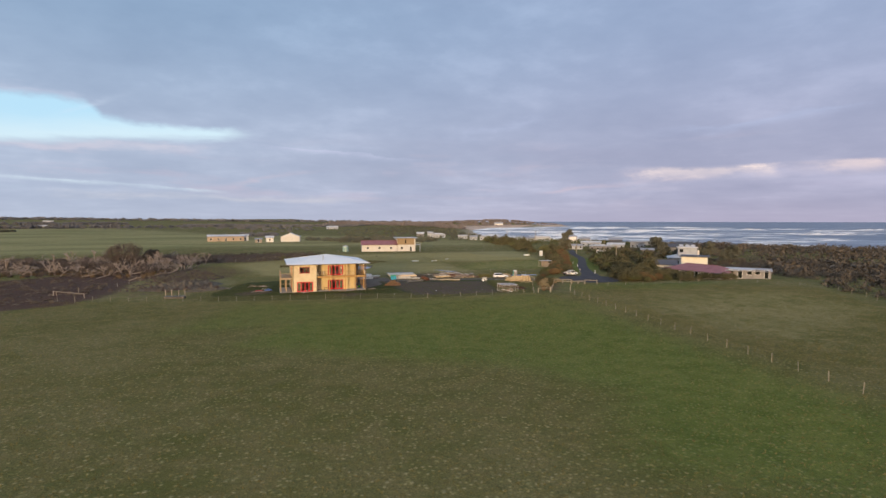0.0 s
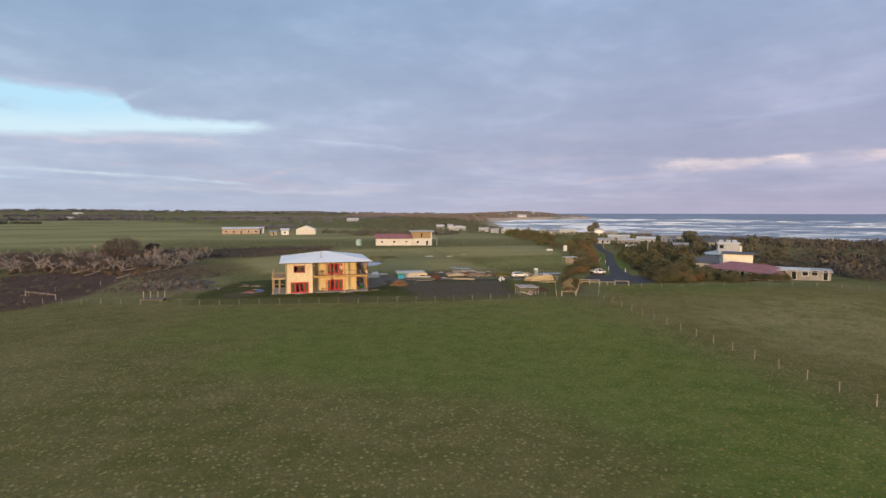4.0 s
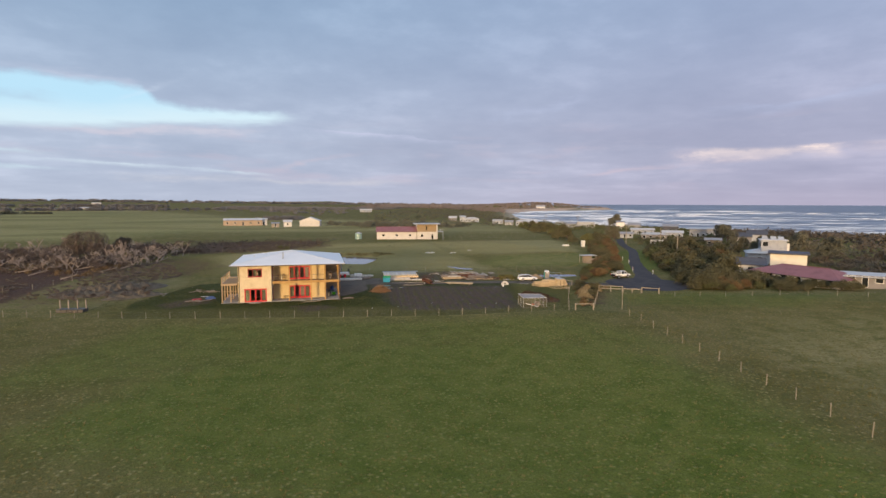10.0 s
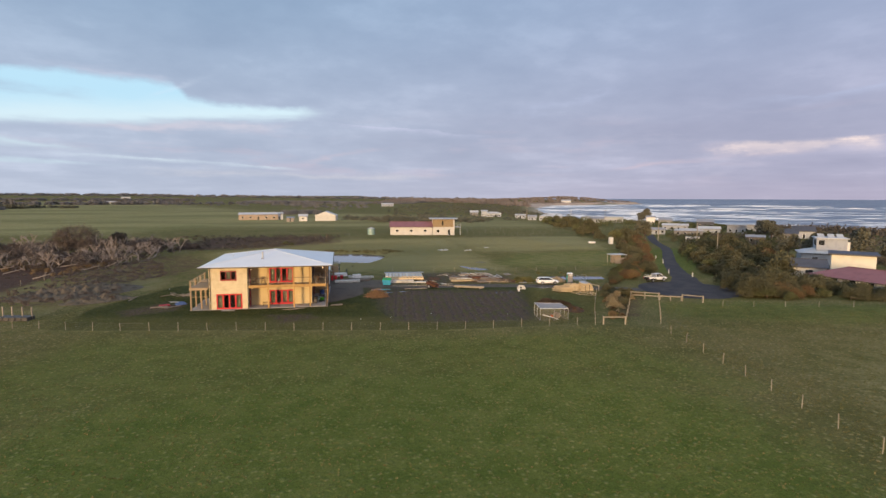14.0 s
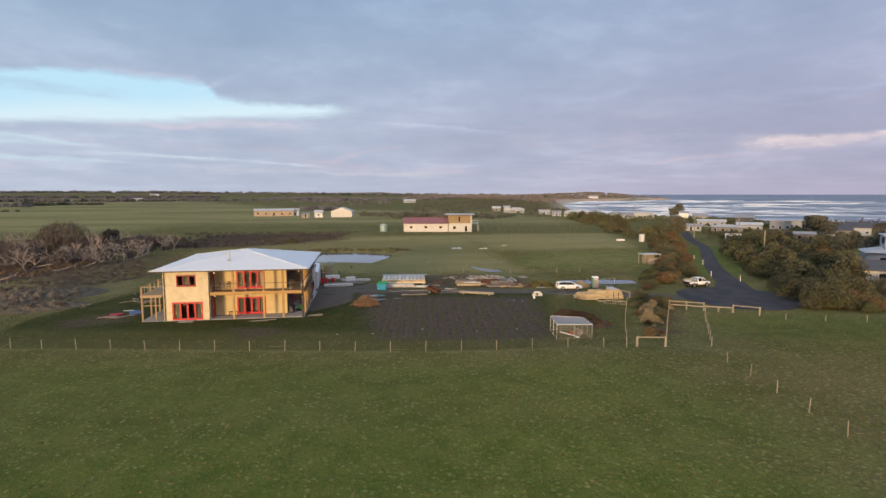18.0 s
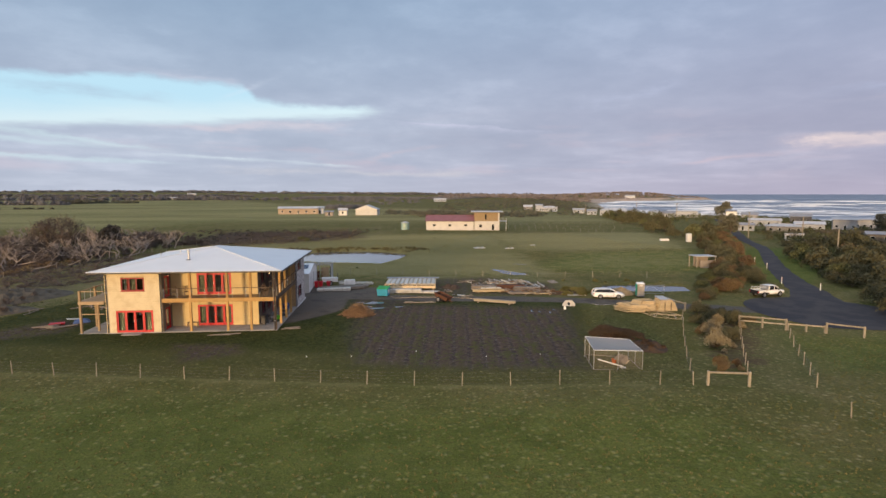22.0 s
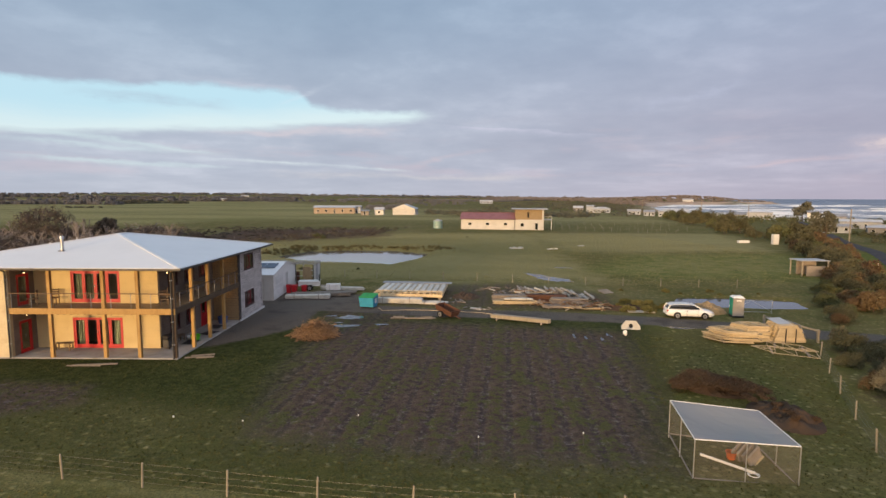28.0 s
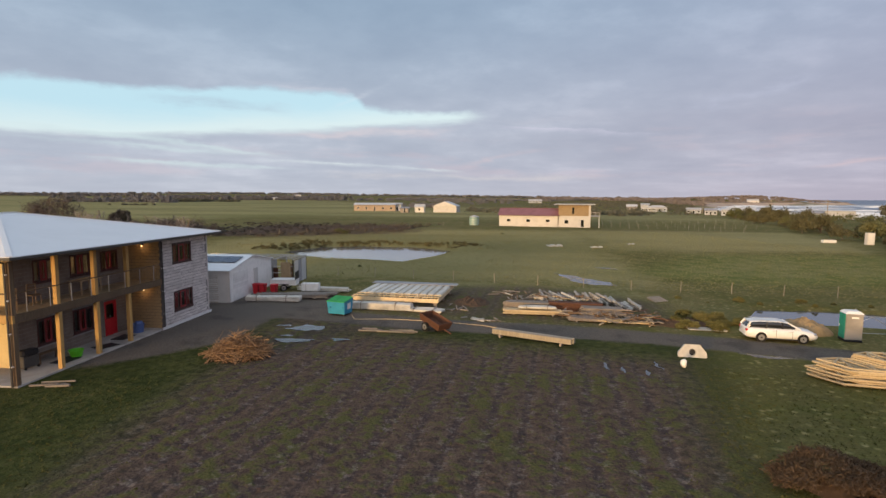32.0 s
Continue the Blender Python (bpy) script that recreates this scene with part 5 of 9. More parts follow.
for v in pk.verts:
    v.co += noise.noise_vector(v.co * 9) * 0.04
wash = finish("washing", pk, M_BLUE)
wash.location = (-0.9, 8.9, 0.02)
tagged(wash, "crumpled blue cloth heaped in a basket", "laundry")
bq = thing("barbecue", "dark covered barbecue standing on the veranda", "barbecue", pose(-1.5, 2.15, 0.075, 0, 0, 80) @ Matrix.Scale(0.85, 4))
part("hood", boxed(-0.45, -0.28, 0.72, 0.45, 0.28, 1.05, 0.08), M_BLACK, bq)
part("cart", boxed(-0.42, -0.25, 0.1, 0.42, 0.25, 0.72, 0.02), M_GUTTER, bq)
for x in (-0.35, 0.35):
    part("wheel", rodded((x, -0.27, 0.08), (x, -0.23, 0.08), 0.08, n=10), M_TYRE, bq)

# ---- fences ----
post_me = bpy.data.meshes.new("post")
_b = bmesh.new()
rod(_b, (0, 0, -0.3), (0, 0, 0.92), 0.046, 0.042, 7)
rod(_b, (0, 0, 0.92), (0, 0, 0.94), 0.042, 0.025, 7)
_b.to_mesh(post_me)
_b.free()
post_me.materials.append(M_FENCEPOST)


def tube(pts, r, n_=3):
    """One thin unbroken tube through the points."""
    bm = bmesh.new()
    prev = None
    for p in pts:
        cur = [bm.verts.new((p[0] + r * math.cos(k * 2.094), p[1] + r * math.sin(k * 2.094) * 0.3, p[2] + r * math.sin(k * 2.094))) for k in range(n_)]
        if prev:
            for k in range(n_):
                bm.faces.new((prev[k], prev[(k + 1) % n_], cur[(k + 1) % n_], cur[k]))
        prev = cur
    return bm


def resample(pts, gap):
    out, left = [pts[0]], gap
    for (x0, y0), (x1, y1) in zip(pts, pts[1:]):
        L, at_ = math.hypot(x1 - x0, y1 - y0), 0.0
        while L - at_ >= left - 1e-6:
            at_ += left
            out.append((x0 + (x1 - x0) * at_ / L, y0 + (y1 - y0) * at_ / L))
            left = gap
        left -= L - at_
    return out


def fence(pts, gap, label, tall=1.0, thick=0.8, net=False, wires=4):
    f = thing("fence", label, "fence")
    at_ = resample(pts, gap)
    for x, y in at_:
        o = new("post", post_me)
        o.parent = f
        s = tall * random.uniform(0.94, 1.06)
        o.matrix_local = Matrix.LocRotScale((x, y, gz(x, y)), Euler((radians(random.uniform(-3, 3)), radians(random.uniform(-3, 3)), random.uniform(0, 6))), (thick, thick, s))
    for k in range(wires):
        z = tall * (0.18 + 0.66 * k / max(1, wires - 1))
        part("wire", tube([(x, y, gz(x, y) + z) for x, y in at_], 0.0024), M_WIRE, f)
    if net:
        bm = bmesh.new()
        for (x0, y0), (x1, y1) in zip(at_, at_[1:]):
            v = [bm.verts.new(p) for p in ((x0, y0, gz(x0, y0) + 0.03), (x1, y1, gz(x1, y1) + 0.03), (x1, y1, gz(x1, y1) + tall * 0.85), (x0, y0, gz(x0, y0) + tall * 0.85))]
            bm.faces.new(v)
        part("wire_netting", bm, M_WIRENET, f)
    return f


fence([(-54.98, 0.02), (-49.6, -1.9), (-39.9, -4.6), (-22.2, -9.5), (-9.0, -11.8), (0.28, -13.25), (15.5, -15.75), (29.9, -17.9)], 3.14, "post and wire paddock fence with pale round posts")
fence([(35.35, -23.6), (33.8, -33.6), (30.4, -55), (26.8, -80), (23.4, -101)], 3.21, "row of pale posts with sagging wire across the paddock", wires=3)
fence([(-12, 36), (0, 33.5), (16.4, 30.8), (32.4, 27.4), (49.4, 26.3)], 4.05, "low wire fence with thin pale posts behind the yard")
fence([(29.8, -17.9), (33.2, -11.0), (36.0, -5.5), (39.9, 1.8), (41.6, 4.4)], 3.6, "garden boundary fence with wire netting", net=True)
fence([(33.2, -18.4), (43.3, -2.1)], 2.8, "netted fence beside the grassy strip", net=True)
fence([(46.7, -3.9), (44.8, -6.9), (39.0, -16.1), (36.1, -20.7)], 3.0, "netted fence beside the grassy strip", net=True)
fence([(52.4, -9.8), (60, -13.0), (66, -16.2), (74, -20.8), (81, -26.5), (86, -34)], 3.8, "short pale posts along the far edge of the paddock", 0.8)
fence([(86, -34), (80, -46), (72, -56), (64, -70)], 4.2, "leaning pale posts beside the coastal scrub", 0.9)
fence([(-58, 9), (-50.5, 20.5), (-48, 29), (-45.5, 40), (-43, 50), (-38.5, 70), (-34, 82)], 4.6, "old wire fence beside the burnt ground")
fence([(-30, 84), (-17, 96), (2, 122), (14, 131)], 6.0, "distant wire fence across the rough pasture", 1.0)
fence([(48, 128), (79, 110)], 2.4, "row of trellis posts beyond the paddock", 1.2, wires=2)
fence([(50, 138), (88, 124)], 2.4, "row of trellis posts beyond the paddock", 1.2, wires=2)
fence([(52, 150), (99, 150)], 2.6, "row of trellis posts beyond the paddock", 1.2, wires=2)


def rail_barrier(a, b, height, rails, label, uprights=2, mat=M_FENCEPOST):
    r = thing("rail_barrier", label, "barrier")
    for k in range(uprights):
        t = k / (uprights - 1)
        x, y = a[0] + (b[0] - a[0]) * t, a[1] + (b[1] - a[1]) * t
        part("upright", boxed(x - 0.07, y - 0.07, gz(x, y) - 0.2, x + 0.07, y + 0.07, gz(x, y) + height, 0.012), mat, r)
    for k in range(rails):
        z = height - 0.10 - 0.42 * k
        bm = bmesh.new()
        beam(bm, (a[0], a[1], gz(*a) + z), (b[0], b[1], gz(*b) + z), 0.05, 0.12)
        part("rail", bm, mat, r)
    return r


rail_barrier((43.4, -2.0), (46.7, -3.85), 1.05, 2, "double timber rail barrier at the end of the lane", 3)
rail_barrier((49.4, -5.35), (51.4, -7.1), 1.0, 1, "single timber rail barrier beside the turning area")
rail_barrier((30.7, -18.0), (33.1, -18.5), 0.95, 1, "single timber rail closing the strip between fences")
rail_barrier((46.8, -3.95), (49.3, -5.3), 0.7, 1, "thin low rail between two barriers", 3)
rail_barrier((-58.5, 9.0), (-51.8, 3.2), 0.95, 1, "long timber rail at the corner of the burnt ground", 2, M_OLDWOOD)
rail_barrier((-46.0, 59), (-42.0, 56), 1.3, 1, "broken timber rail among dead trees", 3, M_DEAD)
rail_barrier((41.7, 4.6), (40.6, 9.0), 0.9, 1, "timber gate post with top rail by the drive", 2)

gate = thing("field_gate", "tubular steel field gate standing by the pool", "gate", pose(42.2, 13.6, gz(42, 13.6), 0, 0, -4))
for z in (0.15, 1.15):
    part("gate_rail", rodded((-1.7, 0, z), (1.7, 0, z), 0.022), M_STEEL, gate)
for x in (-1.7, 1.7):
    part("gate_stile", rodded((x, 0, 0.0), (x, 0, 1.17), 0.022), M_STEEL, gate)
part("brace", rodded((-1.7, 0, 0.17), (0, 0, 1.13), 0.016), M_STEEL, gate)
part("brace", rodded((0, 0, 1.13), (1.7, 0, 0.17), 0.016), M_STEEL, gate)
for x, y in ((64.2, 20.0), (72.5, 34.5), (75.5, 42), (65.6, 14.8)):
    mk = thing("marker_post", "white roadside marker post in the verge", "post", pose(x, y, gz(x, y)), "roadside markers")
    part("stake", boxed(-0.05, -0.02, -0.2, 0.05, 0.02, 0.95, 0.01), M_WHITE, mk)
    part("reflector", boxed(-0.035, -0.026, 0.78, 0.035, -0.021, 0.86), M_REDPLASTIC, mk)

# ---- yard ----
def garage():
    g = thing("garage", "pale steel garage with roller doors and solar panels", "garage", pose(-3.4, 17.8, 0.02, 0, 0, 2))
    L, D, E, P = 3.5, 8.2, 2.45, 3.15
    # local: x from -L to L+0, y from 0 (near) to D
    part("floor", boxed(-L, 0, -0.1, L, D, 0.04), M_CONCRETE, g)
    part("wall", boxed(-L, 0, 0.04, -0.6, 0.08, E), M_OFFWHITE, g)
    part("wall", boxed(2.6, 0, 0.04, L, 0.08, E), M_OFFWHITE, g)
    part("wall", boxed(-0.6, 0, 2.1, 2.6, 0.08, E), M_OFFWHITE, g)
    rd = part("roller_door", boxed(-0.6, 0.03, 0.04, 2.6, 0.07, 2.1), M_PLY, g, "beige roller door")
    for k in range(14):
        part("door_slat", boxed(-0.58, 0.012, 0.08 + k * 0.145, 2.58, 0.03, 0.20 + k * 0.145), M_OFFWHITE, rd)
    bm = bmesh.new()
    v = [bm.verts.new(p) for p in ((L, 0, 0.04), (L, D, 0.04), (L, D, E), (L, D / 2, P), (L, 0, E), (L - 0.08, 0, 0.04), (L - 0.08, D, 0.04), (L - 0.08, D, E), (L - 0.08, D / 2, P), (L - 0.08, 0, E))]
    bm.faces.new(v[:5]), bm.faces.new(v[:4:-1])
    part("gable_wall", bm, M_WHITE, g)
    rd = part("roller_door", boxed(L - 0.02, 0.6, 0.05, L + 0.02, 3.2, 2.15), M_WHITE, g, "white roller door")
    for k in range(14):
        part("door_slat", boxed(L + 0.02, 0.62, 0.09 + k * 0.147, L + 0.034, 3.18, 0.215 + k * 0.147), M_WHITE, rd)
    part("door", boxed(L - 0.01, 4.3, 0.05, L + 0.03, 5.1, 2.05), M_OFFWHITE, g)
    part("wall", boxed(-L, D - 0.08, 0.04, L, D, E), M_OFFWHITE, g)
    part("wall", boxed(-L, 0.08, 0.04, -L + 0.08, D - 0.08, E), M_OFFWHITE, g)
    for s in (0, 1):
        bm = bmesh.new()
        y0, y1 = (-0.2, D / 2) if s == 0 else (D + 0.2, D / 2)
        v = [bm.verts.new(p) for p in ((-L - 0.15, y0, E - 0.03), (L + 0.15, y0, E - 0.03), (L + 0.15, y1, P + 0.02), (-L - 0.15, y1, P + 0.02), (-L - 0.15, y0, E + 0.03), (L + 0.15, y0, E + 0.03), (L + 0.15, y1, P + 0.08), (-L - 0.15, y1, P + 0.08))]
        for f in ((0, 1, 2, 3), (4, 7, 6, 5), (0, 4, 5, 1), (1, 5, 6, 2), (2, 6, 7, 3), (3, 7, 4, 0)):
            bm.faces.new([v[i] for i in f])
        r = part("roof", bm, M_ROOF, g)
    sl = math.degrees(math.atan2(P - E, D / 2))
    for k in range(6):
        x0 = -3.1 + k * 1.05
        bm = boxed(0, 0, 0, 1.0, 1.6, 0.04, 0.006)
        bm.transform(pose(x0, 1.7, E + 0.085 + (P - E) * 1.9 / (D / 2), sl, 0, 0))
        part("solar_panel", bm, M_SOLAR, g, "dark blue solar panel")
    return g


garage()


def steel_frame():
    """Open steel frame of a second shed."""
    g = thing("open_shed", "open steel shed skeleton with battens and a stored panel", "shed", pose(-0.6, 26.3, 0.0, 0, 0, 2))
    for x in (-7.0, -5.2, -3.4, -1.5, 0.4, 2.3):
        for y in (0, 3.6):
            part("column", boxed(x - 0.04, y - 0.04, 0, x + 0.04, y + 0.04, 2.3), M_STEEL if x < 2 else M_BLACK, g)
        bm = bmesh.new()
        beam(bm, (x, 0, 2.32), (x, 3.6, 2.32), 0.06, 0.10)
        part("rafter", bm, M_STEEL, g)
    for k in range(6):
        part("batten", boxed(-7.2, 0.0 + k * 0.7, 2.38, 2.5, 0.06 + k * 0.7, 2.42), M_STEEL, g)
    for z in (0.5, 1.1, 1.7):
        part("girt", boxed(-3.4, -0.05, z, 2.3, -0.01, z + 0.05), M_STEEL, g)
    part("mesh_side", boxed(2.27, 0.2, 0.1, 2.30, 3.4, 2.2), M_WIRENET, g)
    part("panel", boxed(2.31, 0.3, 0.1, 2.34, 1.3, 2.2), M_OFFWHITE, g)
    part("panel", boxed(2.31, 1.4, 0.1, 2.34, 2.2, 2.2), M_GREYROOF, g)
    part("panel", boxed(2.31, 2.3, 0.1, 2.34, 3.5, 2.2), M_PALEROOF, g)
    part("panel", boxed(-0.9, 0.5, 0.05, 0.7, 0.6, 1.5), M_RUST, g, "rusty iron sheet")
    part("panel", boxed(0.9, 1.2, 0.05, 1.9, 1.3, 1.8), M_STICK, g)
    part("shelf", boxed(-3.2, 2.2, 0.9, 0.0, 3.2, 0.98), M_OLDWOOD, g)
    part("panel", boxed(1.2, -0.10, 0.1, 2.1, -0.06, 2.1), M_PLY, g)
    part("panel", boxed(-3.4, 3.62, 0.1, -0.6, 3.66, 2.0), M_GREYROOF, g)


steel_frame()


def wheel(parent, x, y, z, r, w, rim=True):
    n_ = 18
    t_ = part("wheel", rodded((x, y - w / 2, z), (x, y + w / 2, z), r, n=n_), M_TYRE, parent, "black tyre")
    if rim:
        part("rim", rodded((x, y - w / 2 - 0.012, z), (x, y + w / 2 + 0.012, z), r * 0.66, n=n_), M_ALLOY, t_, "pale metal rim")
        part("hub", rodded((x, y - w / 2 - 0.025, z), (x, y + w / 2 + 0.025, z), r * 0.18, n=8), M_BLACK, t_)


def bin_(m, mat, label, lid):
    b = thing("wheelie_bin", label, "bin", m, "wheelie bins")
    bm = bmesh.new()
    v = [bm.verts.new(p) for p in ((-0.2, -0.24, 0.08), (0.2, -0.24, 0.08), (0.2, 0.22, 0.08), (-0.2, 0.22, 0.08), (-0.27, -0.33, 0.98), (0.27, -0.33, 0.98), (0.27, 0.30, 0.98), (-0.27, 0.30, 0.98))]
    for f in ((3, 2, 1, 0), (4, 5, 6, 7), (0, 1, 5, 4), (1, 2, 6, 5), (2, 3, 7, 6), (3, 0, 4, 7)):
        bm.faces.new([v[i] for i in f])
    part("body", bm, mat, b)
    part("lid", boxed(-0.29, -0.36, 0.98, 0.29, 0.33, 1.04, 0.02), lid, b)
    part("handle", rodded((-0.25, 0.36, 0.96), (0.25, 0.36, 0.96), 0.015), M_BLACK, b)
    for x in (-0.22, 0.22):
        part("wheel", rodded((x - 0.03, 0.22, 0.10), (x + 0.03, 0.22, 0.10), 0.10, n=10), M_TYRE, b)
    return b


for x, y in ((0.45, 21.6), (1.05, 21.5), (2.05, 21.4)):
    bin_(pose(x, y, 0.03, 0, 0, random.uniform(-10, 10)) @ Matrix.Scale(0.87, 4), M_REDPLASTIC, "red wheelie bin standing beside the garage", M_REDPLASTIC)

tr = thing("box_trailer", "white box trailer parked behind the bins", "trailer", pose(1.9, 24.0, 0.02, 0, 0, 8) @ Matrix.Scale(0.85, 4))
part("tray", boxed(-1.25, -0.75, 0.55, 1.25, 0.75, 0.62), M_WHITE, tr)
for q in ((-1.25, -0.75, 0.62, 1.25, -0.71, 1.05), (-1.25, 0.71, 0.62, 1.25, 0.75, 1.05), (-1.25, -0.71, 0.62, -1.21, 0.71, 1.05), (1.21, -0.71, 0.62, 1.25, 0.71, 1.05)):
    part("side", boxed(*q), M_WHITE, tr)
part("cover", boxed(-1.3, -0.8, 1.05, 1.3, 0.8, 1.12, 0.02), M_WHITE, tr)
for y in (-0.86, 0.86):
    wheel(tr, 0.1, y, 0.33, 0.33, 0.18)
part("mudguard", boxed(-0.35, -0.98, 0.66, 0.55, -0.76, 0.70), M_BLACK, tr)
part("drawbar", boxed(1.25, -0.05, 0.45, 2.4, 0.05, 0.55), M_STEEL, tr)
part("headboard", boxed(1.2, -0.75, 1.12, 1.25, 0.75, 1.9), M_BLACK, tr)

wb = thing("packing_case", "white packing case lying beside stacked timber", "box", pose(4.7, 22.6, 0.25, 0, 0, 3) @ Matrix.Diagonal((0.95, 0.8, 0.75, 1)))
part("case", boxed(-0.75, -0.35, 0, 0.75, 0.35, 0.85, 0.02), M_WHITE, wb)
part("strap", boxed(-0.4, -0.356, 0, -0.34, 0.356, 0.856), M_OFFWHITE, wb)


def plank_stack(m, label, L, W, H, mat, name="timber_stack", lay=0.09, skew=0.05, cat="timber stack", group=""):
    s = thing(name, label, cat, m, group)
    z = 0.0
    for x in (-L * 0.35, L * 0.35):
        part("bearer", boxed(x - 0.05, -W / 2, 0, x + 0.05, W / 2, 0.09), M_OLDWOOD, s)
    z = 0.09
    while z < H:
        n_ = max(2, int(W / 0.16))
        for k in range(n_):
            y = -W / 2 + (k + 0.5) * W / n_
            dx = random.uniform(-skew, skew) * L
            a = random.uniform(-0.02, 0.02)
            bm = bmesh.new()
            beam(bm, (-L / 2 + dx, y - a * L / 2, z + lay / 2), (L / 2 + dx, y + a * L / 2, z + lay / 2), W / n_ * 0.86, lay * 0.88)
            part("plank", bm, mat, s)
        z += lay
    return s


plank_stack(pose(3.9, 20.4, 0.03, 0, 0, 3), "long stack of pale planks on the gravel", 5.6, 0.9, 0.28, M_OLDWOOD)
plank_stack(pose(5.4, 23.6, 0.03, 0, 0, -4), "low stack of white boards behind the case", 4.4, 0.7, 0.35, M_SHEET)
plank_stack(pose(5.2, 21.5, 0.03, 0, 0, 8), "low stack of weathered planks", 3.8, 0.8, 0.22, M_OLDWOOD)


def wrapped_pack(m, L, W, H, label):
    """A long pack under crumpled pale plastic."""
    p = thing("wrapped_pack", label, "wrapped timber", m)
    bm = boxed(-L / 2, -W / 2, 0.02, L / 2, W / 2, H, 0.05)
    bmesh.ops.subdivide_edges(bm, edges=bm.edges[:], cuts=3, use_grid_fill=True)
    for v in bm.verts:
        q = noise.noise_vector(v.co * 3.1 + Vector((m.translation.x, 0, 0))) * 0.07
        v.co += Vector((q.x, q.y, q.z if v.co.z > 0.1 else 0))
    part("wrapping", bm, M_SHEET, p, "crumpled pale plastic sheet")
    for x in (-L * 0.3, L * 0.25):
        part("strap", boxed(x, -W / 2 - 0.04, 0.02, x + 0.05, W / 2 + 0.04, H + 0.06), M_OLDWOOD, p)
    return p


wrapped_pack(pose(3.0, 19.1, 0.02, 0, 0, 3), 4.2, 0.7, 0.42, "long pack under crumpled white plastic on the gravel")
wrapped_pack(pose(11.8, 17.2, 0.02, 0, 0, -4), 4.6, 0.8, 0.50, "long pack under crumpled white plastic beside the track")
wrapped_pack(pose(15.1, 16.8, 0.02, 0, 0, -12), 2.6, 0.9, 0.22, "flat pack under pale sheeting beside the track")


def skip_bin():
    s = thing("waste_bin", "teal steel waste bin with green lids", "bin", pose(9.4, 15.3, 0.03, 0, 0, -14) @ Matrix.Scale(0.8, 4))
    bm = bmesh.new()
    pts = [(-0.78, -0.62, 0.12), (0.78, -0.62, 0.12), (0.78, 0.62, 0.12), (-0.78, 0.62, 0.12), (-0.85, -0.75, 1.15), (0.85, -0.75, 1.15), (0.85, 0.75, 1.38), (-0.85, 0.75, 1.38)]
    v = [bm.verts.new(p) for p in pts]
    for f in ((3, 2, 1, 0), (4, 5, 6, 7), (0, 1, 5, 4), (1, 2, 6, 5), (2, 3, 7, 6), (3, 0, 4, 7)):
        bm.faces.new([v[i] for i in f])
    part("body", bm, M_TEAL, s)
    for x in (-0.88, 0.01):
        bm = boxed(0, 0, 0, 0.87, 1.62, 0.06, 0.02)
        bm.transform(pose(x, -0.80, 1.16, 8, 0, 0))
        lid = part("lid", bm, M_GREENLID, s, "green plastic lid")
        for k in range(3):
            bm = boxed(0.12 + k * 0.26, 0.1, 0.06, 0.18 + k * 0.26, 1.5, 0.09)
            bm.transform(pose(x, -0.80, 1.16, 8, 0, 0))
            part("lid_rib", bm, M_GREENLID, lid)
    part("sign", boxed(0.79, -0.2, 0.5, 0.845, 0.3, 1.0), M_WHITE, s, "white notice plate")
    for x in (-0.6, 0.6):
        part("pocket", boxed(x - 0.1, -0.80, 0.62, x + 0.1, -0.68, 0.78), M_TEAL, s)
        part("foot", boxed(x - 0.1, -0.5, 0, x + 0.1, 0.5, 0.12), M_BLACK, s)


skip_bin()


def joist_panel():
    """A timber floor cassette with pale battens of insulation between its joists."""
    s = thing("floor_cassette", "timber joist panel filled with white insulation on supports", "building panel", pose(12.9, 21.3, 0.02, 0, 0, -5))
    L, W = 6.6, 6.4
    for k in range(12):
        x = -L / 2 + 0.05 + k * (L - 0.1) / 11
        part("joist", boxed(x - 0.03, -W / 2, 0.42, x + 0.03, W / 2, 0.70), M_PINE, s)
    for k in range(11):
        x = -L / 2 + 0.05 + (k + 0.5) * (L - 0.1) / 11
        bm = boxed(x - 0.23, -W / 2 + 1.6, 0.55, x + 0.23, W / 2 - 0.1, 0.76, 0.05)
        part("insulation", bm, M_SHEET, s, "white insulation batt")
    for y in (-W / 2 - 0.03, W / 2 + 0.03):
        part("rim", boxed(-L / 2, y - 0.03, 0.42, L / 2, y + 0.03, 0.70), M_PINE, s)
    for y in (-W / 2 + 0.5, -W / 2 + 1.3):
        part("batten", boxed(-L / 2, y - 0.05, 0.70, L / 2, y + 0.05, 0.75), M_PINE, s)
    part("cover_sheet", boxed(-L / 2 - 0.2, W / 2 - 0.9, 0.77, L / 2 + 0.4, W / 2 + 0.1, 0.82), M_GREYROOF, s)
    for x in (-L / 2 + 0.3, 0, L / 2 - 0.3):
        for y in (-W / 2 + 0.4, 0, W / 2 - 0.4):
            part("block", boxed(x - 0.12, y - 0.12, 0, x + 0.12, y + 0.12, 0.42), M_OLDWOOD, s)


joist_panel()


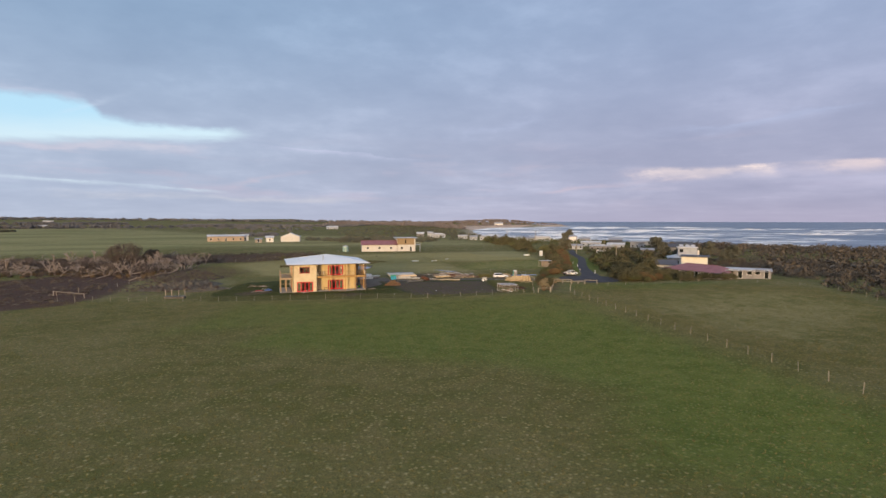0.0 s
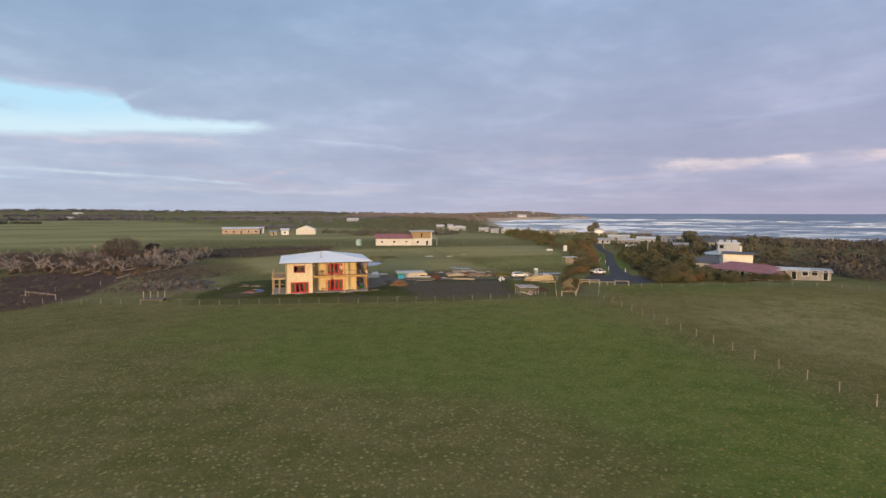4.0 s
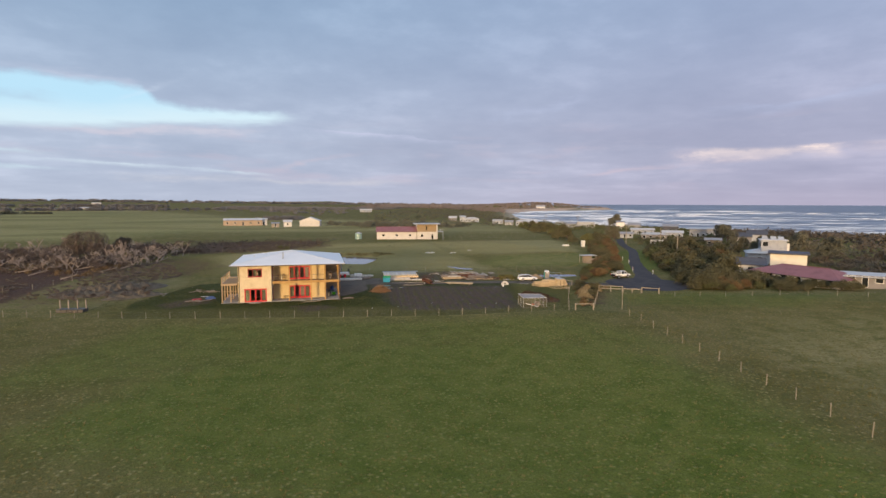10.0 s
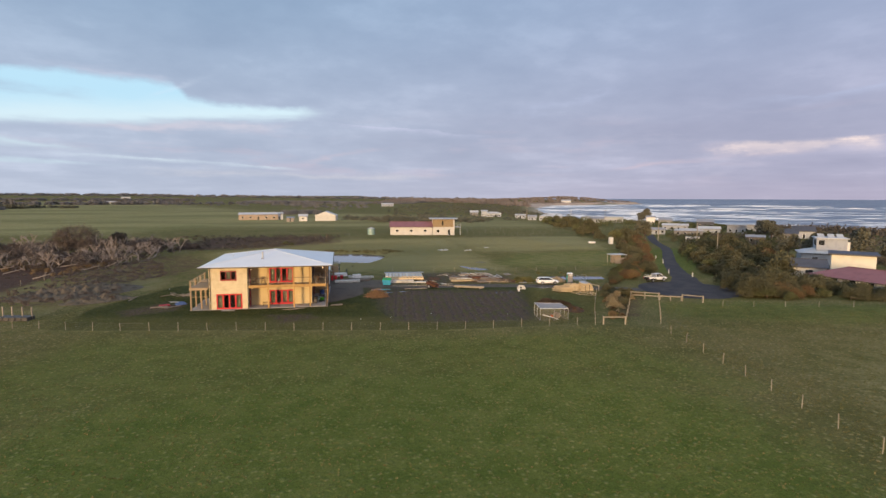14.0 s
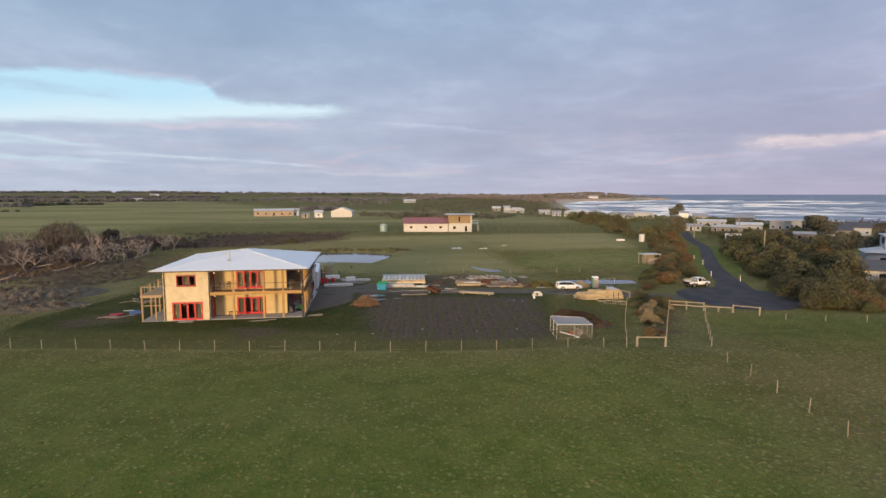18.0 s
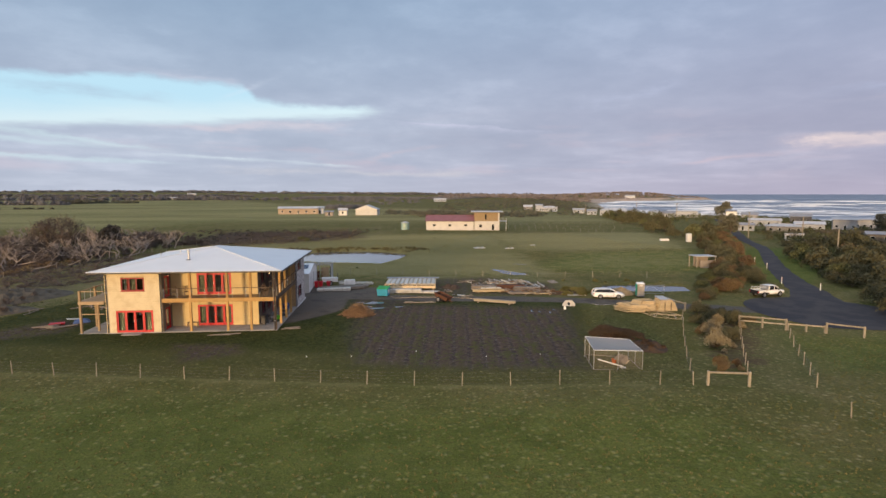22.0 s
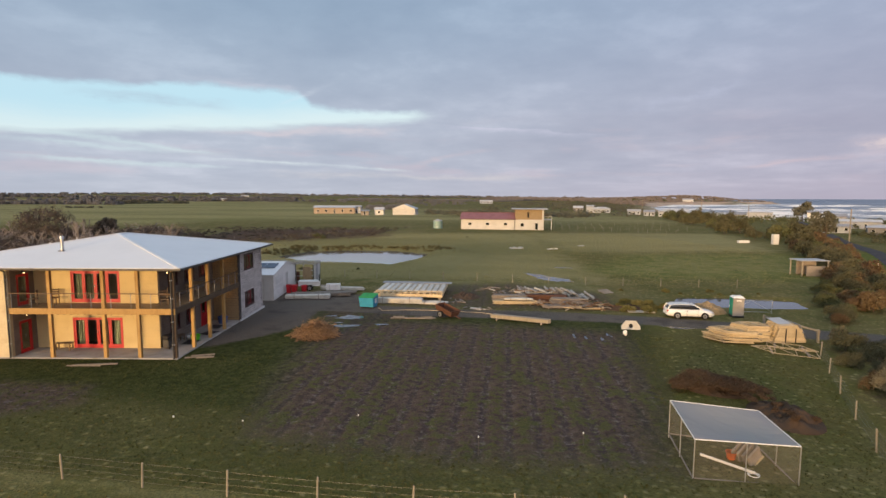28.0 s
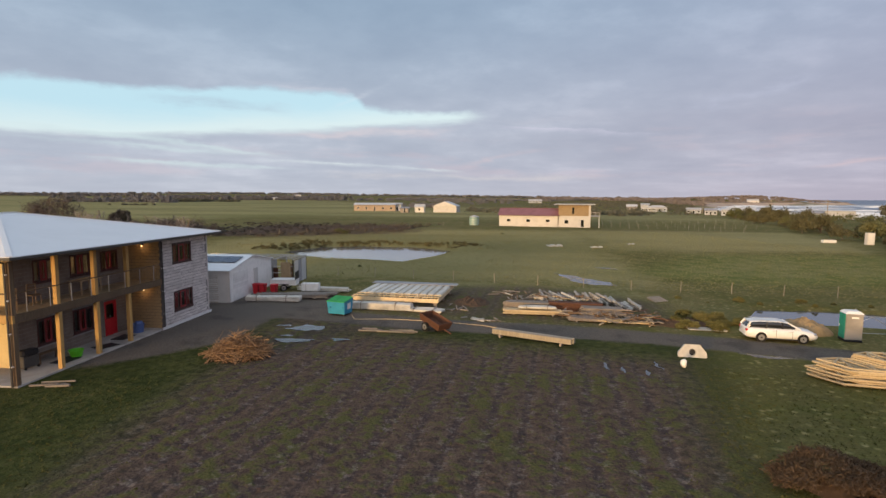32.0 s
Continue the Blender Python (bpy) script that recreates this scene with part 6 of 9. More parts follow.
def brush_pile(cx, cy, rx, ry, h, n_, label, mat):
    bm = bmesh.new()
    for k in range(n_):
        a, r = random.uniform(0, 6.283), random.random() ** 0.6
        x, y = rx * r * math.cos(a), ry * r * math.sin(a)
        z = h * (1 - r ** 1.6) * random.uniform(0.05, 1.0) + 0.05
        L = random.uniform(0.4, 1.1) if k % 40 else random.uniform(1.4, 2.0)
        yaw, tilt = random.uniform(0, 6.283), random.uniform(-0.3, 0.75)
        d = Vector((math.cos(yaw) * math.cos(tilt), math.sin(yaw) * math.cos(tilt), math.sin(tilt))) * L / 2
        p = Vector((x, y, z))
        lo = p - d
        if lo.z < 0.0:
            p.z -= lo.z - 0.02
        mid = p + Vector((random.uniform(-.06, .06), random.uniform(-.06, .06), random.uniform(0, .06)))
        r0 = random.uniform(0.014, 0.034)
        rod(bm, p - d, mid, r0, r0 * 0.8, 4, False), rod(bm, mid, p + d, r0 * 0.8, r0 * 0.4, 4, False)
    ob = finish("brush_pile", bm, mat)
    ob.location = (cx, cy, gz(cx, cy))
    return tagged(ob, label, "brush pile", kind="stuff")


brush_pile(7.1, 5.6, 1.5, 1.4, 1.15, 900, "heap of cut reddish-brown sticks on the grass", M_STICK)


def sticks(name, cx, cy, w, d, n_, L, mat, label, cat, r=(0.02, 0.05), h=0.2, yaw=None, spread=0.4):
    s = thing(name, label, cat, pose(cx, cy, gz(cx, cy)))
    for k in range(n_):
        x, y = random.uniform(-w, w), random.uniform(-d, d)
        a = random.uniform(0, 6.283) if yaw is None else radians(yaw) + random.uniform(-spread, spread)
        l_ = L * random.uniform(0.5, 1.2)
        z = random.uniform(0.03, h)
        bm = bmesh.new()
        rr = random.uniform(*r)
        dz = random.uniform(-0.04, 0.04) * l_
        zl = max(rr, z - abs(dz))
        if random.random() < 0.5:
            beam(bm, (x - math.cos(a) * l_ / 2, y - math.sin(a) * l_ / 2, zl), (x + math.cos(a) * l_ / 2, y + math.sin(a) * l_ / 2, zl + abs(dz)), rr * 2.4, rr * 1.5)
        else:
            rod(bm, (x - math.cos(a) * l_ / 2, y - math.sin(a) * l_ / 2, zl), (x + math.cos(a) * l_ / 2, y + math.sin(a) * l_ / 2, zl + abs(dz)), rr, rr * 0.9, 7)
        part("length", bm, mat if not isinstance(mat, list) else random.choice(mat), s)
    return s


sticks("timber_offcuts", 13.4, 11.1, 1.4, 0.35, 9, 1.7, [M_OLDWOOD, M_FENCEPOST], "scattered planks lying on muddy grass", "planks", h=0.12, yaw=-6, spread=0.12)
sticks("timber_offcuts", 19.0, 14.6, 1.3, 0.4, 9, 0.9, [M_OLDWOOD, M_SHEET], "broken boards lying beside the track", "boards", h=0.15)
sticks("timber_offcuts", 17.6, 18.3, 1.2, 0.8, 7, 1.0, [M_OLDWOOD, M_DEAD], "broken boards lying on bare earth", "boards", h=0.15)
sticks("timber_offcuts", 20.7, 24.6, 1.0, 0.8, 8, 1.2, [M_DEAD, M_SHEET], "grey offcuts lying in long grass", "boards", h=0.25)
sticks("timber_offcuts", -4.4, -1.5, 1.2, 0.25, 4, 2.2, M_OLDWOOD, "old boards lying on the lawn", "boards", h=0.06, yaw=4, spread=0.1)
sticks("timber_offcuts", 1.3, 0.4, 0.5, 0.3, 5, 1.2, M_OLDWOOD, "short boards lying at the corner of the house", "boards", h=0.08, yaw=25, spread=0.3)
# building-material heap behind the track: squared timber, pipes, boards
plank_stack(pose(22.6, 16.9, 0.0, 0, 0, -2), "stack of pale new timber under torn white wrap", 3.8, 0.8, 0.36, M_PINE)
wrapped_pack(pose(22.9, 16.9, 0.43, 0, 0, -2), 2.6, 0.6, 0.16, "torn white wrapping lying on the timber stack")
plank_stack(pose(23.4, 18.3, 0.0, 0, 0, -3), "stack of long weathered beams", 5.2, 0.9, 0.55, M_OLDWOOD)
rp = plank_stack(pose(25.6, 18.0, 0.0, 0, 0, -4), "stack of rusty steel purlins", 3.6, 0.7, 0.70, M_RUST, "steel_stack")
plank_stack(pose(27.2, 16.9, 0.0, 0, 0, -3), "stack of short grey timber blocks on bearers", 2.6, 1.0, 0.55, M_OLDWOOD)
plank_stack(pose(26.2, 15.4, 0.0, 0, 0, -6), "low rack of pallets and boards", 2.4, 1.0, 0.25, M_DEAD, skew=0.12)
sticks("timber_offcuts", 26.6, 16.0, 2.2, 0.9, 60, 0.9, [M_STICK, M_OLDWOOD, M_DEAD], "jumbled brown and grey timber ends in a low heap", "timber", h=0.6)
sticks("timber_offcuts", 24.8, 19.9, 2.2, 0.7, 46, 1.1, [M_OLDWOOD, M_POLY, M_STICK, M_PINE], "jumbled broken battens and pipe ends", "timber", h=0.85)
sticks("timber_offcuts", 29.6, 16.4, 1.3, 1.6, 44, 0.8, [M_STICK, M_STICK, M_RUST, M_OLDWOOD], "brown heap of broken timber and bark", "timber", h=0.5)
sticks("timber_offcuts", 28.3, 15.0, 1.6, 0.8, 40, 1.1, [M_STICK, M_OLDWOOD, M_PINE], "jumbled broken timber and kindling", "timber", h=0.5)
sticks("timber_offcuts", 22.3, 20.8, 1.3, 0.9, 30, 1.2, [M_OLDWOOD, M_STICK], "jumbled grey and brown timber ends", "timber", h=0.75, yaw=70, spread=0.7)
pp = thing("concrete_posts", "heap of grey concrete posts lying side by side", "posts")
for k in range(78):
    x = 23.2 + k * 0.092 + random.uniform(-0.12, 0.12)
    y = 21.2 + random.uniform(-0.6, 0.6) - 0.018 * k
    a = radians(104 + random.uniform(-16, 16))
    L, z = random.uniform(0.9, 1.7), random.uniform(0.10, 0.80) if k < 62 else random.uniform(0.06, 0.45)
    bm = bmesh.new()
    beam(bm, (x - math.cos(a) * L / 2, y - math.sin(a) * L / 2, z - 0.02), (x + math.cos(a) * L / 2, y + math.sin(a) * L / 2, z + 0.12), 0.13, 0.12)
    part("concrete_post", bm, (M_POLY, M_CONCRETE, M_OLDWOOD)[k % 3], pp)
pal = thing("pallet", "old timber pallet leaning in the grass", "pallet", pose(32.7, 23.2, gz(32.7, 23.2) + 0.02, 12, 0, 25))
for k in range(6):
    part("slat", boxed(-0.6, -0.5 + k * 0.18, 0.10, 0.6, -0.38 + k * 0.18, 0.12), M_OLDWOOD, pal)
for x in (-0.55, 0, 0.55):
    part("bearer", boxed(x - 0.04, -0.5, 0, x + 0.04, 0.52, 0.10), M_OLDWOOD, pal)


def cart():
    c_ = thing("tipping_trailer", "small rusty tipping trailer with its drawbar down", "trailer", pose(16.3, 11.9, 0.0, 0, 0, -42) @ Matrix.Scale(0.9, 4))
    bm = bmesh.new()
    v = [bm.verts.new(p) for p in ((-0.95, -0.5, 0.35), (0.95, -0.5, 0.35), (0.95, 0.5, 0.35), (-0.95, 0.5, 0.35), (-1.05, -0.62, 0.85), (1.05, -0.62, 0.85), (1.05, 0.62, 0.85), (-1.05, 0.62, 0.85))]
    for f in ((3, 2, 1, 0), (0, 1, 5, 4), (1, 2, 6, 5), (2, 3, 7, 6), (3, 0, 4, 7)):
        bm.faces.new([v[i] for i in f])
    w = [bm.verts.new(p.co * 0.94 + Vector((0, 0, 0.06))) for p in v]
    for f in ((0, 1, 2, 3), (4, 5, 1, 0), (5, 6, 2, 1), (6, 7, 3, 2), (7, 4, 0, 3)):
        bm.faces.new([w[i] for i in f])
    for a, b in ((4, 5), (5, 6), (6, 7), (7, 4)):
        bm.faces.new((v[a], v[b], w[b], w[a]))
    bm.transform(pose(0, 0, 0.05, 0, 14, 0))
    part("tray", bm, M_RUST, c_)
    for y in (-0.68, 0.68):
        wheel(c_, -0.1, y, 0.30, 0.30, 0.14)
    part("axle", rodded((-0.1, -0.6, 0.3), (-0.1, 0.6, 0.3), 0.03), M_RUST, c_)
    bm = bmesh.new()
    beam(bm, (0.8, 0, 0.28), (1.7, 0, 0.06), 0.07, 0.07)
    part("drawbar", bm, M_RUST, c_)


cart()
lb = thing("long_beam", "long laminated timber beam lying on bearers by the track", "beam", pose(22.1, 10.15, 0.0, 0, 0, -24))
for k, (dx, dy) in enumerate(((0, -0.12), (0.08, 0.12))):
    part("lamella", boxed(-2.35 + dx, dy - 0.11, 0.12, 2.35 + dx, dy + 0.11, 0.42, 0.02), M_FENCEPOST, lb)
for x in (-1.8, 1.8):
    part("bearer", boxed(x - 0.06, -0.4, 0, x + 0.06, 0.4, 0.14), M_OLDWOOD, lb)
hose = bmesh.new()
hp = [(10.3, 15.0, .03), (10.8, 13.9, .03), (13, 14.2, .03), (16, 14.0, .03), (19.3, 13.2, .03), (20.6, 12.4, .03), (20.8, 11.0, .03)]
for a, b in zip(hp, hp[1:]):
    rod(hose, a, b, 0.024, n=6)
tagged(finish("hose", hose, M_PINE), "pale orange hose lying along the track", "hose")


def culvert():
    """Octagonal concrete headwall with a pipe hole."""
    s = thing("culvert_headwall", "pale concrete culvert headwall with a round hole", "culvert", pose(30.1, 7.85, 0.0, -14, 0, -6))
    bm = bmesh.new()
    outer = [(-0.68, 0), (0.68, 0), (0.68, 0.25), (0.36, 0.66), (-0.36, 0.66), (-0.68, 0.25)]
    n_ = 12
    hole = [(0.17 * math.cos(k * 2 * math.pi / n_), 0.27 + 0.17 * math.sin(k * 2 * math.pi / n_)) for k in range(n_)]
    for y, flip in ((0.0, False), (0.22, True)):
        es = []
        for ring_ in (outer, hole):
            vv = [bm.verts.new((x, y, z)) for x, z in ring_]
            es += [bm.edges.new((vv[i], vv[(i + 1) % len(vv)])) for i in range(len(vv))]
        bmesh.ops.triangle_fill(bm, use_beauty=True, edges=es)
    bm.verts.ensure_lookup_table()
    no, nh = len(outer), len(hole)
    t_ = no + nh
    for i in range(no):
        j = (i + 1) % no
        bm.faces.new([bm.verts[q] for q in (i, j, t_ + j, t_ + i)])
    for i in range(nh):
        j = (i + 1) % nh
        bm.faces.new([bm.verts[q] for q in (no + i, t_ + no + i, t_ + no + j, no + j)])
    part("headwall", bm, M_POLY, s)
    part("pipe", rodded((0, 0.2, 0.27), (0, 0.7, 0.27), 0.19, n=12), M_BLACK, s)


culvert()
st = bmesh.new()
bmesh.ops.create_icosphere(st, subdivisions=2, radius=0.16)
for v in st.verts:
    v.co += noise.noise_vector(v.co * 5) * 0.05
    v.co.z *= 1.4
sb = finish("feed_bag", st, M_WHITE)
sb.location = (29.1, 6.2, 0.18)
tagged(sb, "small white bag lying on the mud", "bag")
for x, y in ((4.2, -8.5), (-24.5, 17.0)):
    o = copy_thing(sb, pose(x, y, gz(x, y) + 0.05, 60, 0, 20) @ Matrix.Scale(0.3, 4))
sheet_bm = boxed(-1.1, -0.35, 0.02, 1.1, 0.35, 0.09, 0.02)
ws = finish("concrete_pad", sheet_bm, M_POLY)
ws.matrix_world = pose(33.0, 13.9, gz(33, 13.9), 0, 0, -5)
tagged(ws, "pale concrete slab lying beside the track", "slab")


# ---- cars ----
def loft(bm, sections):
    rings = [[bm.verts.new(p) for p in s] for s in sections]
    for a, b in zip(rings, rings[1:]):
        for k in range(len(a)):
            bm.faces.new((a[k], a[(k + 1) % len(a)], b[(k + 1) % len(b)], b[k]))
    bm.faces.new(rings[0][::-1]), bm.faces.new(rings[-1])
    bmesh.ops.recalc_face_normals(bm, faces=bm.faces)


def hull(x, w, zb, zt, crown=0.04):
    """A rounded car section at station x."""
    h = zt - zb
    half = [(0.0, zb), (w * 0.85, zb), (w * 0.98, zb + h * 0.22), (w, zb + h * 0.55), (w * 0.95, zb + h * 0.86), (w * 0.82, zt - 0.01), (0.0, zt + crown * 0.5)]
    left = [(x, -y, z) for y, z in half[1:-1]][::-1]
    return [(x, y, z) for y, z in half] + left


def smooth(ob, angle=40):
    for p in ob.data.polygons:
        p.use_smooth = True
    return ob


def estate_car():
    c_ = thing("car", "white estate car parked on the gravel track", "car", pose(36.2, 12.0, gz(36, 12) + 0.01, 0, 0, -7) @ Matrix.Scale(0.78, 4))
    bm = bmesh.new()
    loft(bm, [hull(-2.36, 0.70, 0.42, 0.86), hull(-2.28, 0.84, 0.30, 0.96), hull(-1.9, 0.90, 0.24, 0.98), hull(-0.6, 0.91, 0.22, 0.96), hull(0.7, 0.91, 0.22, 0.96), hull(1.2, 0.90, 0.22, 0.94),
              hull(1.9, 0.87, 0.24, 0.83), hull(2.22, 0.78, 0.30, 0.72), hull(2.36, 0.62, 0.38, 0.62)])
    body = smooth(part("body", bm, M_PAINT, c_))
    bm = bmesh.new()
    loft(bm, [hull(-2.26, 0.70, 0.93, 1.00, 0), hull(-2.02, 0.70, 0.93, 1.36, 0.02), hull(-1.5, 0.70, 0.93, 1.43, 0.03), hull(-0.2, 0.71, 0.93, 1.45, 0.03), hull(0.35, 0.70, 0.93, 1.40, 0.03), hull(1.25, 0.66, 0.92, 0.97, 0)])
    smooth(part("glasshouse", bm, M_DGLASS, c_, "dark tinted car windows"))
    bm = bmesh.new()
    loft(bm, [[(x, s * 0.60, z) for s in (-1, 1)] + [(x, s * 0.56, z + 0.045) for s in (1, -1)] for x, z in ((-2.10, 1.33), (-1.5, 1.42), (-0.2, 1.44), (0.42, 1.37))])
    part("roof", bm, M_PAINT, c_)
    for s in (-1, 1):
        for pts, nm in ((((-2.30, 0.72, 0.95), (-2.05, 0.64, 1.38)), "pillar"), (((-1.0, 0.735, 0.95), (-0.95, 0.63, 1.44)), "pillar"), (((0.05, 0.735, 0.95), (0.02, 0.63, 1.44)), "pillar"), (((1.22, 0.70, 0.95), (0.42, 0.60, 1.40)), "pillar")):
            bm = bmesh.new()
            a, b = pts
            beam(bm, (a[0], a[1] * s, a[2]), (b[0], b[1] * s, b[2]), 0.07, 0.10)
            part(nm, bm, M_PAINT if nm == "pillar" and a[0] in (-2.30, 1.22) else M_BLACK, c_)
        part("roof_rail", rodded((-1.9, 0.52 * s, 1.50), (0.2, 0.52 * s, 1.49), 0.02), M_STEEL, c_)
        part("mirror", boxed(0.80, 0.90 * s - 0.09, 0.97, 0.95, 0.90 * s + 0.09, 1.10, 0.03), M_PAINT, c_)
        part("headlight", boxed(2.0, 0.66 * s - 0.14, 0.60, 2.26, 0.66 * s + 0.14, 0.74, 0.04), M_ALLOY, c_)
        part("tail_light", boxed(-2.37, 0.70 * s - 0.12, 0.72, -2.22, 0.70 * s + 0.12, 0.90, 0.03), M_REDPLASTIC, c_)
        part("sill", boxed(-1.1, 0.88 * s - 0.03, 0.20, 1.0, 0.88 * s + 0.03, 0.28), M_BLACK, c_)
        for x in (-1.36, 1.35):
            part("wheel_arch", rodded((x, s * 0.86, 0.34), (x, s * 0.915, 0.34), 0.37, n=18), M_BLACK, c_)
            wheel(c_, x, s * 0.83, 0.325, 0.325, 0.21)
        for x in (-0.55, 0.50):
            part("door_handle", boxed(x - 0.1, s * 0.905 - 0.02, 0.80, x + 0.1, s * 0.905 + 0.02, 0.83), M_ALLOY, c_)
            part("door_gap", boxed(x + 0.14, s * 0.905 - 0.008, 0.32, x + 0.155, s * 0.905 + 0.008, 0.94), M_BLACK, c_)
    part("grille", boxed(2.30, -0.45, 0.46, 2.37, 0.45, 0.60, 0.01), M_BLACK, c_)
    part("bumper", boxed(-2.40, -0.68, 0.36, -2.30, 0.68, 0.56, 0.03), M_PAINT, c_)
    part("plate", boxed(-2.405, -0.25, 0.62, -2.37, 0.25, 0.73), M_OFFWHITE, c_)


def utility():
    c_ = thing("pickup_truck", "white pickup with a black tray parked on the asphalt", "pickup", pose(56.0, 11.6, gz(56, 12) + 0.03, 0, 0, 12) @ Matrix.Scale(0.77, 4))
    bm = bmesh.new()
    loft(bm, [hull(-0.45, 0.90, 0.42, 1.02), hull(0.4, 0.92, 0.40, 1.06), hull(1.2, 0.92, 0.40, 1.08), hull(2.0, 0.90, 0.42, 1.04), hull(2.5, 0.86, 0.46, 0.96), hull(2.66, 0.74, 0.52, 0.84)])
    smooth(part("cab_body", bm, M_PAINT, c_))
    bm = bmesh.new()
    loft(bm, [hull(-0.5, 0.74, 1.0, 1.40, 0), hull(-0.35, 0.74, 1.0, 1.70, 0.02), hull(0.6, 0.74, 1.0, 1.75, 0.03), hull(0.95, 0.72, 1.0, 1.66, 0.03), hull(1.65, 0.68, 1.0, 1.07, 0)])
    smooth(part("glasshouse", bm, M_DGLASS, c_, "dark tinted cab windows"))
    part("roof", boxed(-0.42, -0.62, 1.70, 0.92, 0.62, 1.79, 0.03), M_PAINT, c_)
    part("tray", boxed(-2.62, -0.90, 0.52, -0.47, 0.90, 0.72, 0.02), M_BLACK, c_)
    for q in ((-2.62, -0.92, 0.72, -0.50, -0.86, 1.10), (-2.62, 0.86, 0.72, -0.50, 0.92, 1.10), (-2.66, -0.90, 0.72, -2.60, 0.90, 1.10)):
        part("tray_side", boxed(*q, 0.01), M_PAINT if q[1] > -0.93 and q[3] < 0.93 and q[0] > -2.65 else M_BLACK, c_)
    part("rack", boxed(-0.62, -0.86, 1.1, -0.56, 0.86, 1.75, 0.01), M_STEEL, c_)
    for k in range(4):
        bm = bmesh.new()
        rod(bm, (-2.3 + k * 0.55, -0.8, 1.1), (-2.3 + k * 0.55, -0.8, 1.5), 0.025), rod(bm, (-2.3 + k * 0.55, -0.8, 1.5), (-2.3 + k * 0.55, 0.8, 1.5), 0.025), rod(bm, (-2.3 + k * 0.55, 0.8, 1.5), (-2.3 + k * 0.55, 0.8, 1.1), 0.025)
        part("hoop", bm, M_WHITE, c_)
    for s in (-1, 1):
        for x, z0 in ((-0.42, 1.02), (0.55, 1.02)):
            bm = bmesh.new()
            beam(bm, (x, s * 0.76, z0), (x + 0.05, s * 0.66, 1.72), 0.08, 0.10)
            part("pillar", bm, M_PAINT, c_)
        bm = bmesh.new()
        beam(bm, (1.62, s * 0.70, 1.06), (0.92, s * 0.64, 1.72), 0.07, 0.09)
        part("pillar", bm, M_PAINT, c_)
        part("mirror", boxed(1.15, 0.98 * s - 0.10, 1.1, 1.28, 0.98 * s + 0.10, 1.28, 0.03), M_BLACK, c_)
        part("headlight", boxed(2.35, 0.66 * s - 0.15, 0.78, 2.60, 0.66 * s + 0.15, 0.93, 0.04), M_ALLOY, c_)
        part("tail_light", boxed(-2.68, 0.80 * s - 0.08, 0.74, -2.62, 0.80 * s + 0.08, 0.98), M_REDPLASTIC, c_)
        for x in (-1.5, 1.6):
            part("wheel_arch", rodded((x, s * 0.87, 0.42), (x, s * 0.928, 0.42), 0.45, n=18), M_BLACK, c_)
            wheel(c_, x, s * 0.84, 0.385, 0.385, 0.24)
    part("grille", boxed(2.60, -0.5, 0.62, 2.69, 0.5, 0.80, 0.02), M_BLACK, c_)


estate_car()
utility()


def portable_toilet():
    s = thing("portable_toilet", "grey portable toilet with a green door", "toilet cabin", pose(40.3, 12.35, gz(40, 12.3) + 0.02, 0, 0, -10) @ Matrix.Scale(0.79, 4))
    part("skid", boxed(-0.56, -0.56, 0, 0.56, 0.56, 0.14, 0.02), M_BLACK, s)
    part("shell", boxed(-0.53, -0.54, 0.14, 0.54, 0.54, 2.02, 0.03), M_CONCRETE, s)
    bm = bmesh.new()
    v = [bm.verts.new(p) for p in ((-0.58, -0.58, 2.02), (0.58, -0.58, 2.02), (0.58, 0.58, 2.02), (-0.58, 0.58, 2.02), (-0.40, -0.38, 2.20), (0.40, -0.38, 2.20), (0.40, 0.38, 2.20), (-0.40, 0.38, 2.20))]
    for f in ((3, 2, 1, 0), (4, 5, 6, 7), (0, 1, 5, 4), (1, 2, 6, 5), (2, 3, 7, 6), (3, 0, 4, 7)):
        bm.faces.new([v[i] for i in f])
    part("roof", bm, M_WHITE, s)
    part("door", boxed(-0.575, -0.46, 0.2, -0.535, 0.46, 1.98, 0.01), worn("green_door", (0.02, 0.30, 0.20), 0.5), s, "green plastic door")
    part("door_handle", boxed(-0.60, 0.30, 1.0, -0.575, 0.38, 1.12), M_WHITE, s)
    part("vent", boxed(-0.2, -0.552, 1.70, 0.25, -0.542, 1.82), M_WHITE, s, "small white notice panel")
    part("vent_pipe", rodded((0.35, 0.35, 2.1), (0.35, 0.35, 2.25), 0.05), M_OFFWHITE, s)


portable_toilet()


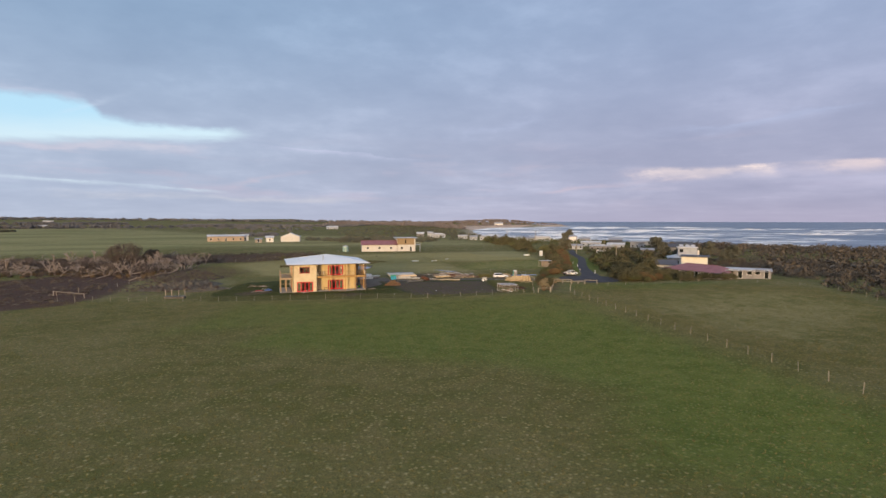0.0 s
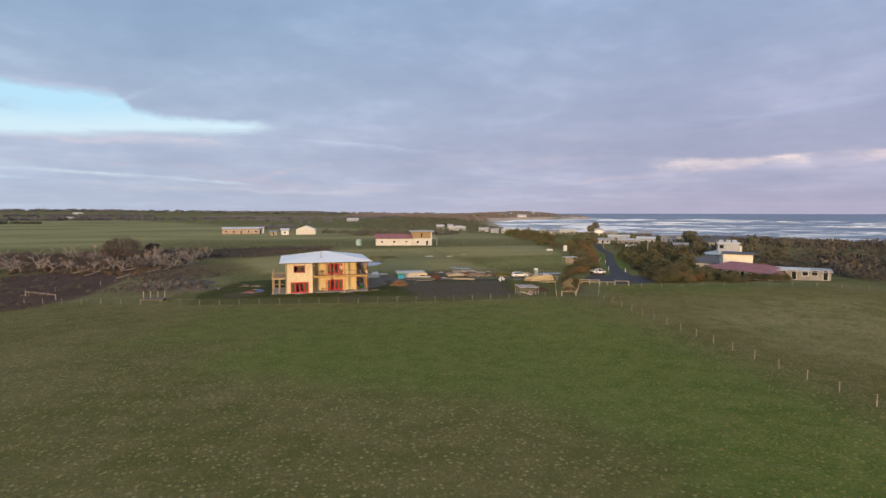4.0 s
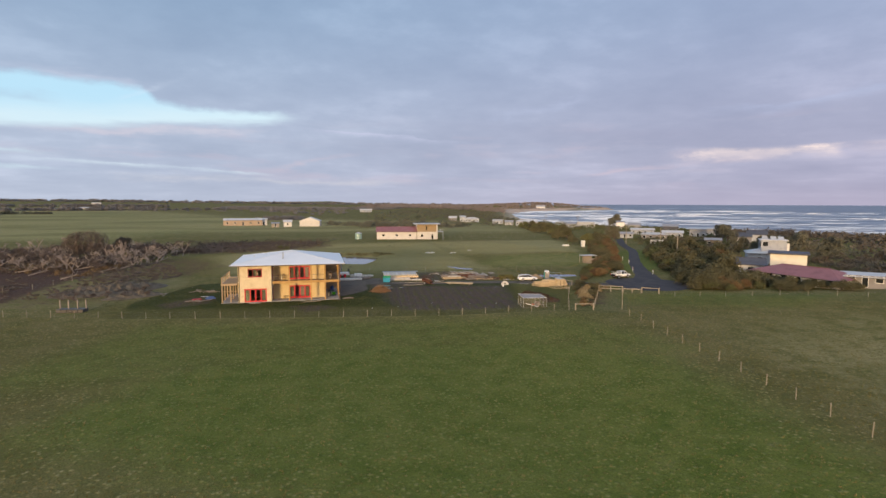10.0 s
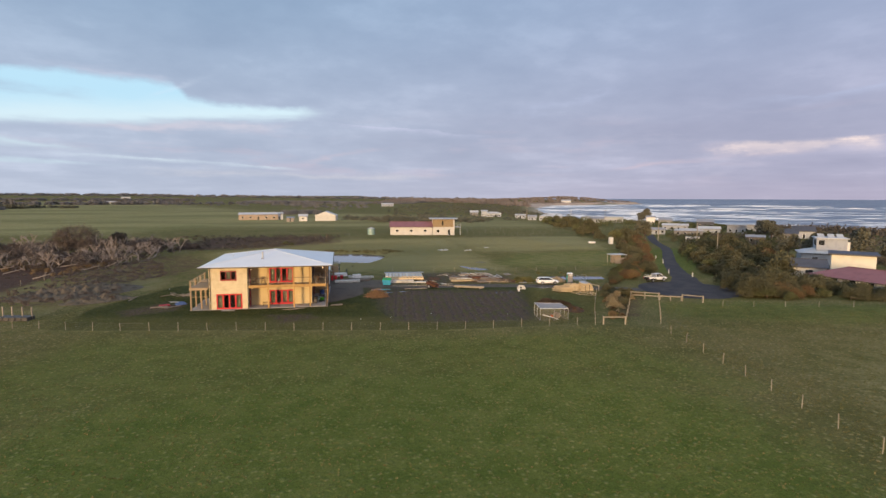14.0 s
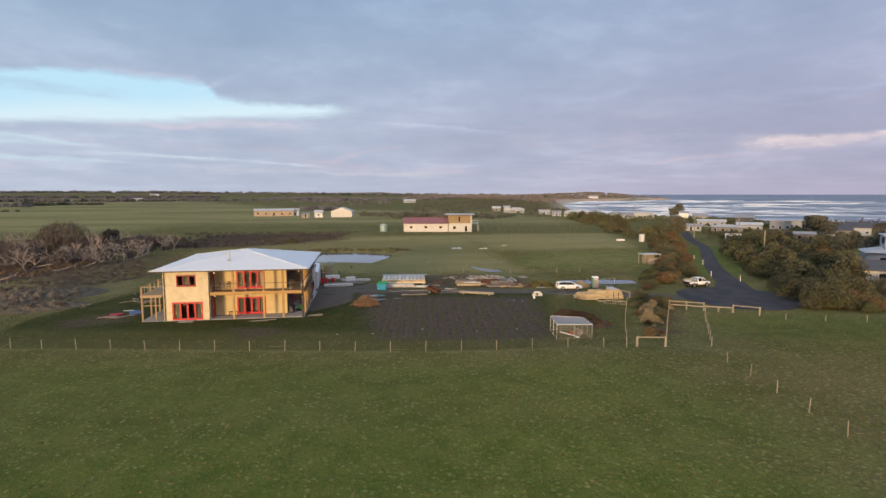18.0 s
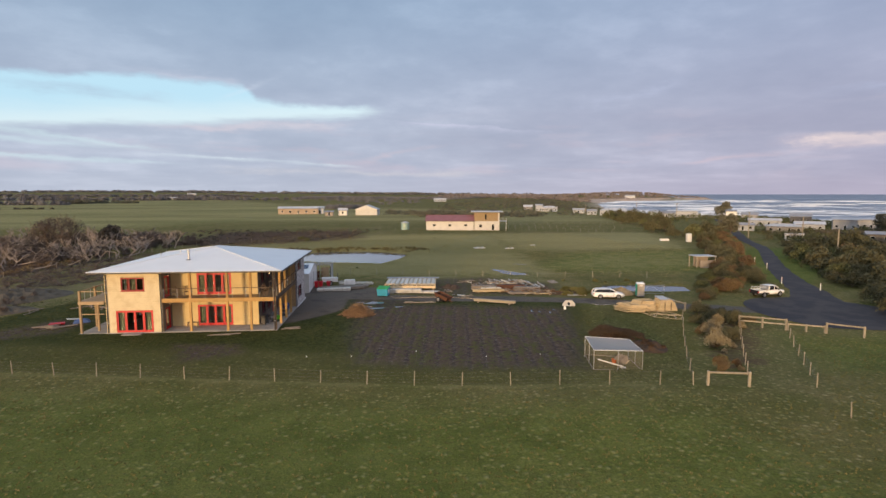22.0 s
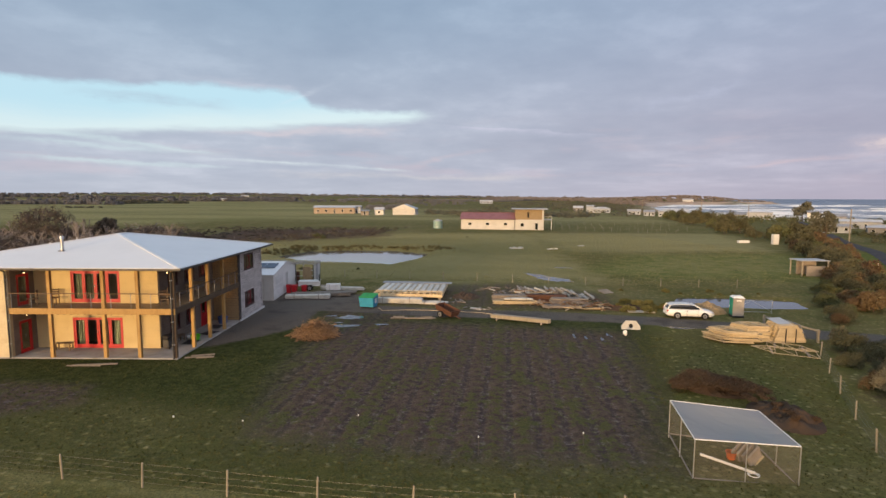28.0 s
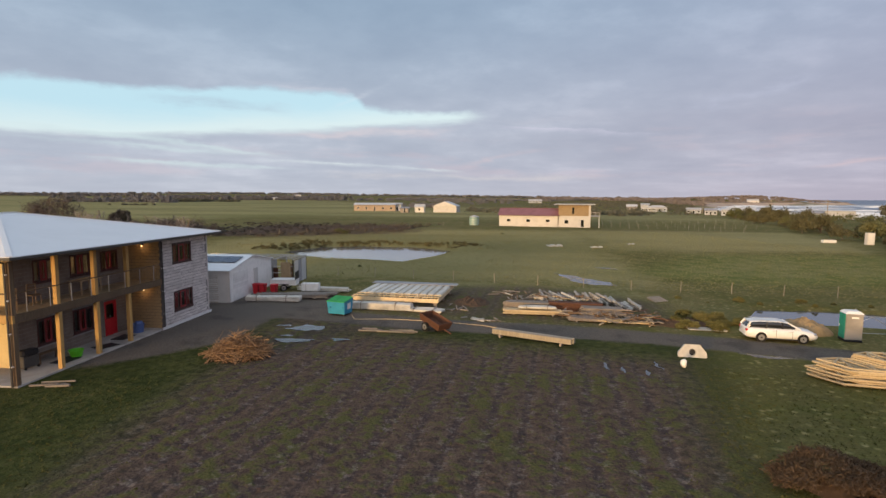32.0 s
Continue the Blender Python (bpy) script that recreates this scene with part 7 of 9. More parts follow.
def truss_stack(m, L, W, n_, label, seed, chord=0.10, fan=0.10):
    """Nail-plated roof trusses lying flat on one another, each a pointed frame of chords and webs."""
    r = random.Random(seed)
    s = thing("truss_stack", label, "timber trusses", m, "stacked roof trusses")
    for x in (-L * 0.2, L * 0.35):
        part("bearer", boxed(x - 0.05, -W * 0.45, 0, x + 0.05, W * 0.45, 0.06), M_OLDWOOD, s)
    for k in range(n_):
        z = 0.06 + chord * (0.5 + 0.94 * k)
        M_ = pose(r.uniform(-fan, fan) * 1.4, r.uniform(-fan, fan) * 0.5, z, r.uniform(-0.6, 0.6), r.uniform(-0.8, 0.8), r.uniform(-fan, fan) * 14)
        truss = new("truss")
        truss.parent, truss.matrix_local = s, M_
        tip, front, heel, back = Vector((-L / 2, W * 0.22, 0)), Vector((-L * 0.16, -W / 2, 0)), Vector((L / 2, -W / 2, 0)), Vector((L / 2, W * 0.40, 0))
        ridge = Vector((-L * 0.12, W / 2, 0))
        rim_ = (tip, front, heel, back, ridge)
        for p, q in zip(rim_, rim_[1:] + rim_[:1]):
            bm = bmesh.new()
            beam(bm, p, q, chord, chord * 0.88)
            part("chord", bm, M_PINE, truss)
        for p, q in ((tip.lerp(front, 0.5), ridge), (front, ridge), (front.lerp(heel, 0.5), ridge), (front.lerp(heel, 0.5), ridge.lerp(back, 0.5)), (heel, ridge.lerp(back, 0.5)), (tip, front.lerp(ridge, 0.5))):
            bm = bmesh.new()
            beam(bm, p, q, chord * 0.9, chord * 0.8)
            part("web", bm, M_PINE, truss)
    return s


truss_stack(pose(35.9, 4.9, gz(36, 5), 0, 0, -10), 2.8, 1.6, 11, "stack of pointed new pine roof trusses on the grass", 3, 0.075, 0.24)
truss_stack(pose(37.3, 5.3, gz(38, 5), 0, 0, -4), 2.0, 1.5, 14, "taller stack of new pine roof trusses", 5, 0.08, 0.09)


def frame_pack(m):
    """A strapped pack of short pine frames, narrower to the top, with grey sheets leaning on it."""
    r = random.Random(8)
    s = thing("frame_pack", "strapped pack of new pine frames under grey sheets", "timber pack", m)
    for k in range(11):
        w, d, z = 1.20 - 0.05 * k, 0.95 - 0.02 * k, 0.05 + k * 0.112
        for j in range(5):
            y = -d + j * d * 0.5
            bm = bmesh.new()
            e = r.uniform(-0.10, 0.10)
            beam(bm, (-w + e, y, z + 0.05), (w + e, y + r.uniform(-0.03, 0.03), z + 0.05), 0.10, 0.096)
            part("plank", bm, M_PINE, s)
        for x in (-w * 0.8, w * 0.8):
            part("end_piece", boxed(x - 0.045, -d, z + 0.10, x + 0.045, d, z + 0.112), M_PINE, s)
    for x, ang in ((1.10, -62),):
        bm = boxed(-0.55, -0.8, 0, 0.55, 0.8, 0.03, 0.006)
        bm.transform(pose(x, 0.15, 0.80, 0, -ang, 0))
        part("side_sheet", bm, M_GREYROOF, s, "grey metal sheet leaning on the pack")
    bm = boxed(-0.55, -0.75, 0, 0.55, 0.75, 0.03, 0.006)
    bm.transform(pose(0, 0.25, 1.30, 8, 0, 6))
    part("top_sheet", bm, M_PALEROOF, s, "pale metal sheet lying on the pack")
    for x in (-0.35, 0.38):
        part("strap", boxed(x - 0.035, -1.0, 0.05, x + 0.035, -0.985, 1.05), M_BLACK, s, "dark strap")
    return s


frame_pack(pose(39.6, 5.2, gz(40, 5), 0, 0, 2) @ Matrix.Scale(0.95, 4))
truss_stack(pose(38.0, 2.3, gz(38, 2.3), 0, 0, -24), 3.6, 1.9, 1, "loose pale roof truss lying flat on the grass", 9, 0.035)
truss_stack(pose(38.9, 2.9, gz(38.9, 2.9) + 0.06, 0, 0, 150), 2.8, 1.5, 1, "loose pale roof truss lying flat on the grass", 10, 0.035)


def run():
    """Netted poultry run on thin poles with things inside."""
    g0 = gz(26.7, -12.3)
    c_ = thing("poultry_run", "netted enclosure on thin poles with grey shade cloth top", "enclosure", pose(0, 0, 0))
    A, B, C, D = (25.5, -10.2), (24.9, -13.7), (28.2, -14.2), (28.5, -11.2)
    for x, y in (A, B, C, D, ((A[0] + B[0]) / 2, (A[1] + B[1]) / 2), ((B[0] + C[0]) / 2, (B[1] + C[1]) / 2), ((C[0] + D[0]) / 2, (C[1] + D[1]) / 2)):
        part("pole", rodded((x, y, g0 - 0.1), (x, y, g0 + 1.48), 0.022), M_STEEL, c_)
    n_ = 12
    bm = bmesh.new()
    grid = [[None] * (n_ + 1) for _ in range(n_ + 1)]
    for i in range(n_ + 1):
        for j in range(n_ + 1):
            u, v = i / n_, j / n_
            x = (1 - u) * ((1 - v) * A[0] + v * B[0]) + u * ((1 - v) * D[0] + v * C[0])
            y = (1 - u) * ((1 - v) * A[1] + v * B[1]) + u * ((1 - v) * D[1] + v * C[1])
            sag = 0.16 * math.sin(math.pi * u) * math.sin(math.pi * v)
            grid[i][j] = bm.verts.new((x, y, g0 + 1.48 - sag + 0.02 * noise.noise((x * 3, y * 3, 1))))
    for i in range(n_):
        for j in range(n_):
            bm.faces.new((grid[i][j], grid[i + 1][j], grid[i + 1][j + 1], grid[i][j + 1]))
    part("shade_cloth", bm, M_NET, c_, "grey translucent shade cloth")
    for a, b in ((A, B), (B, C), (C, D), (D, A)):
        part("top_rail", rodded((*a, g0 + 1.48), (*b, g0 + 1.48), 0.018), M_WHITE, c_)
        part("base_board", rodded((*a, g0 + 0.08), (*b, g0 + 0.08), 0.03), M_OLDWOOD, c_)
        bm = bmesh.new()
        bm.faces.new([bm.verts.new(p) for p in ((*a, g0 + 0.05), (*b, g0 + 0.05), (*b, g0 + 1.44), (*a, g0 + 1.44))])
        part("wire_netting", bm, M_WIRENET, c_)
    bm = bmesh.new()
    rod(bm, (25.5, -12.9, g0 + 0.55), (27.2, -13.4, g0 + 0.12), 0.05, n=8)
    pl = finish("white_pipe", bm, M_WHITE)
    tagged(pl, "white plastic pipe leaning inside the run", "pipe")
    ld_ = thing("nest_box", "small slatted timber nest box lying tilted", "nest box", pose(27.6, -12.3, g0 + 0.05, 0, -25, 30))
    for k in range(4):
        part("slat", boxed(-0.35, -0.3 + k * 0.2, 0.05, 0.35, -0.22 + k * 0.2, 0.5), M_OLDWOOD, ld_)
    part("base", boxed(-0.4, -0.35, 0, 0.4, 0.45, 0.05), M_PINE, ld_)
    tub("feed_bucket", pose(27.0, -12.2, g0 + 0.03), 0.14, 0.19, 0.28, M_ORANGE, "orange feed bucket standing on bare earth", "bucket")
    tub("water_bowl", pose(27.1, -13.5, g0 + 0.03), 0.13, 0.18, 0.10, M_WHITE, "white water bowl on bare earth", "bowl")


run()


def heap(name, cx, cy, rx, ry, h, mat, label, category, turn=0.0, rough=0.4, n_=72):
    bm = bmesh.new()
    rows = []
    for i in range(n_ + 1):
        row = []
        for j in range(n_ + 1):
            u, v = i / n_ * 2 - 1, j / n_ * 2 - 1
            r = math.hypot(u, v)
            f = max(0.0, 1 - r * r)
            x, y = u * rx, v * ry
            z = h * f ** 0.8 + rough * h * f * noise.noise((x * 1.3 + cx, y * 1.3, 2.0)) * 2 + 0.20 * f * noise.noise((x * 2.9, y * 2.9, cx)) + 0.11 * f * noise.noise((x * 7, y * 7, cx))
            ca, sa = math.cos(turn), math.sin(turn)
            wx, wy = cx + x * ca - y * sa, cy + x * sa + y * ca
            row.append(bm.verts.new((wx, wy, gz(wx, wy) + (z if f > 0 else -0.08))))
        rows.append(row)
    for i in range(n_):
        for j in range(n_):
            bm.faces.new((rows[i][j], rows[i + 1][j], rows[i + 1][j + 1], rows[i][j + 1]))
    ob = finish(name, bm, mat)
    return tagged(ob, label, category)


heap("earth_mound", 30.2, -4.8, 1.6, 0.9, 0.30, M_SOILHEAP, "long heap of dug brown earth under dead bracken", "earth mound", radians(-25), 0.7)
heap("earth_mound", 31.6, -8.0, 1.4, 1.9, 0.35, M_SOILHEAP, "dark heap of dug earth beside the run", "earth mound", 0, 0.7)
heap("sand_mound", 38.6, 14.0, 1.7, 1.1, 0.75, M_SAND, "heap of pale brown sand beside the car", "sand mound", 0, 0.15)
heap("earth_mound", 32.0, 15.2, 1.8, 1.1, 0.30, M_SOILHEAP, "low muddy heap beside the track", "earth mound")
heap("earth_mound", 18.2, 20.6, 1.4, 1.7, 0.28, M_SOILHEAP, "low heap of dark earth and turf", "earth mound")
heap("spoil_bank", -37, 16, 9.0, 5.0, 0.9, worn("grey_turf", (0.15, 0.125, 0.095), 0.98, vary=0.5, scale=0.8, grain=9, relief=1.0, dirt=(0.09, 0.075, 0.05)), "rough grey bank of scraped turf and brush", "bank", radians(35), 0.5)
heap("spoil_bank", -31.5, 9.0, 4.5, 2.0, 0.6, bpy.data.materials["grey_turf"], "rough grey bank of scraped turf", "bank", radians(30), 0.5)
# rack of dark drums by the fence, rubbish beside the house
rk = thing("stockyard_frame", "dark low frame with four tall timber stakes", "frame", pose(-35.8, -1.6, 0, 0, 0, -10))
for x in (-1.7, -0.6, 0.6, 1.7):
    part("stake", boxed(x - 0.06, -0.06, -0.1, x + 0.06, 0.06, 1.55), M_OLDWOOD, rk)
for k in range(5):
    part("tray", boxed(-1.8 + k * 0.72, -0.9, 0.0, -1.12 + k * 0.72, 0.4, 0.45, 0.04), M_GUTTER, rk)
tp = bmesh.new()
bmesh.ops.create_grid(tp, x_segments=16, y_segments=10, size=1.0)
for v in tp.verts:
    r = max(abs(v.co.x), abs(v.co.y))
    v.co = Vector((v.co.x * 0.7, v.co.y * 0.45, (0.35 * (1 - r ** 3) + 0.12 * noise.noise(v.co * 4)) if r < 0.99 else 0.01))
tarp = finish("tarpaulin", tp, M_BLUE)
tarp.matrix_world = pose(-19.4, 4.4, 0.03, 0, 0, 30)
tagged(smooth(tarp), "crumpled blue tarpaulin over a heap", "tarpaulin")
tarp2 = finish("mattress", boxed(-0.65, -0.32, 0.02, 0.65, 0.32, 0.2, 0.06), M_REDPLASTIC)
tarp2.matrix_world = pose(-21.2, 3.6, 0.02, 0, 0, 25)
tagged(tarp2, "worn red mattress lying on bare earth", "mattress")
tarp3 = finish("board_sheet", boxed(-0.6, -0.25, 0.02, 0.6, 0.25, 0.06), M_OFFWHITE)
tarp3.matrix_world = pose(-20.2, 4.6, 0.30, 0, 8, 40)
tagged(tarp3, "pale board lying across the rubbish", "board")
sticks("timber_offcuts", -20.6, 2.4, 1.3, 0.8, 12, 1.8, [M_OLDWOOD, M_DEAD], "old boards lying beside the rubbish heap", "boards", h=0.25, yaw=30)
sticks("fallen_branches", -21.5, 11.5, 1.5, 1.2, 14, 2.0, [M_DEAD], "pale fallen branches on the lawn", "branches", h=0.3)
sticks("fallen_branches", -27.5, 9.5, 1.2, 0.7, 6, 2.0, [M_DEAD], "pale fallen branches on the lawn", "branches", h=0.2)
sl = thing("field_shelter", "small weathered lean-to shelter beside the bushes", "shelter", pose(62.0, 36.4, gz(62, 36), 0, 0, 0))
part("roof", boxed(-1.5, -1.2, 1.95, 2.1, 1.3, 2.03), M_PALEROOF, sl)
for x in (-1.3, 1.9):
    for y in (-1.1, 1.2):
        part("post", boxed(x - 0.06, y - 0.06, 0, x + 0.06, y + 0.06, 1.95), M_FENCEPOST, sl)
part("wall", boxed(-0.6, 1.1, 0, 1.8, 1.18, 1.9), M_OLDWOOD, sl)
part("wall", boxed(-0.6, -0.9, 0, 1.8, -0.84, 1.3), M_OLDWOOD, sl)
for x, y, w, d, h, lab in ((29.5, 70, 2.4, 2.2, 0.12, "pale concrete slabs lying in the pasture"), (36, 68.4, 1.9, 0.8, 0.10, "pale boards lying in the pasture"), (43, 75, 1.2, 0.8, 0.08, "pale boards lying in the pasture")):
    p_ = thing("slab_pile", lab, "slabs", pose(x, y, gz(x, y), 0, 0, 8))
    for k in range(4):
        part("slab", boxed(-w / 2 + k * w / 4, -d / 2 + (k % 2) * d * 0.2, 0, -w / 2 + (k + 0.92) * w / 4, d / 2 - (k % 3) * d * 0.15, h * (1 + k % 2)), M_POLY, p_)
cab = thing("meter_cabinet", "white upright cabinet standing in the pasture", "cabinet", pose(83.8, 79, gz(84, 79)))
part("body", boxed(-0.6, -0.4, 0, 0.6, 0.4, 2.1, 0.03), M_OFFWHITE, cab)
part("door", boxed(-0.5, -0.42, 0.1, 0.5, -0.40, 2.0), M_WHITE, cab)
cab2 = thing("water_trough", "white water trough in the pasture", "trough", pose(79.4, 82.8, gz(79, 83)))
for q in ((-1.1, -0.4, 0, 1.1, -0.33, 0.5), (-1.1, 0.33, 0, 1.1, 0.4, 0.5), (-1.1, -0.33, 0, -1.03, 0.33, 0.5), (1.03, -0.33, 0, 1.1, 0.33, 0.5), (-1.03, -0.33, 0, 1.03, 0.33, 0.08)):
    part("side", boxed(*q), M_WHITE, cab2)

for x, y, h in ((17.6, -11.8, 0.75), (12.6, -9.3, 0.5), (21.8, -11.0, 0.5), (7.7, -9.5, 0.3)):
    sk = thing("marker_stake", "thin dark stake with a white tip in the dug plot", "stake", pose(x, y, gz(x, y)), "plot stakes")
    part("rod", rodded((0, 0, -0.1), (0, 0, h), 0.014), M_GUTTER, sk)
    part("cap", rodded((0, 0, h - 0.01), (0, 0, h + 0.05), 0.028, n=8), M_WHITE, sk, "white plastic cap")

# ---- buildings further off ----
def cottage(m, L, D, H, rise, wall, roof, label, style="gable", wins=2, name="house", door=True, eave=0.35, frames=M_WHITE, win_z=0.9, win_h=1.1, chimney=False):
    """A house with walls, windows with frames and panes, a door and a pitched, hipped or flat roof. Local front is -y."""
    h_ = thing(name, label, "house" if name == "house" else name.replace("_", " "), m)
    holes, n_ = [], wins + (1 if door else 0)
    for k in range(n_):
        u = L * (k + 0.5) / n_
        if door and k == n_ // 2:
            holes.append((u - 0.45, u + 0.45, 0.05, 2.05))
        else:
            holes.append((u - 0.55, u + 0.55, win_z, win_z + win_h))
    bm = bmesh.new()
    for a, b, c, d in cells(0, L, 0, H, holes):
        box(bm, a - L / 2, -D / 2, c - 0.3 if c == 0 else c, b - L / 2, -D / 2 + 0.15, d)
    bmesh.ops.remove_doubles(bm, verts=bm.verts, dist=0.0005)
    part("wall", bm, wall, h_)
    for q in ((-L / 2, D / 2 - 0.15, -0.3, L / 2, D / 2, H), (-L / 2, -D / 2 + 0.15, -0.3, -L / 2 + 0.15, D / 2 - 0.15, H), (L / 2 - 0.15, -D / 2 + 0.15, -0.3, L / 2, D / 2 - 0.15, H)):
        part("wall", boxed(*q), wall, h_)
    for u0, u1, z0, z1 in holes:
        a, b = u0 - L / 2, u1 - L / 2
        w_ = new("window" if z0 > 0.5 else "door")
        w_.parent = h_
        part("pane", boxed(a + 0.06, -D / 2 + 0.06, z0 + 0.06, b - 0.06, -D / 2 + 0.09, z1 - 0.06), M_DGLASS, w_)
        bm = bmesh.new()
        for q in ((a, -D / 2 - 0.02, z0, a + 0.06, -D / 2 + 0.1, z1), (b - 0.06, -D / 2 - 0.02, z0, b, -D / 2 + 0.1, z1), (a + 0.06, -D / 2 - 0.02, z1 - 0.06, b - 0.06, -D / 2 + 0.1, z1), (a + 0.06, -D / 2 - 0.02, z0, b - 0.06, -D / 2 + 0.1, z0 + 0.06)):
            box(bm, *q)
        part("frame", bm, frames, w_)
    e, x0, x1, y0, y1 = eave, -L / 2 - eave, L / 2 + eave, -D / 2 - eave, D / 2 + eave
    bm = bmesh.new()
    if style == "flat":
        box(bm, x0, y0, H, x1, y1, H + 0.22)
        part("roof", bm, roof, h_)
    elif style == "skillion":
        v = [bm.verts.new(p) for p in ((x0, y0, H), (x1, y0, H), (x1, y1, H + rise), (x0, y1, H + rise), (x0, y0, H + 0.12), (x1, y0, H + 0.12), (x1, y1, H + rise + 0.12), (x0, y1, H + rise + 0.12))]
        for f in ((3, 2, 1, 0), (4, 5, 6, 7), (0, 1, 5, 4), (1, 2, 6, 5), (2, 3, 7, 6), (3, 0, 4, 7)):
            bm.faces.new([v[i] for i in f])
        part("roof", bm, roof, h_)
        part("gable_fill", boxed(-L / 2, D / 2 - 0.15, H, L / 2, D / 2, H + rise), wall, h_)
    else:
        inset = D / 2 if style == "hip" else 0.0
        zr = H + rise
        c = [bm.verts.new(p) for p in ((x0, y0, H), (x1, y0, H), (x1, y1, H), (x0, y1, H))]
        t_ = [bm.verts.new(p) for p in ((x0, y0, H + 0.1), (x1, y0, H + 0.1), (x1, y1, H + 0.1), (x0, y1, H + 0.1))]
        a, b = bm.verts.new((x0 + inset, 0, zr)), bm.verts.new((x1 - inset, 0, zr))
        bm.faces.new((t_[0], t_[1], b, a)), bm.faces.new((t_[2], t_[3], a, b)), bm.faces.new((t_[1], t_[2], b)), bm.faces.new((t_[3], t_[0], a))
        for k in range(4):
            bm.faces.new((c[k], c[(k + 1) % 4], t_[(k + 1) % 4], t_[k]))
        bm.faces.new(c[::-1])
        r_ = part("roof", bm, roof, h_)
        if style == "gable":
            for x in (-L / 2 - 0.37, L / 2 + 0.355):
                bm = bmesh.new()
                pts = [(-D / 2, H), (D / 2, H), (0, zr - 0.12)]
                lo, hi = [bm.verts.new((x, y, z)) for y, z in pts], [bm.verts.new((x + 0.015, y, z)) for y, z in pts]
                bm.faces.new(lo[::-1]), bm.faces.new(hi)
                part("gable", bm, wall, h_)
        bm = bmesh.new()
        beam(bm, (x0 + inset, 0, zr + 0.03), (x1 - inset, 0, zr + 0.03), 0.25, 0.06)
        part("ridge_cap", bm, roof, r_)
    part("gutter", boxed(x0, y0 - 0.1, H - 0.02, x1, y0, H + 0.08), M_GUTTER, h_)
    if chimney:
        part("chimney", boxed(L * 0.2, 0.3, H, L * 0.2 + 0.5, 0.8, H + rise + 0.7), M_OFFWHITE, h_)
    return h_


def at(x, y, turn=0.0, dz=0.0):
    return pose(x, y, gz(x, y) + dz, 0, 0, turn)


def small(x, y, turn=0.0, dz=0.0):
    return at(x, y, turn, dz) @ Matrix.Scale(0.74, 4)


# barn with red roof and flat-roofed two-storey studio
cottage(at(28.6, 129.5, -8), 15.6, 8.4, 2.9, 1.9, M_OFFWHITE, M_REDROOF, "long pale barn with a dark red iron roof", "gable", 3, "barn", False, win_z=1.2, win_h=0.8)
stu = cottage(at(40.6, 128.0, -8), 8.2, 8.0, 5.9, 0, M_OFFWHITE, M_PALEROOF, "two-storey studio with flat white roof and timber-clad upper floor", "flat", 1, "house", True, 1.2)
part("cladding", boxed(-4.13, -4.06, 3.0, 3.6, -4.005, 5.85), M_PLY, stu, "brown timber cladding")
part("upper_window", boxed(-0.6, -4.10, 3.6, -0.1, -4.07, 5.2), M_DGLASS, stu)
bal = part("balcony", boxed(4.1, -4.0, 2.9, 6.4, 1.0, 3.05), M_GREYROOF, stu)
for x in (4.2, 5.3, 6.35):
    part("balcony_post", boxed(x - 0.04, -3.98, 3.05, x + 0.04, -3.9, 3.95), M_STEEL, stu)
part("balcony_rail", boxed(4.1, -3.98, 3.95, 6.4, -3.9, 4.0), M_STEEL, stu)
part("balcony_column", boxed(6.2, -3.95, -0.2, 6.35, -3.8, 2.9), M_STEEL, stu)


def water_tank(m, r, h, label):
    t_ = thing("water_tank", label, "water tank", m)
    bm = bmesh.new()
    rod(bm, (0, 0, 0), (0, 0, h), r, n=24)
    part("drum", bm, worn("tank_green", (0.24, 0.37, 0.34), 0.6, vary=0.2), t_)
    for k in range(5):
        part("hoop", rodded((0, 0, 0.2 + k * h / 5), (0, 0, 0.26 + k * h / 5), r + 0.03, n=24), M_STEEL, t_)
    part("lid", rodded((0, 0, h), (0, 0, h + 0.45), r + 0.05, 0.2, n=24), M_PALEROOF, t_)


water_tank(at(13.4, 129.0), 1.35, 2.3, "grey-green round water tank beside the barn")
cottage(at(-45.5, 263, 4), 22, 9, 3.1, 1.1, worn("tan_wall", (0.42, 0.33, 0.25), 0.85, vary=0.2, scale=0.5), M_PALEROOF, "long low tan farm shed with pale roof", "gable", 4, "farm_shed", True)
cottage(at(-36, 266, 4), 8, 8, 3.4, 0.8, M_PALEROOF, M_PALEROOF, "pale iron farm shed", "gable", 1, "farm_shed", True)
cottage(at(-5.6, 246, 84), 10, 11.5, 3.0, 2.4, M_OFFWHITE, M_PALEROOF, "cream farmhouse with a wide pale gable", "gable", 2, "house", True)
cottage(at(-18.5, 242, 0), 4.5, 5, 2.6, 1.3, M_OFFWHITE, M_PALEROOF, "small white cottage beside the farmhouse", "gable", 1, "house", False)
cottage(at(-25, 236, 0), 4.0, 3, 2.0, 0.6, M_OLDWOOD, M_GREYROOF, "small weathered timber shed", "skillion", 0, "shed", True)
cottage(small(101, 318, -12), 8, 7, 3.0, 1.8, M_VILLAGE_DARK, M_PALEROOF, "small tan house with pale roof among trees", "gable", 2)
cottage(small(108, 290, -15), 14, 8, 3.2, 1.4, M_VILLAGE, M_PALEROOF, "white weatherboard house with pale roof", "hip", 3)
cottage(small(103, 296, -15), 6, 7, 5.0, 0.8, M_VILLAGE, M_PALEROOF, "tall white house block with low roof", "skillion", 1)
cottage(small(118, 262, -18), 9, 6, 2.6, 1.2, M_VILLAGE, M_PALEROOF, "low white house beyond the pasture", "gable", 2)
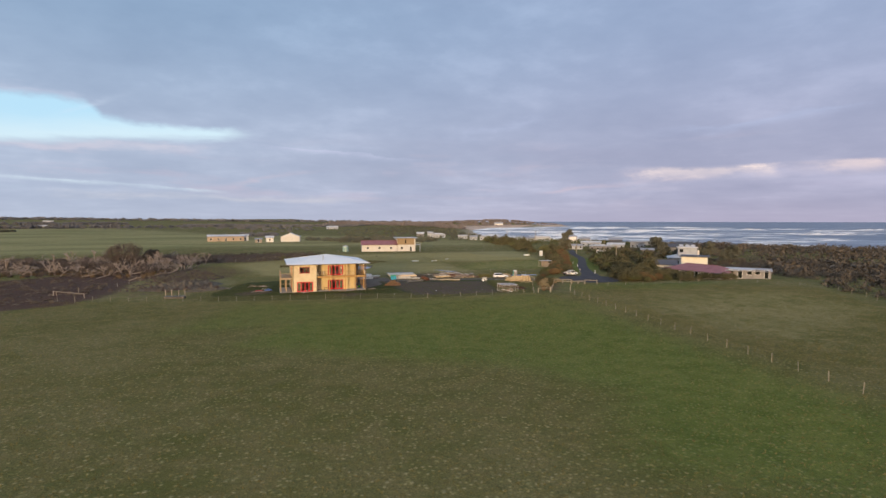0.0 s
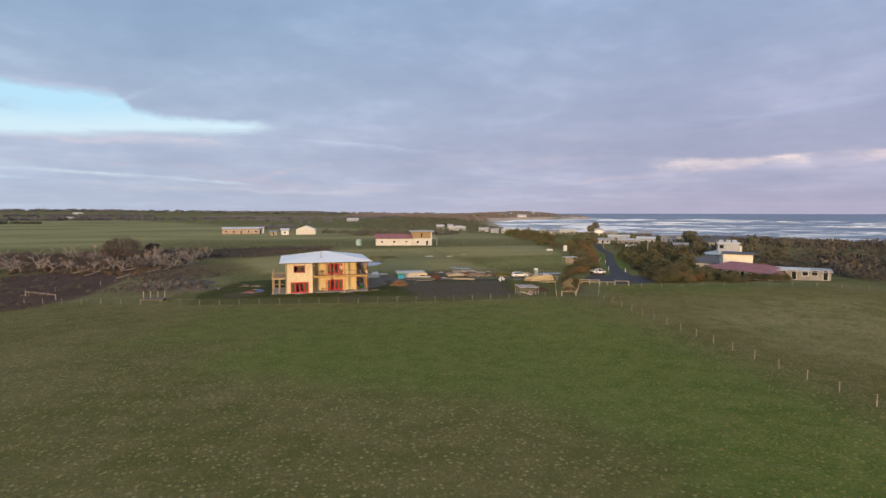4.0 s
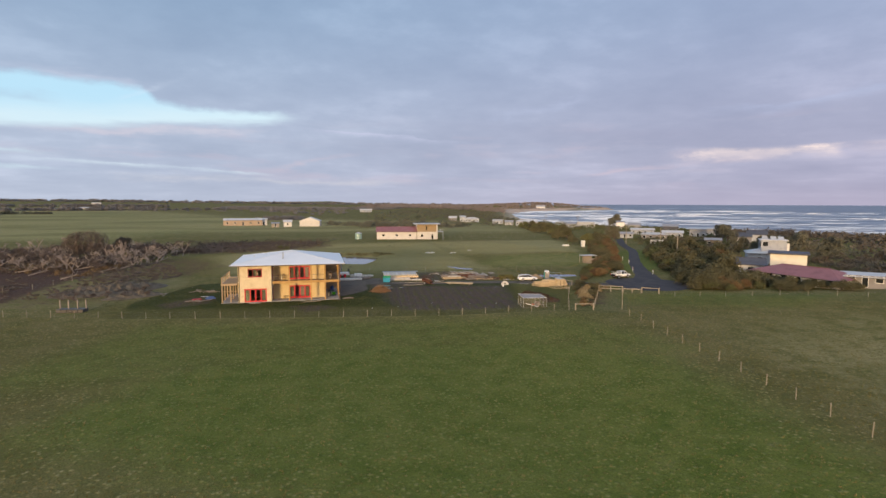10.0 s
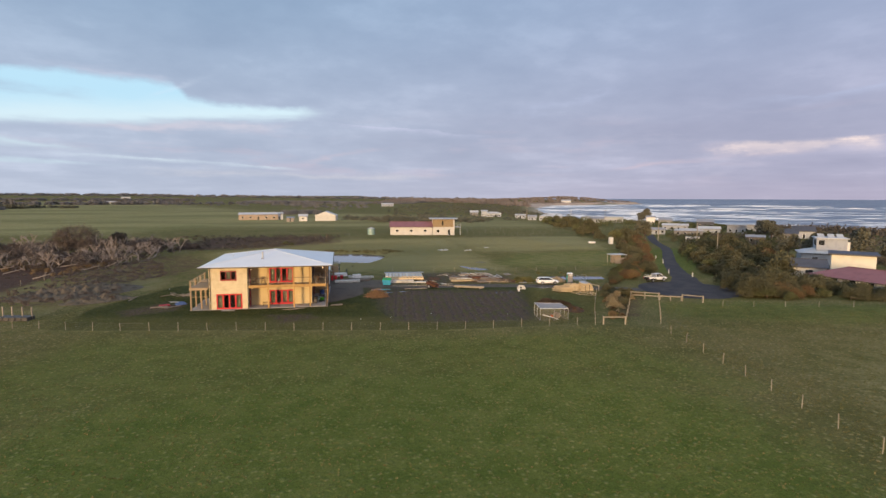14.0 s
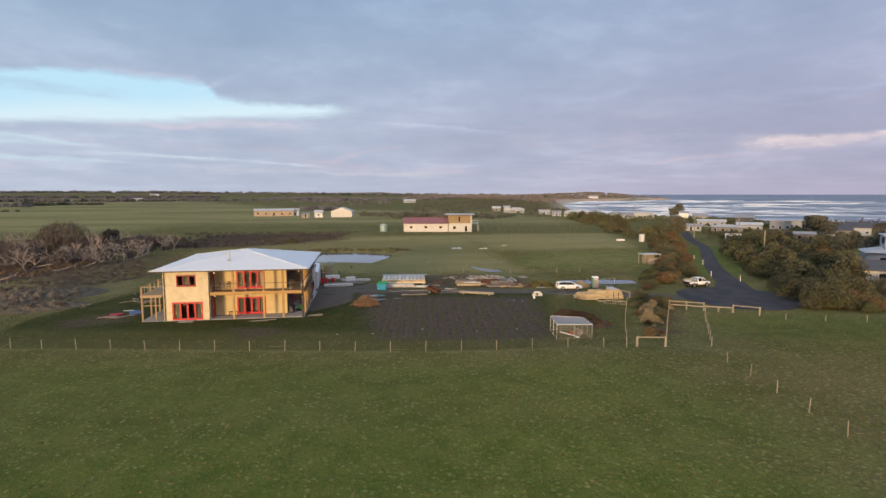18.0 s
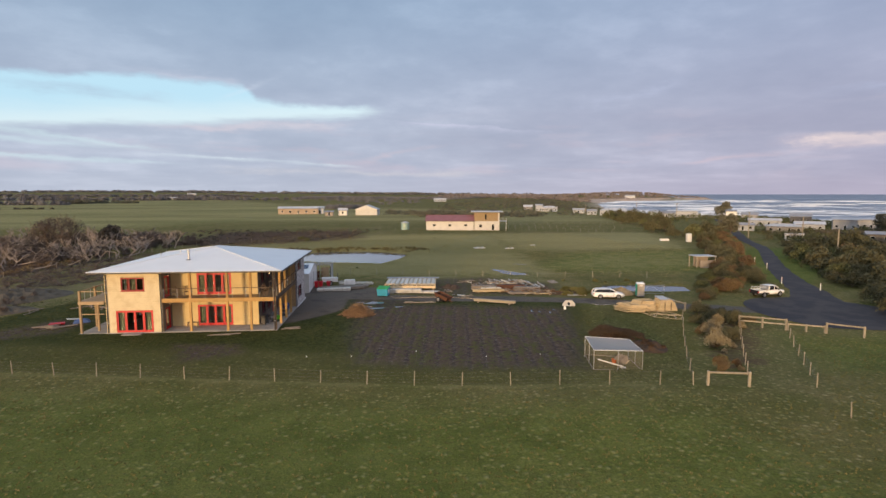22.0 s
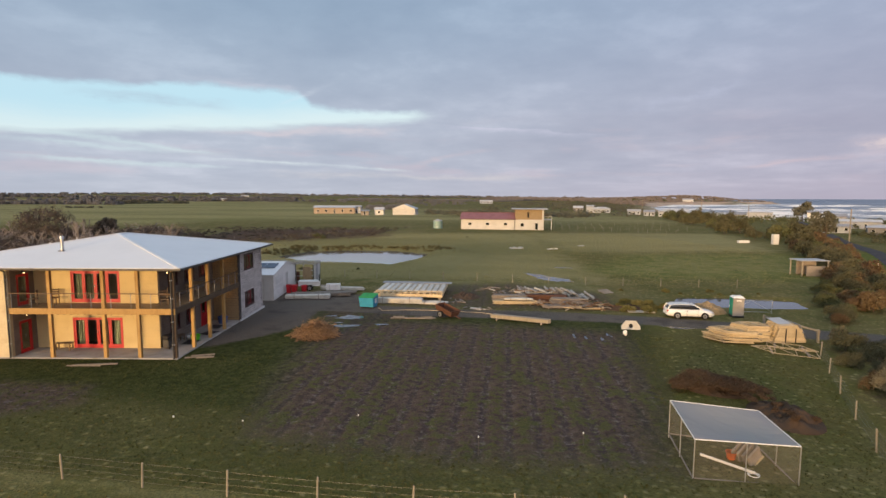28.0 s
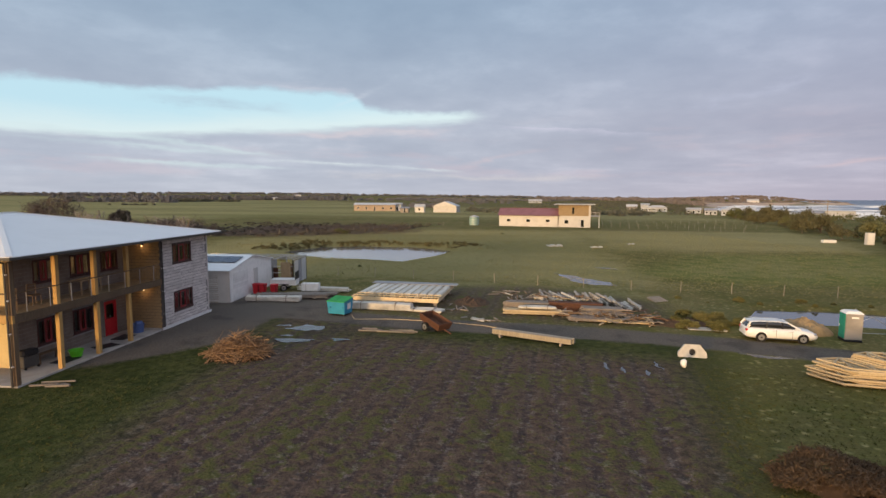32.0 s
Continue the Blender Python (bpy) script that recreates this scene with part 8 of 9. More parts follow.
cottage(small(124, 232, -24), 11, 7, 3.4, 1.6, M_VILLAGE, M_PALEROOF, "pale beach house with veranda roof", "hip", 3)
cottage(small(134, 240, -24), 9, 7, 3.0, 1.8, M_GREYROOF, M_PALEROOF, "grey beach house with pale roof", "gable", 2)
cottage(small(118, 240, -20), 7, 6, 2.7, 1.4, M_VILLAGE, M_GREYROOF, "small pale beach house", "gable", 2)
cottage(small(142, 268, -24), 10, 7, 3.2, 1.4, M_VILLAGE, M_PALEROOF, "white beach house with pale roof", "hip", 2)
cottage(small(155, 212, -30), 19, 9, 4.2, 0.4, M_VILLAGE, M_WHITE, "long white flat-roofed building among trees", "skillion", 4)
cottage(small(143, 205, -28), 10, 7, 2.8, 1.6, M_VILLAGE, M_GREYROOF, "low house with grey roof", "gable", 2)
cottage(small(168, 192, -32), 6, 6, 5.2, 0.8, M_WHITE, M_GREYROOF, "tall narrow white house", "skillion", 1)
cottage(small(173, 186, -32), 9, 7, 3.4, 1.6, M_GREYROOF, M_GREYROOF, "grey house with dark roof by the sea", "gable", 2)
cottage(small(184, 300, -30), 12, 8, 3.2, 1.5, M_VILLAGE, M_PALEROOF, "white beach house near the shore", "hip", 3)
cottage(small(216, 282, -34), 12, 8, 3.0, 1.3, M_VILLAGE, M_PALEROOF, "white beach house near the shore", "gable", 3)
cottage(small(146, 138, -34), 14, 8, 2.8, 1.0, M_VILLAGE, M_PALEROOF, "low beach house with wide pale roof", "gable", 3)
cottage(small(131, 108, -34), 13, 8, 2.6, 1.1, M_VILLAGE_DARK, M_PALEROOF, "low beach house with wide pale roof", "hip", 3)
cottage(small(145, 115, -36), 11, 8, 2.8, 1.2, M_VILLAGE, M_PALEROOF, "low beach house with pale roof", "gable", 2)
cottage(small(176, 158, -38), 10, 8, 3.6, 1.8, M_DARKROOF, M_GREYROOF, "dark beach house with steep roof", "gable", 2)
cottage(small(160, 118, -38), 9, 7, 4.4, 0.8, M_GREYROOF, M_PALEROOF, "two-storey grey beach house", "skillion", 2)
cottage(small(170, 120, -38), 10, 7, 4.2, 0.6, M_GREYROOF, M_PALEROOF, "two-storey grey beach house with flat roof", "skillion", 3)
cottage(small(113, 80.5, -34), 5.5, 2.6, 2.3, 0.3, M_WHITE, M_WHITE, "white caravan parked in the scrub", "flat", 2, "caravan", True, 0.1)
cottage(small(133, 77, -36), 7, 5, 2.6, 1.0, M_OLDWOOD, M_GREYROOF, "weathered shed with grey roof", "gable", 1, "shed", True)
cottage(small(124, 118, -30), 9, 6, 2.4, 1.0, M_VILLAGE, M_GREYROOF, "low beach house with grey roof", "gable", 2)
cottage(small(152, 86, -40), 11, 8, 3.2, 2.2, M_VILLAGE_DARK, M_DARKROOF, "brown beach house with steep dark roof", "gable", 2)
cottage(small(166, 92, -40), 9, 8, 3.4, 2.4, M_VILLAGE, M_DARKROOF, "house with steep dark roof behind scrub", "gable", 2)
cottage(at(63, 625, 0), 15, 9, 2.6, 1.6, M_VILLAGE, M_PALEROOF, "distant white farmhouse on the rise", "gable", 3)
cottage(at(-330, 800, 10), 14, 8, 2.2, 1.2, M_PALEROOF, M_PALEROOF, "distant long pale farm shed", "gable", 3, "farm_shed")
cottage(at(-470, 1250, 10), 18, 9, 2.4, 1.4, M_PALEROOF, M_PALEROOF, "distant long pale farm shed", "gable", 3, "farm_shed")
cottage(at(560, 1190, -20), 22, 14, 6, 3.0, M_OFFWHITE, M_PALEROOF, "distant white house on the headland", "gable", 3)

# red-roofed house, grey-roofed wing, white box and tower
TURN = -38
cottage(at(82.4, -5.6, -78, -0.3), 15.5, 8, 2.0, 1.5, M_OFFWHITE, M_REDROOF, "white weatherboard house with a long dull red roof", "hip", 5, "house", True, 0.5)
cottage(at(83.0, 7.6, TURN, 0.2), 5.0, 5, 2.4, 1.3, M_OFFWHITE, M_DARKROOF, "white cottage wing with dark blue-grey roof", "gable", 1, "house", False, frames=M_BLACK)
wbx = cottage(at(93.4, 8.4, TURN - 8, 1.3), 6.4, 6, 3.2, 0.5, M_CREAMWALL, M_DARKROOF, "tall plain cream box house with dark flat roof", "flat", 0, "house", False, 0.5)
part("base_wall", boxed(-3.1, -3.0, -3.0, 3.1, 3.0, -0.29), M_CREAMWALL, wbx)
# Tower house takes the greyer board colour in place of shade.
tw = cottage(at(105.3, 25.0, TURN, 0.1), 10, 7, 2.7, 1.2, M_VILLAGE, M_PALEROOF, "pale house with low grey roof under a tower room", "hip", 2, "house", False)
part("base_wall", boxed(-5.5, -3.5, -3.0, 5.5, 3.5, -0.29), M_VILLAGE, tw)
part("tower_room", boxed(-2.2, -2.2, 2.8, 3.2, 2.6, 5.9), M_VILLAGE, tw)
part("tower_window", boxed(-2.24, -1.4, 4.4, -2.205, 0.6, 5.5), M_DGLASS, tw)
part("tower_window", boxed(-1.8, -2.24, 4.5, -0.8, -2.205, 5.5), M_DGLASS, tw)
part("tower_roof", boxed(-2.5, -2.5, 5.9, 3.5, 2.9, 6.05), M_PALEROOF, tw)
for x in (-1.2, 0.6, 2.2):
    bm = boxed(-0.6, -0.9, 0, 0.6, 0.9, 0.05)
    bm.transform(pose(x, 0.2, 6.35, 24, 0, 0))
    part("solar_panel", bm, M_PALEROOF, tw, "tilted roof panel")
    part("panel_leg", boxed(x - 0.03, 0.6, 6.05, x + 0.03, 0.66, 6.55), M_STEEL, tw)
part("chimney", boxed(3.4, -1.0, 2.8, 3.9, -0.5, 5.2), M_OFFWHITE, tw)
# Pale sheds, walls darkened in colour to read as shaded.
cottage(at(86.6, -13.0, TURN - 8, 0.2), 5.6, 4, 1.7, 0.4, M_VILLAGE_DARK, M_PALEROOF, "low grey-white shed with flat iron roof", "skillion", 2, "shed", True)
cottage(at(89.8, -16.0, TURN - 8, 0.1), 3.6, 4, 1.6, 0.4, M_VILLAGE_DARK, M_GREYROOF, "low pale shed with iron roof", "skillion", 1, "shed", True)


def power_pole(x, y, h, arm=True):
    p_ = thing("power_pole", "plain timber power pole standing in the scrub", "power pole", at(x, y), "power poles")
    part("pole", rodded((0, 0, -0.5), (0, 0, h), 0.15, 0.11, n=9), M_FENCEPOST, p_)
    if arm:
        part("crossarm", boxed(-0.9, -0.06, h - 0.5, 0.9, 0.06, h - 0.38), M_FENCEPOST, p_)
        for q in (-0.8, 0.8):
            part("insulator", rodded((q, 0, h - 0.38), (q, 0, h - 0.2), 0.05), M_OFFWHITE, p_)


for x, y, h in ((105.8, 88.2, 7.2), (106.8, 70.0, 6.8), (95.4, 46.5, 5.6), (118, 250, 8.0), (128, 206, 7.5), (140, 190, 7.5)):
    power_pole(x, y, h, h > 7.4)

# ---- plants ----
def leaf_cloud(centres, radii, per, size, seed, squash=0.75, hollow=0.55, long=1.0):
    """Quads strewn through lumpy blobs: arrays of vertices and faces."""
    r = np.random.default_rng(seed)
    c = np.repeat(np.asarray(centres, float), per, 0)
    rad = np.repeat(np.asarray(radii, float), per)
    n_ = len(c)
    d = r.normal(size=(n_, 3))
    d /= np.linalg.norm(d, axis=1, keepdims=True)
    d[:, 2] = np.where(d[:, 2] < -0.35, -d[:, 2], d[:, 2])
    k = (hollow + (1 - hollow) * r.random(n_) ** 0.6) * (1 + 0.18 * r.normal(size=n_))
    p = c + d * (rad * k)[:, None] * np.array([1, 1, squash])
    u = r.normal(size=(n_, 3))
    u += d * -0.2
    u /= np.linalg.norm(u, axis=1, keepdims=True)
    w = np.cross(u, r.normal(size=(n_, 3)))
    w /= np.linalg.norm(w, axis=1, keepdims=True) + 1e-9
    s = np.asarray(size if np.ndim(size) else np.full(len(radii), size))
    s = np.repeat(s, per) * (0.6 + 0.8 * r.random(n_))
    u, w = u * (s * long)[:, None], w * (s / long)[:, None] * 0.55
    co = np.stack([p - u, p + w * 0.9 - u * 0.1, p + u, p - w * 0.9 + u * 0.1], 1).reshape(-1, 3)
    return co, np.arange(n_ * 4).reshape(-1, 4)


def make_bush(name, mat, label, h, w, blobs, per, leaf, seed, category="bush", trunk=False, group="", long=1.0):
    r = np.random.default_rng(seed)
    b = thing(name, label, category, None, group)
    cs, rs = [], []
    for k in range(blobs):
        a, q = r.uniform(0, 6.283), r.random() ** 0.5
        x, y = w * 0.62 * q * math.cos(a), w * 0.62 * q * math.sin(a)
        rr = w * r.uniform(0.24, 0.40)
        z = h * (0.22 + 0.70 * (1 - 0.8 * q * q) * r.uniform(0.45, 1.0)) if not trunk else h * r.uniform(0.34, 0.90)
        cs.append((x, y, max(rr * 0.5, z - rr * 0.3)))
        rs.append(rr)
    co, fa = leaf_cloud(cs, rs, per, leaf, seed + 1, 1.0, 0.7, long)
    co[:, 2] = np.maximum(co[:, 2], 0.02)
    arrays("crown", co, fa, mat, b)
    bm = bmesh.new()
    mid = Vector((w * 0.05, -w * 0.04, h * (0.36 if trunk else 0.2)))
    t_ = 0.035 * h
    rod(bm, Vector((0, 0, -0.2)), mid, t_, t_ * 0.75, 6)
    for j in range(6):
        rod(bm, mid, Vector(cs[j % blobs]), t_ * 0.6, t_ * 0.2, 5)
    part("trunk", bm, M_BARK, b)
    return b


GREENS = [make_bush("bush", M_LEAF_GREEN, "dense dark green coastal bush", 2.0, 1.9, 13, 420, 0.070, 11 + k, long=1.35) for k in range(3)]
RUSSETS = [make_bush("bush", M_LEAF_BROWN, "dense russet-brown coastal bush", 1.8, 1.8, 13, 420, 0.068, 31 + k, long=1.5) for k in range(3)]
DARKS = [make_bush("bush", M_LEAF_OLIVE, "dense dark olive coastal bush", 1.9, 2.0, 13, 400, 0.073, 51 + k, long=1.5) for k in range(2)]
FAR_GREENS = [make_bush("bush", M_LEAF_GREEN, "dense dark green bush beside the lane", 2.1, 1.9, 13, 110, 0.135, 111 + k) for k in range(3)]
FAR_RUSSETS = [make_bush("bush", M_LEAF_BROWN, "dense russet bush beside the lane", 1.9, 1.8, 13, 110, 0.13, 131 + k) for k in range(2)]
FAR_DARKS = [make_bush("bush", M_LEAF_OLIVE, "dense dark olive bush beside the lane", 2.0, 2.0, 13, 110, 0.135, 151 + k) for k in range(3)]
YELLOWS = [make_bush("bush", M_YELLOWBUSH, "low yellow-green bush in rough grass", 1.2, 1.6, 8, 420, 0.085, 71 + k, long=1.5) for k in range(2)]
used = set()


def put(bush, x, y, s, sz=1.0, sink=0.05):
    m = pose(x, y, gz(x, y) - sink, 0, 0, random.uniform(0, 360)) @ Matrix.Diagonal((s, s, s * sz, 1))
    if bush not in used:
        used.add(bush)
        bush.matrix_world = m
        return bush
    return copy_thing(bush, m)


def scatter(poly, n_, kinds, smin, smax, gap, seed):
    r = random.Random(seed)
    xs, ys = [p[0] for p in poly], [p[1] for p in poly]
    done, tries = [], 0
    while len(done) < n_ and tries < n_ * 60:
        tries += 1
        x, y = r.uniform(min(xs), max(xs)), r.uniform(min(ys), max(ys))
        if poly_inside(np.array([x]), np.array([y]), poly, 0.01)[0] < 0.5 or any(math.hypot(x - a, y - b) < gap for a, b in done):
            continue
        done.append((x, y))
        put(r.choice(kinds), x, y, r.uniform(smin, smax), r.uniform(0.85, 1.2))
    return done


# between the drive and the lane
scatter([(46.5, 9.5), (49, 10.5), (54.0, 15.0), (61.0, 21.5), (67.0, 31), (63, 33.5), (57, 26.0), (50.5, 16.5)], 34, RUSSETS + GREENS + YELLOWS[:1] + DARKS, 0.65, 1.1, 1.2, 1)
scatter([(64, 34), (68, 33), (74, 43), (84, 60), (96, 82), (89, 83), (77, 61)], 56, FAR_GREENS[:2] + FAR_RUSSETS + FAR_DARKS, 0.75, 1.2, 1.5, 2)
scatter([(84, 84), (100, 92), (118, 150), (128, 205), (112, 210), (96, 140)], 46, FAR_GREENS + FAR_DARKS, 1.0, 1.7, 2.8, 3)
for x, y, s in ((70.0, 44, 1.6), (73.0, 48.5, 1.5), (68.0, 39, 1.35), (66.0, 35.0, 1.3), (97, 86, 2.0), (100, 95, 1.8), (59.5, 24.5, 1.2), (63, 29, 1.3)):
    put(RUSSETS[int(y) % 3] if int(x) % 2 else DARKS[int(y) % 2], x, y, s)
# dry shrubs in the strip by the garden corner
PALES = [make_bush("bush", M_PALEBUSH, "dry beige bush in the fenced strip", 1.5, 1.3, 11, 330, 0.06, 171 + k, long=2.2) for k in range(2)]
for x, y, s, sz, b_ in ((37.0, -8.9, 0.85, 1.5, PALES[0]), (33.6, -14.6, 0.7, 1.1, RUSSETS[0]), (38.6, -5.3, 0.85, 1.3, PALES[1]), (42.7, 4.1, 0.6, 1.3, PALES[0]), (43.7, -1.1, 0.7, 1.1, DARKS[1]), (40.6, -3.0, 0.8, 1.2, PALES[1]), (45.4, -0.6, 0.6, 1.0, RUSSETS[2]), (39.6, -6.6, 0.5, 1.2, DARKS[0])):
    put(b_, x, y, s, sz)
scatter([(38.2, -5.2), (40.2, -5.8), (45.0, -1.0), (44.2, 2.2), (41.8, 3.2), (39.6, -0.8)], 11, DARKS + RUSSETS[:1] + PALES, 0.4, 0.7, 1.2, 4)
scatter([(33.4, -15.6), (35.0, -15.4), (39.2, -7.2), (38.0, -6.4)], 8, RUSSETS[:1] + PALES + YELLOWS[:1], 0.25, 0.5, 1.2, 5)
# right of the lane
scatter([(60.0, -5.0), (64, -9.5), (72, -14.2), (80, -17), (86, -14), (80, -3), (73, 4), (68.5, 12), (66.0, 7.5)], 40, GREENS + DARKS + DARKS + RUSSETS[:1], 0.6, 0.95, 1.6, 6)
scatter([(60.0, -5.0), (64, -9.0), (70, -9.0), (73, 4), (68.5, 12), (66.0, 7.5)], 34, GREENS[:1] + DARKS + DARKS + RUSSETS[:1], 0.9, 1.4, 1.6, 66)
scatter([(68.5, 12), (72, 21), (79, 34), (88.5, 50), (100, 60), (112, 50), (98, 28), (84, 12), (74, 5)], 74, FAR_GREENS[:2] + FAR_DARKS + FAR_DARKS + FAR_RUSSETS, 0.9, 1.6, 2.2, 7)
for x, y, s in ((76.5, -12.5, 0.9), (75.6, -9.4, 1.15), (75.0, -6.2, 1.05), (74.6, -3.4, 1.2), (74.8, -0.6, 1.25), (73.4, -7.8, 1.0), (73.2, -4.6, 1.1)):
    put(DARKS[int(x) % 2], x, y, s)
for x, y, s, b_ in ((62.6, -3.6, 1.75, DARKS[1]), (64.6, -6.2, 1.9, RUSSETS[2]), (62.0, -6.8, 1.35, GREENS[0]), (66.8, -2.2, 1.8, DARKS[0]), (70.5, 0.5, 1.9, GREENS[2])):
    put(b_, x, y, s)
scatter([(30.5, 14.2), (33.6, 13.8), (35.6, 14.8), (36.5, 17.2), (32.8, 17.4)], 9, YELLOWS, 0.4, 0.7, 0.8, 11)
scatter([(33, 22.6), (50, 21.8), (52, 23.6), (34, 24.6)], 9, YELLOWS, 0.2, 0.35, 1.2, 12)
for x, y, s in ((-6.5, 44, 0.5), (-3, 38.5, 0.4), (21, 96, 0.3), (-14, 92, 1.0), (-12, 90, 0.8), (4.4, 39.5, 0.22), (55, 40, 0.14)):
    put(random.choice(GREENS), x, y, s)


def stuff_plants(name, label, mat, spots, per, leaf, seed, squash=0.75, category="scrub", hollow=0.5, long=1.0):
    cs, rs, ss = [], [], []
    xy = np.array([q[:2] for q in spots])
    dry_land = (poly_inside(xy[:, 0], xy[:, 1], COAST, 0.01) > 0.5) & (line_dist(xy[:, 0], xy[:, 1], COAST) > 14.0)
    for x, y, rr, zoff in [q for q, ok in zip(spots, dry_land) if ok]:
        cs.append((x, y, gz(x, y) + rr * squash * 0.35 + zoff))
        rs.append(rr)
        ss.append(leaf * (0.7 + 0.25 * rr))
    co, fa = leaf_cloud(cs, rs, per, np.array(ss), seed, squash, hollow, long)
    return tagged(arrays(name, co, fa, mat), label, category, kind="stuff")


def spots_in(poly, n_, r0, r1, seed, lump=0.02):
    r = np.random.default_rng(seed)
    P = np.array(poly)
    out = []
    lo, hi = P.min(0), P.max(0)
    while len(out) < n_:
        p = r.uniform(lo, hi, (4 * n_, 2))
        ok = poly_inside(p[:, 0], p[:, 1], poly, 0.01) > 0.5
        for x, y in p[ok][: n_ - len(out)]:
            s = 0.75 + 0.5 * noise.noise((x * lump, y * lump, 1.0))
            out.append((x, y, r.uniform(r0, r1) * s, 0.0))
    return out


stuff_plants("coastal_scrub", "low dark olive scrub filling the ground beside the lane", M_LEAF_OLIVE, spots_in([(62.5, -5.0), (80, -16), (96, -10), (112, 50), (100, 60), (88.5, 50), (79, 34), (71, 19), (67, 8)], 260, 0.9, 1.5, 119), 150, 0.13, 118)
stuff_plants("coastal_scrub", "low russet scrub between the pasture and the lane", M_LEAF_BROWN, spots_in([(47, 10.5), (54, 15.5), (61, 22.5), (67.5, 32.5), (82, 60), (79, 62), (64, 35.5), (51, 17)], 100, 0.6, 1.0, 120), 150, 0.12, 121)
stuff_plants("coastal_scrub", "dark scrub in front of the beach houses", M_LEAF_OLIVE, spots_in([(95, 58), (108, 70), (138, 82), (164, 100), (152, 126), (128, 114), (112, 92)], 170, 1.0, 1.8, 171), 170, 0.13, 172)
stuff_plants("coastal_scrub", "olive scrub in front of the beach houses", M_LEAF_GREEN, spots_in([(95, 58), (108, 70), (138, 82), (180, 130), (176, 160), (128, 118), (112, 92)], 90, 1.0, 2.0, 173), 170, 0.13, 174)
stuff_plants("coastal_scrub", "dense brown scrub round the tower house", M_LEAF_DARK, spots_in([(98, -8), (100, 6), (113, 16), (118, 40), (150, 40), (160, 10), (130, -30), (96, -24)], 300, 1.3, 2.3, 175), 150, 0.15, 176)
stuff_plants("coastal_scrub", "dark mixed scrub among the beach houses", M_LEAF_DARK, spots_in([(96, 56), (108, 74), (126, 98), (160, 104), (236, 214), (250, 190), (200, 110), (150, 40), (118, 40)], 150, 1.5, 2.6, 19), 260, 0.15, 18)
stuff_plants("coastal_scrub", "green scrub among the beach houses", M_LEAF_GREEN, spots_in([(96, 56), (108, 74), (126, 98), (150, 160), (176, 210), (220, 240), (190, 130), (122, 44)], 110, 1.5, 2.6, 17), 260, 0.15, 16)
COASTSCRUB = [(84, -36), (78, -52), (66, -74), (120, -200), (420, -240), (400, -20), (344, 120), (292, 214), (236, 214), (196, 108), (150, 38), (110, 0), (92, -24)]
stuff_plants("coastal_scrub", "dense brown coastal scrub reaching to the dunes", M_LEAF_DARK, spots_in([(84, -36), (78, -52), (70, -74), (120, -120), (170, -40), (150, 30), (110, -6), (96, -24)], 420, 1.8, 2.9, 21), 170, 0.20, 22)
stuff_plants("coastal_scrub", "dense brown coastal scrub reaching to the dunes", M_LEAF_DARK, spots_in(COASTSCRUB, 1500, 2.6, 4.6, 23), 60, 0.36, 24)
stuff_plants("coastal_scrub", "mixed green scrub among the beach houses", M_LEAF_GREEN, spots_in([(100, 96), (120, 110), (190, 170), (236, 214), (292, 214), (320, 330), (300, 420), (180, 330), (130, 220)], 330, 1.8, 3.4, 25), 90, 0.26, 26)
stuff_plants("far_trees", "low trees and hedges among the beach houses", M_LEAF_PINE, spots_in([(60, 230), (100, 215), (150, 300), (215, 420), (240, 600), (300, 780), (330, 900), (240, 900), (80, 600), (30, 330)], 640, 1.6, 3.4, 27, 0.01), 70, 0.30, 28, category="trees")
stuff_plants("far_trees", "dark shelter belt beside the farmhouse", M_LEAF_PINE, spots_in([(2, 242), (24, 214), (70, 205), (96, 230), (60, 262), (10, 262)], 120, 2.2, 3.6, 29, 0.05), 130, 0.28, 30, category="trees")
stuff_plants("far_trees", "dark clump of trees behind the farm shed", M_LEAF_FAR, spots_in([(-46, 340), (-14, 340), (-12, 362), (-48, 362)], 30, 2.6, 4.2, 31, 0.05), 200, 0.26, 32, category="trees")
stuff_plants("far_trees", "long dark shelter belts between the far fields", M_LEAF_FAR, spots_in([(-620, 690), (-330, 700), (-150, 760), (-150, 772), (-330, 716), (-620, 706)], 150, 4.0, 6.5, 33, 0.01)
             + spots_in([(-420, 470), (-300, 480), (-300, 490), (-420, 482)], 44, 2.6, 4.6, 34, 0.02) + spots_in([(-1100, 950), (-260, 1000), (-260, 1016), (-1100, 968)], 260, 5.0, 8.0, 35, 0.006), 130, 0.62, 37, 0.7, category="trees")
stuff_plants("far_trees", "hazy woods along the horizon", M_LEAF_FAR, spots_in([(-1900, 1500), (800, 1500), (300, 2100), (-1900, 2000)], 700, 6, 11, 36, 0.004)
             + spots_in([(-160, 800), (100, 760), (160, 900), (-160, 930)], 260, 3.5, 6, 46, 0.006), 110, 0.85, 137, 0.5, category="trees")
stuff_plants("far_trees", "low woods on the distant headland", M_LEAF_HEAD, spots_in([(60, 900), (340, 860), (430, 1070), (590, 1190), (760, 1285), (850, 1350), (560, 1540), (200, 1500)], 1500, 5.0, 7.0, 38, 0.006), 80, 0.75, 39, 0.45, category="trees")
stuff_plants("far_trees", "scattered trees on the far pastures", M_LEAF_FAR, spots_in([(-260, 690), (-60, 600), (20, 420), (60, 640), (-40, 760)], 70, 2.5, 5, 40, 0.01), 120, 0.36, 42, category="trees")
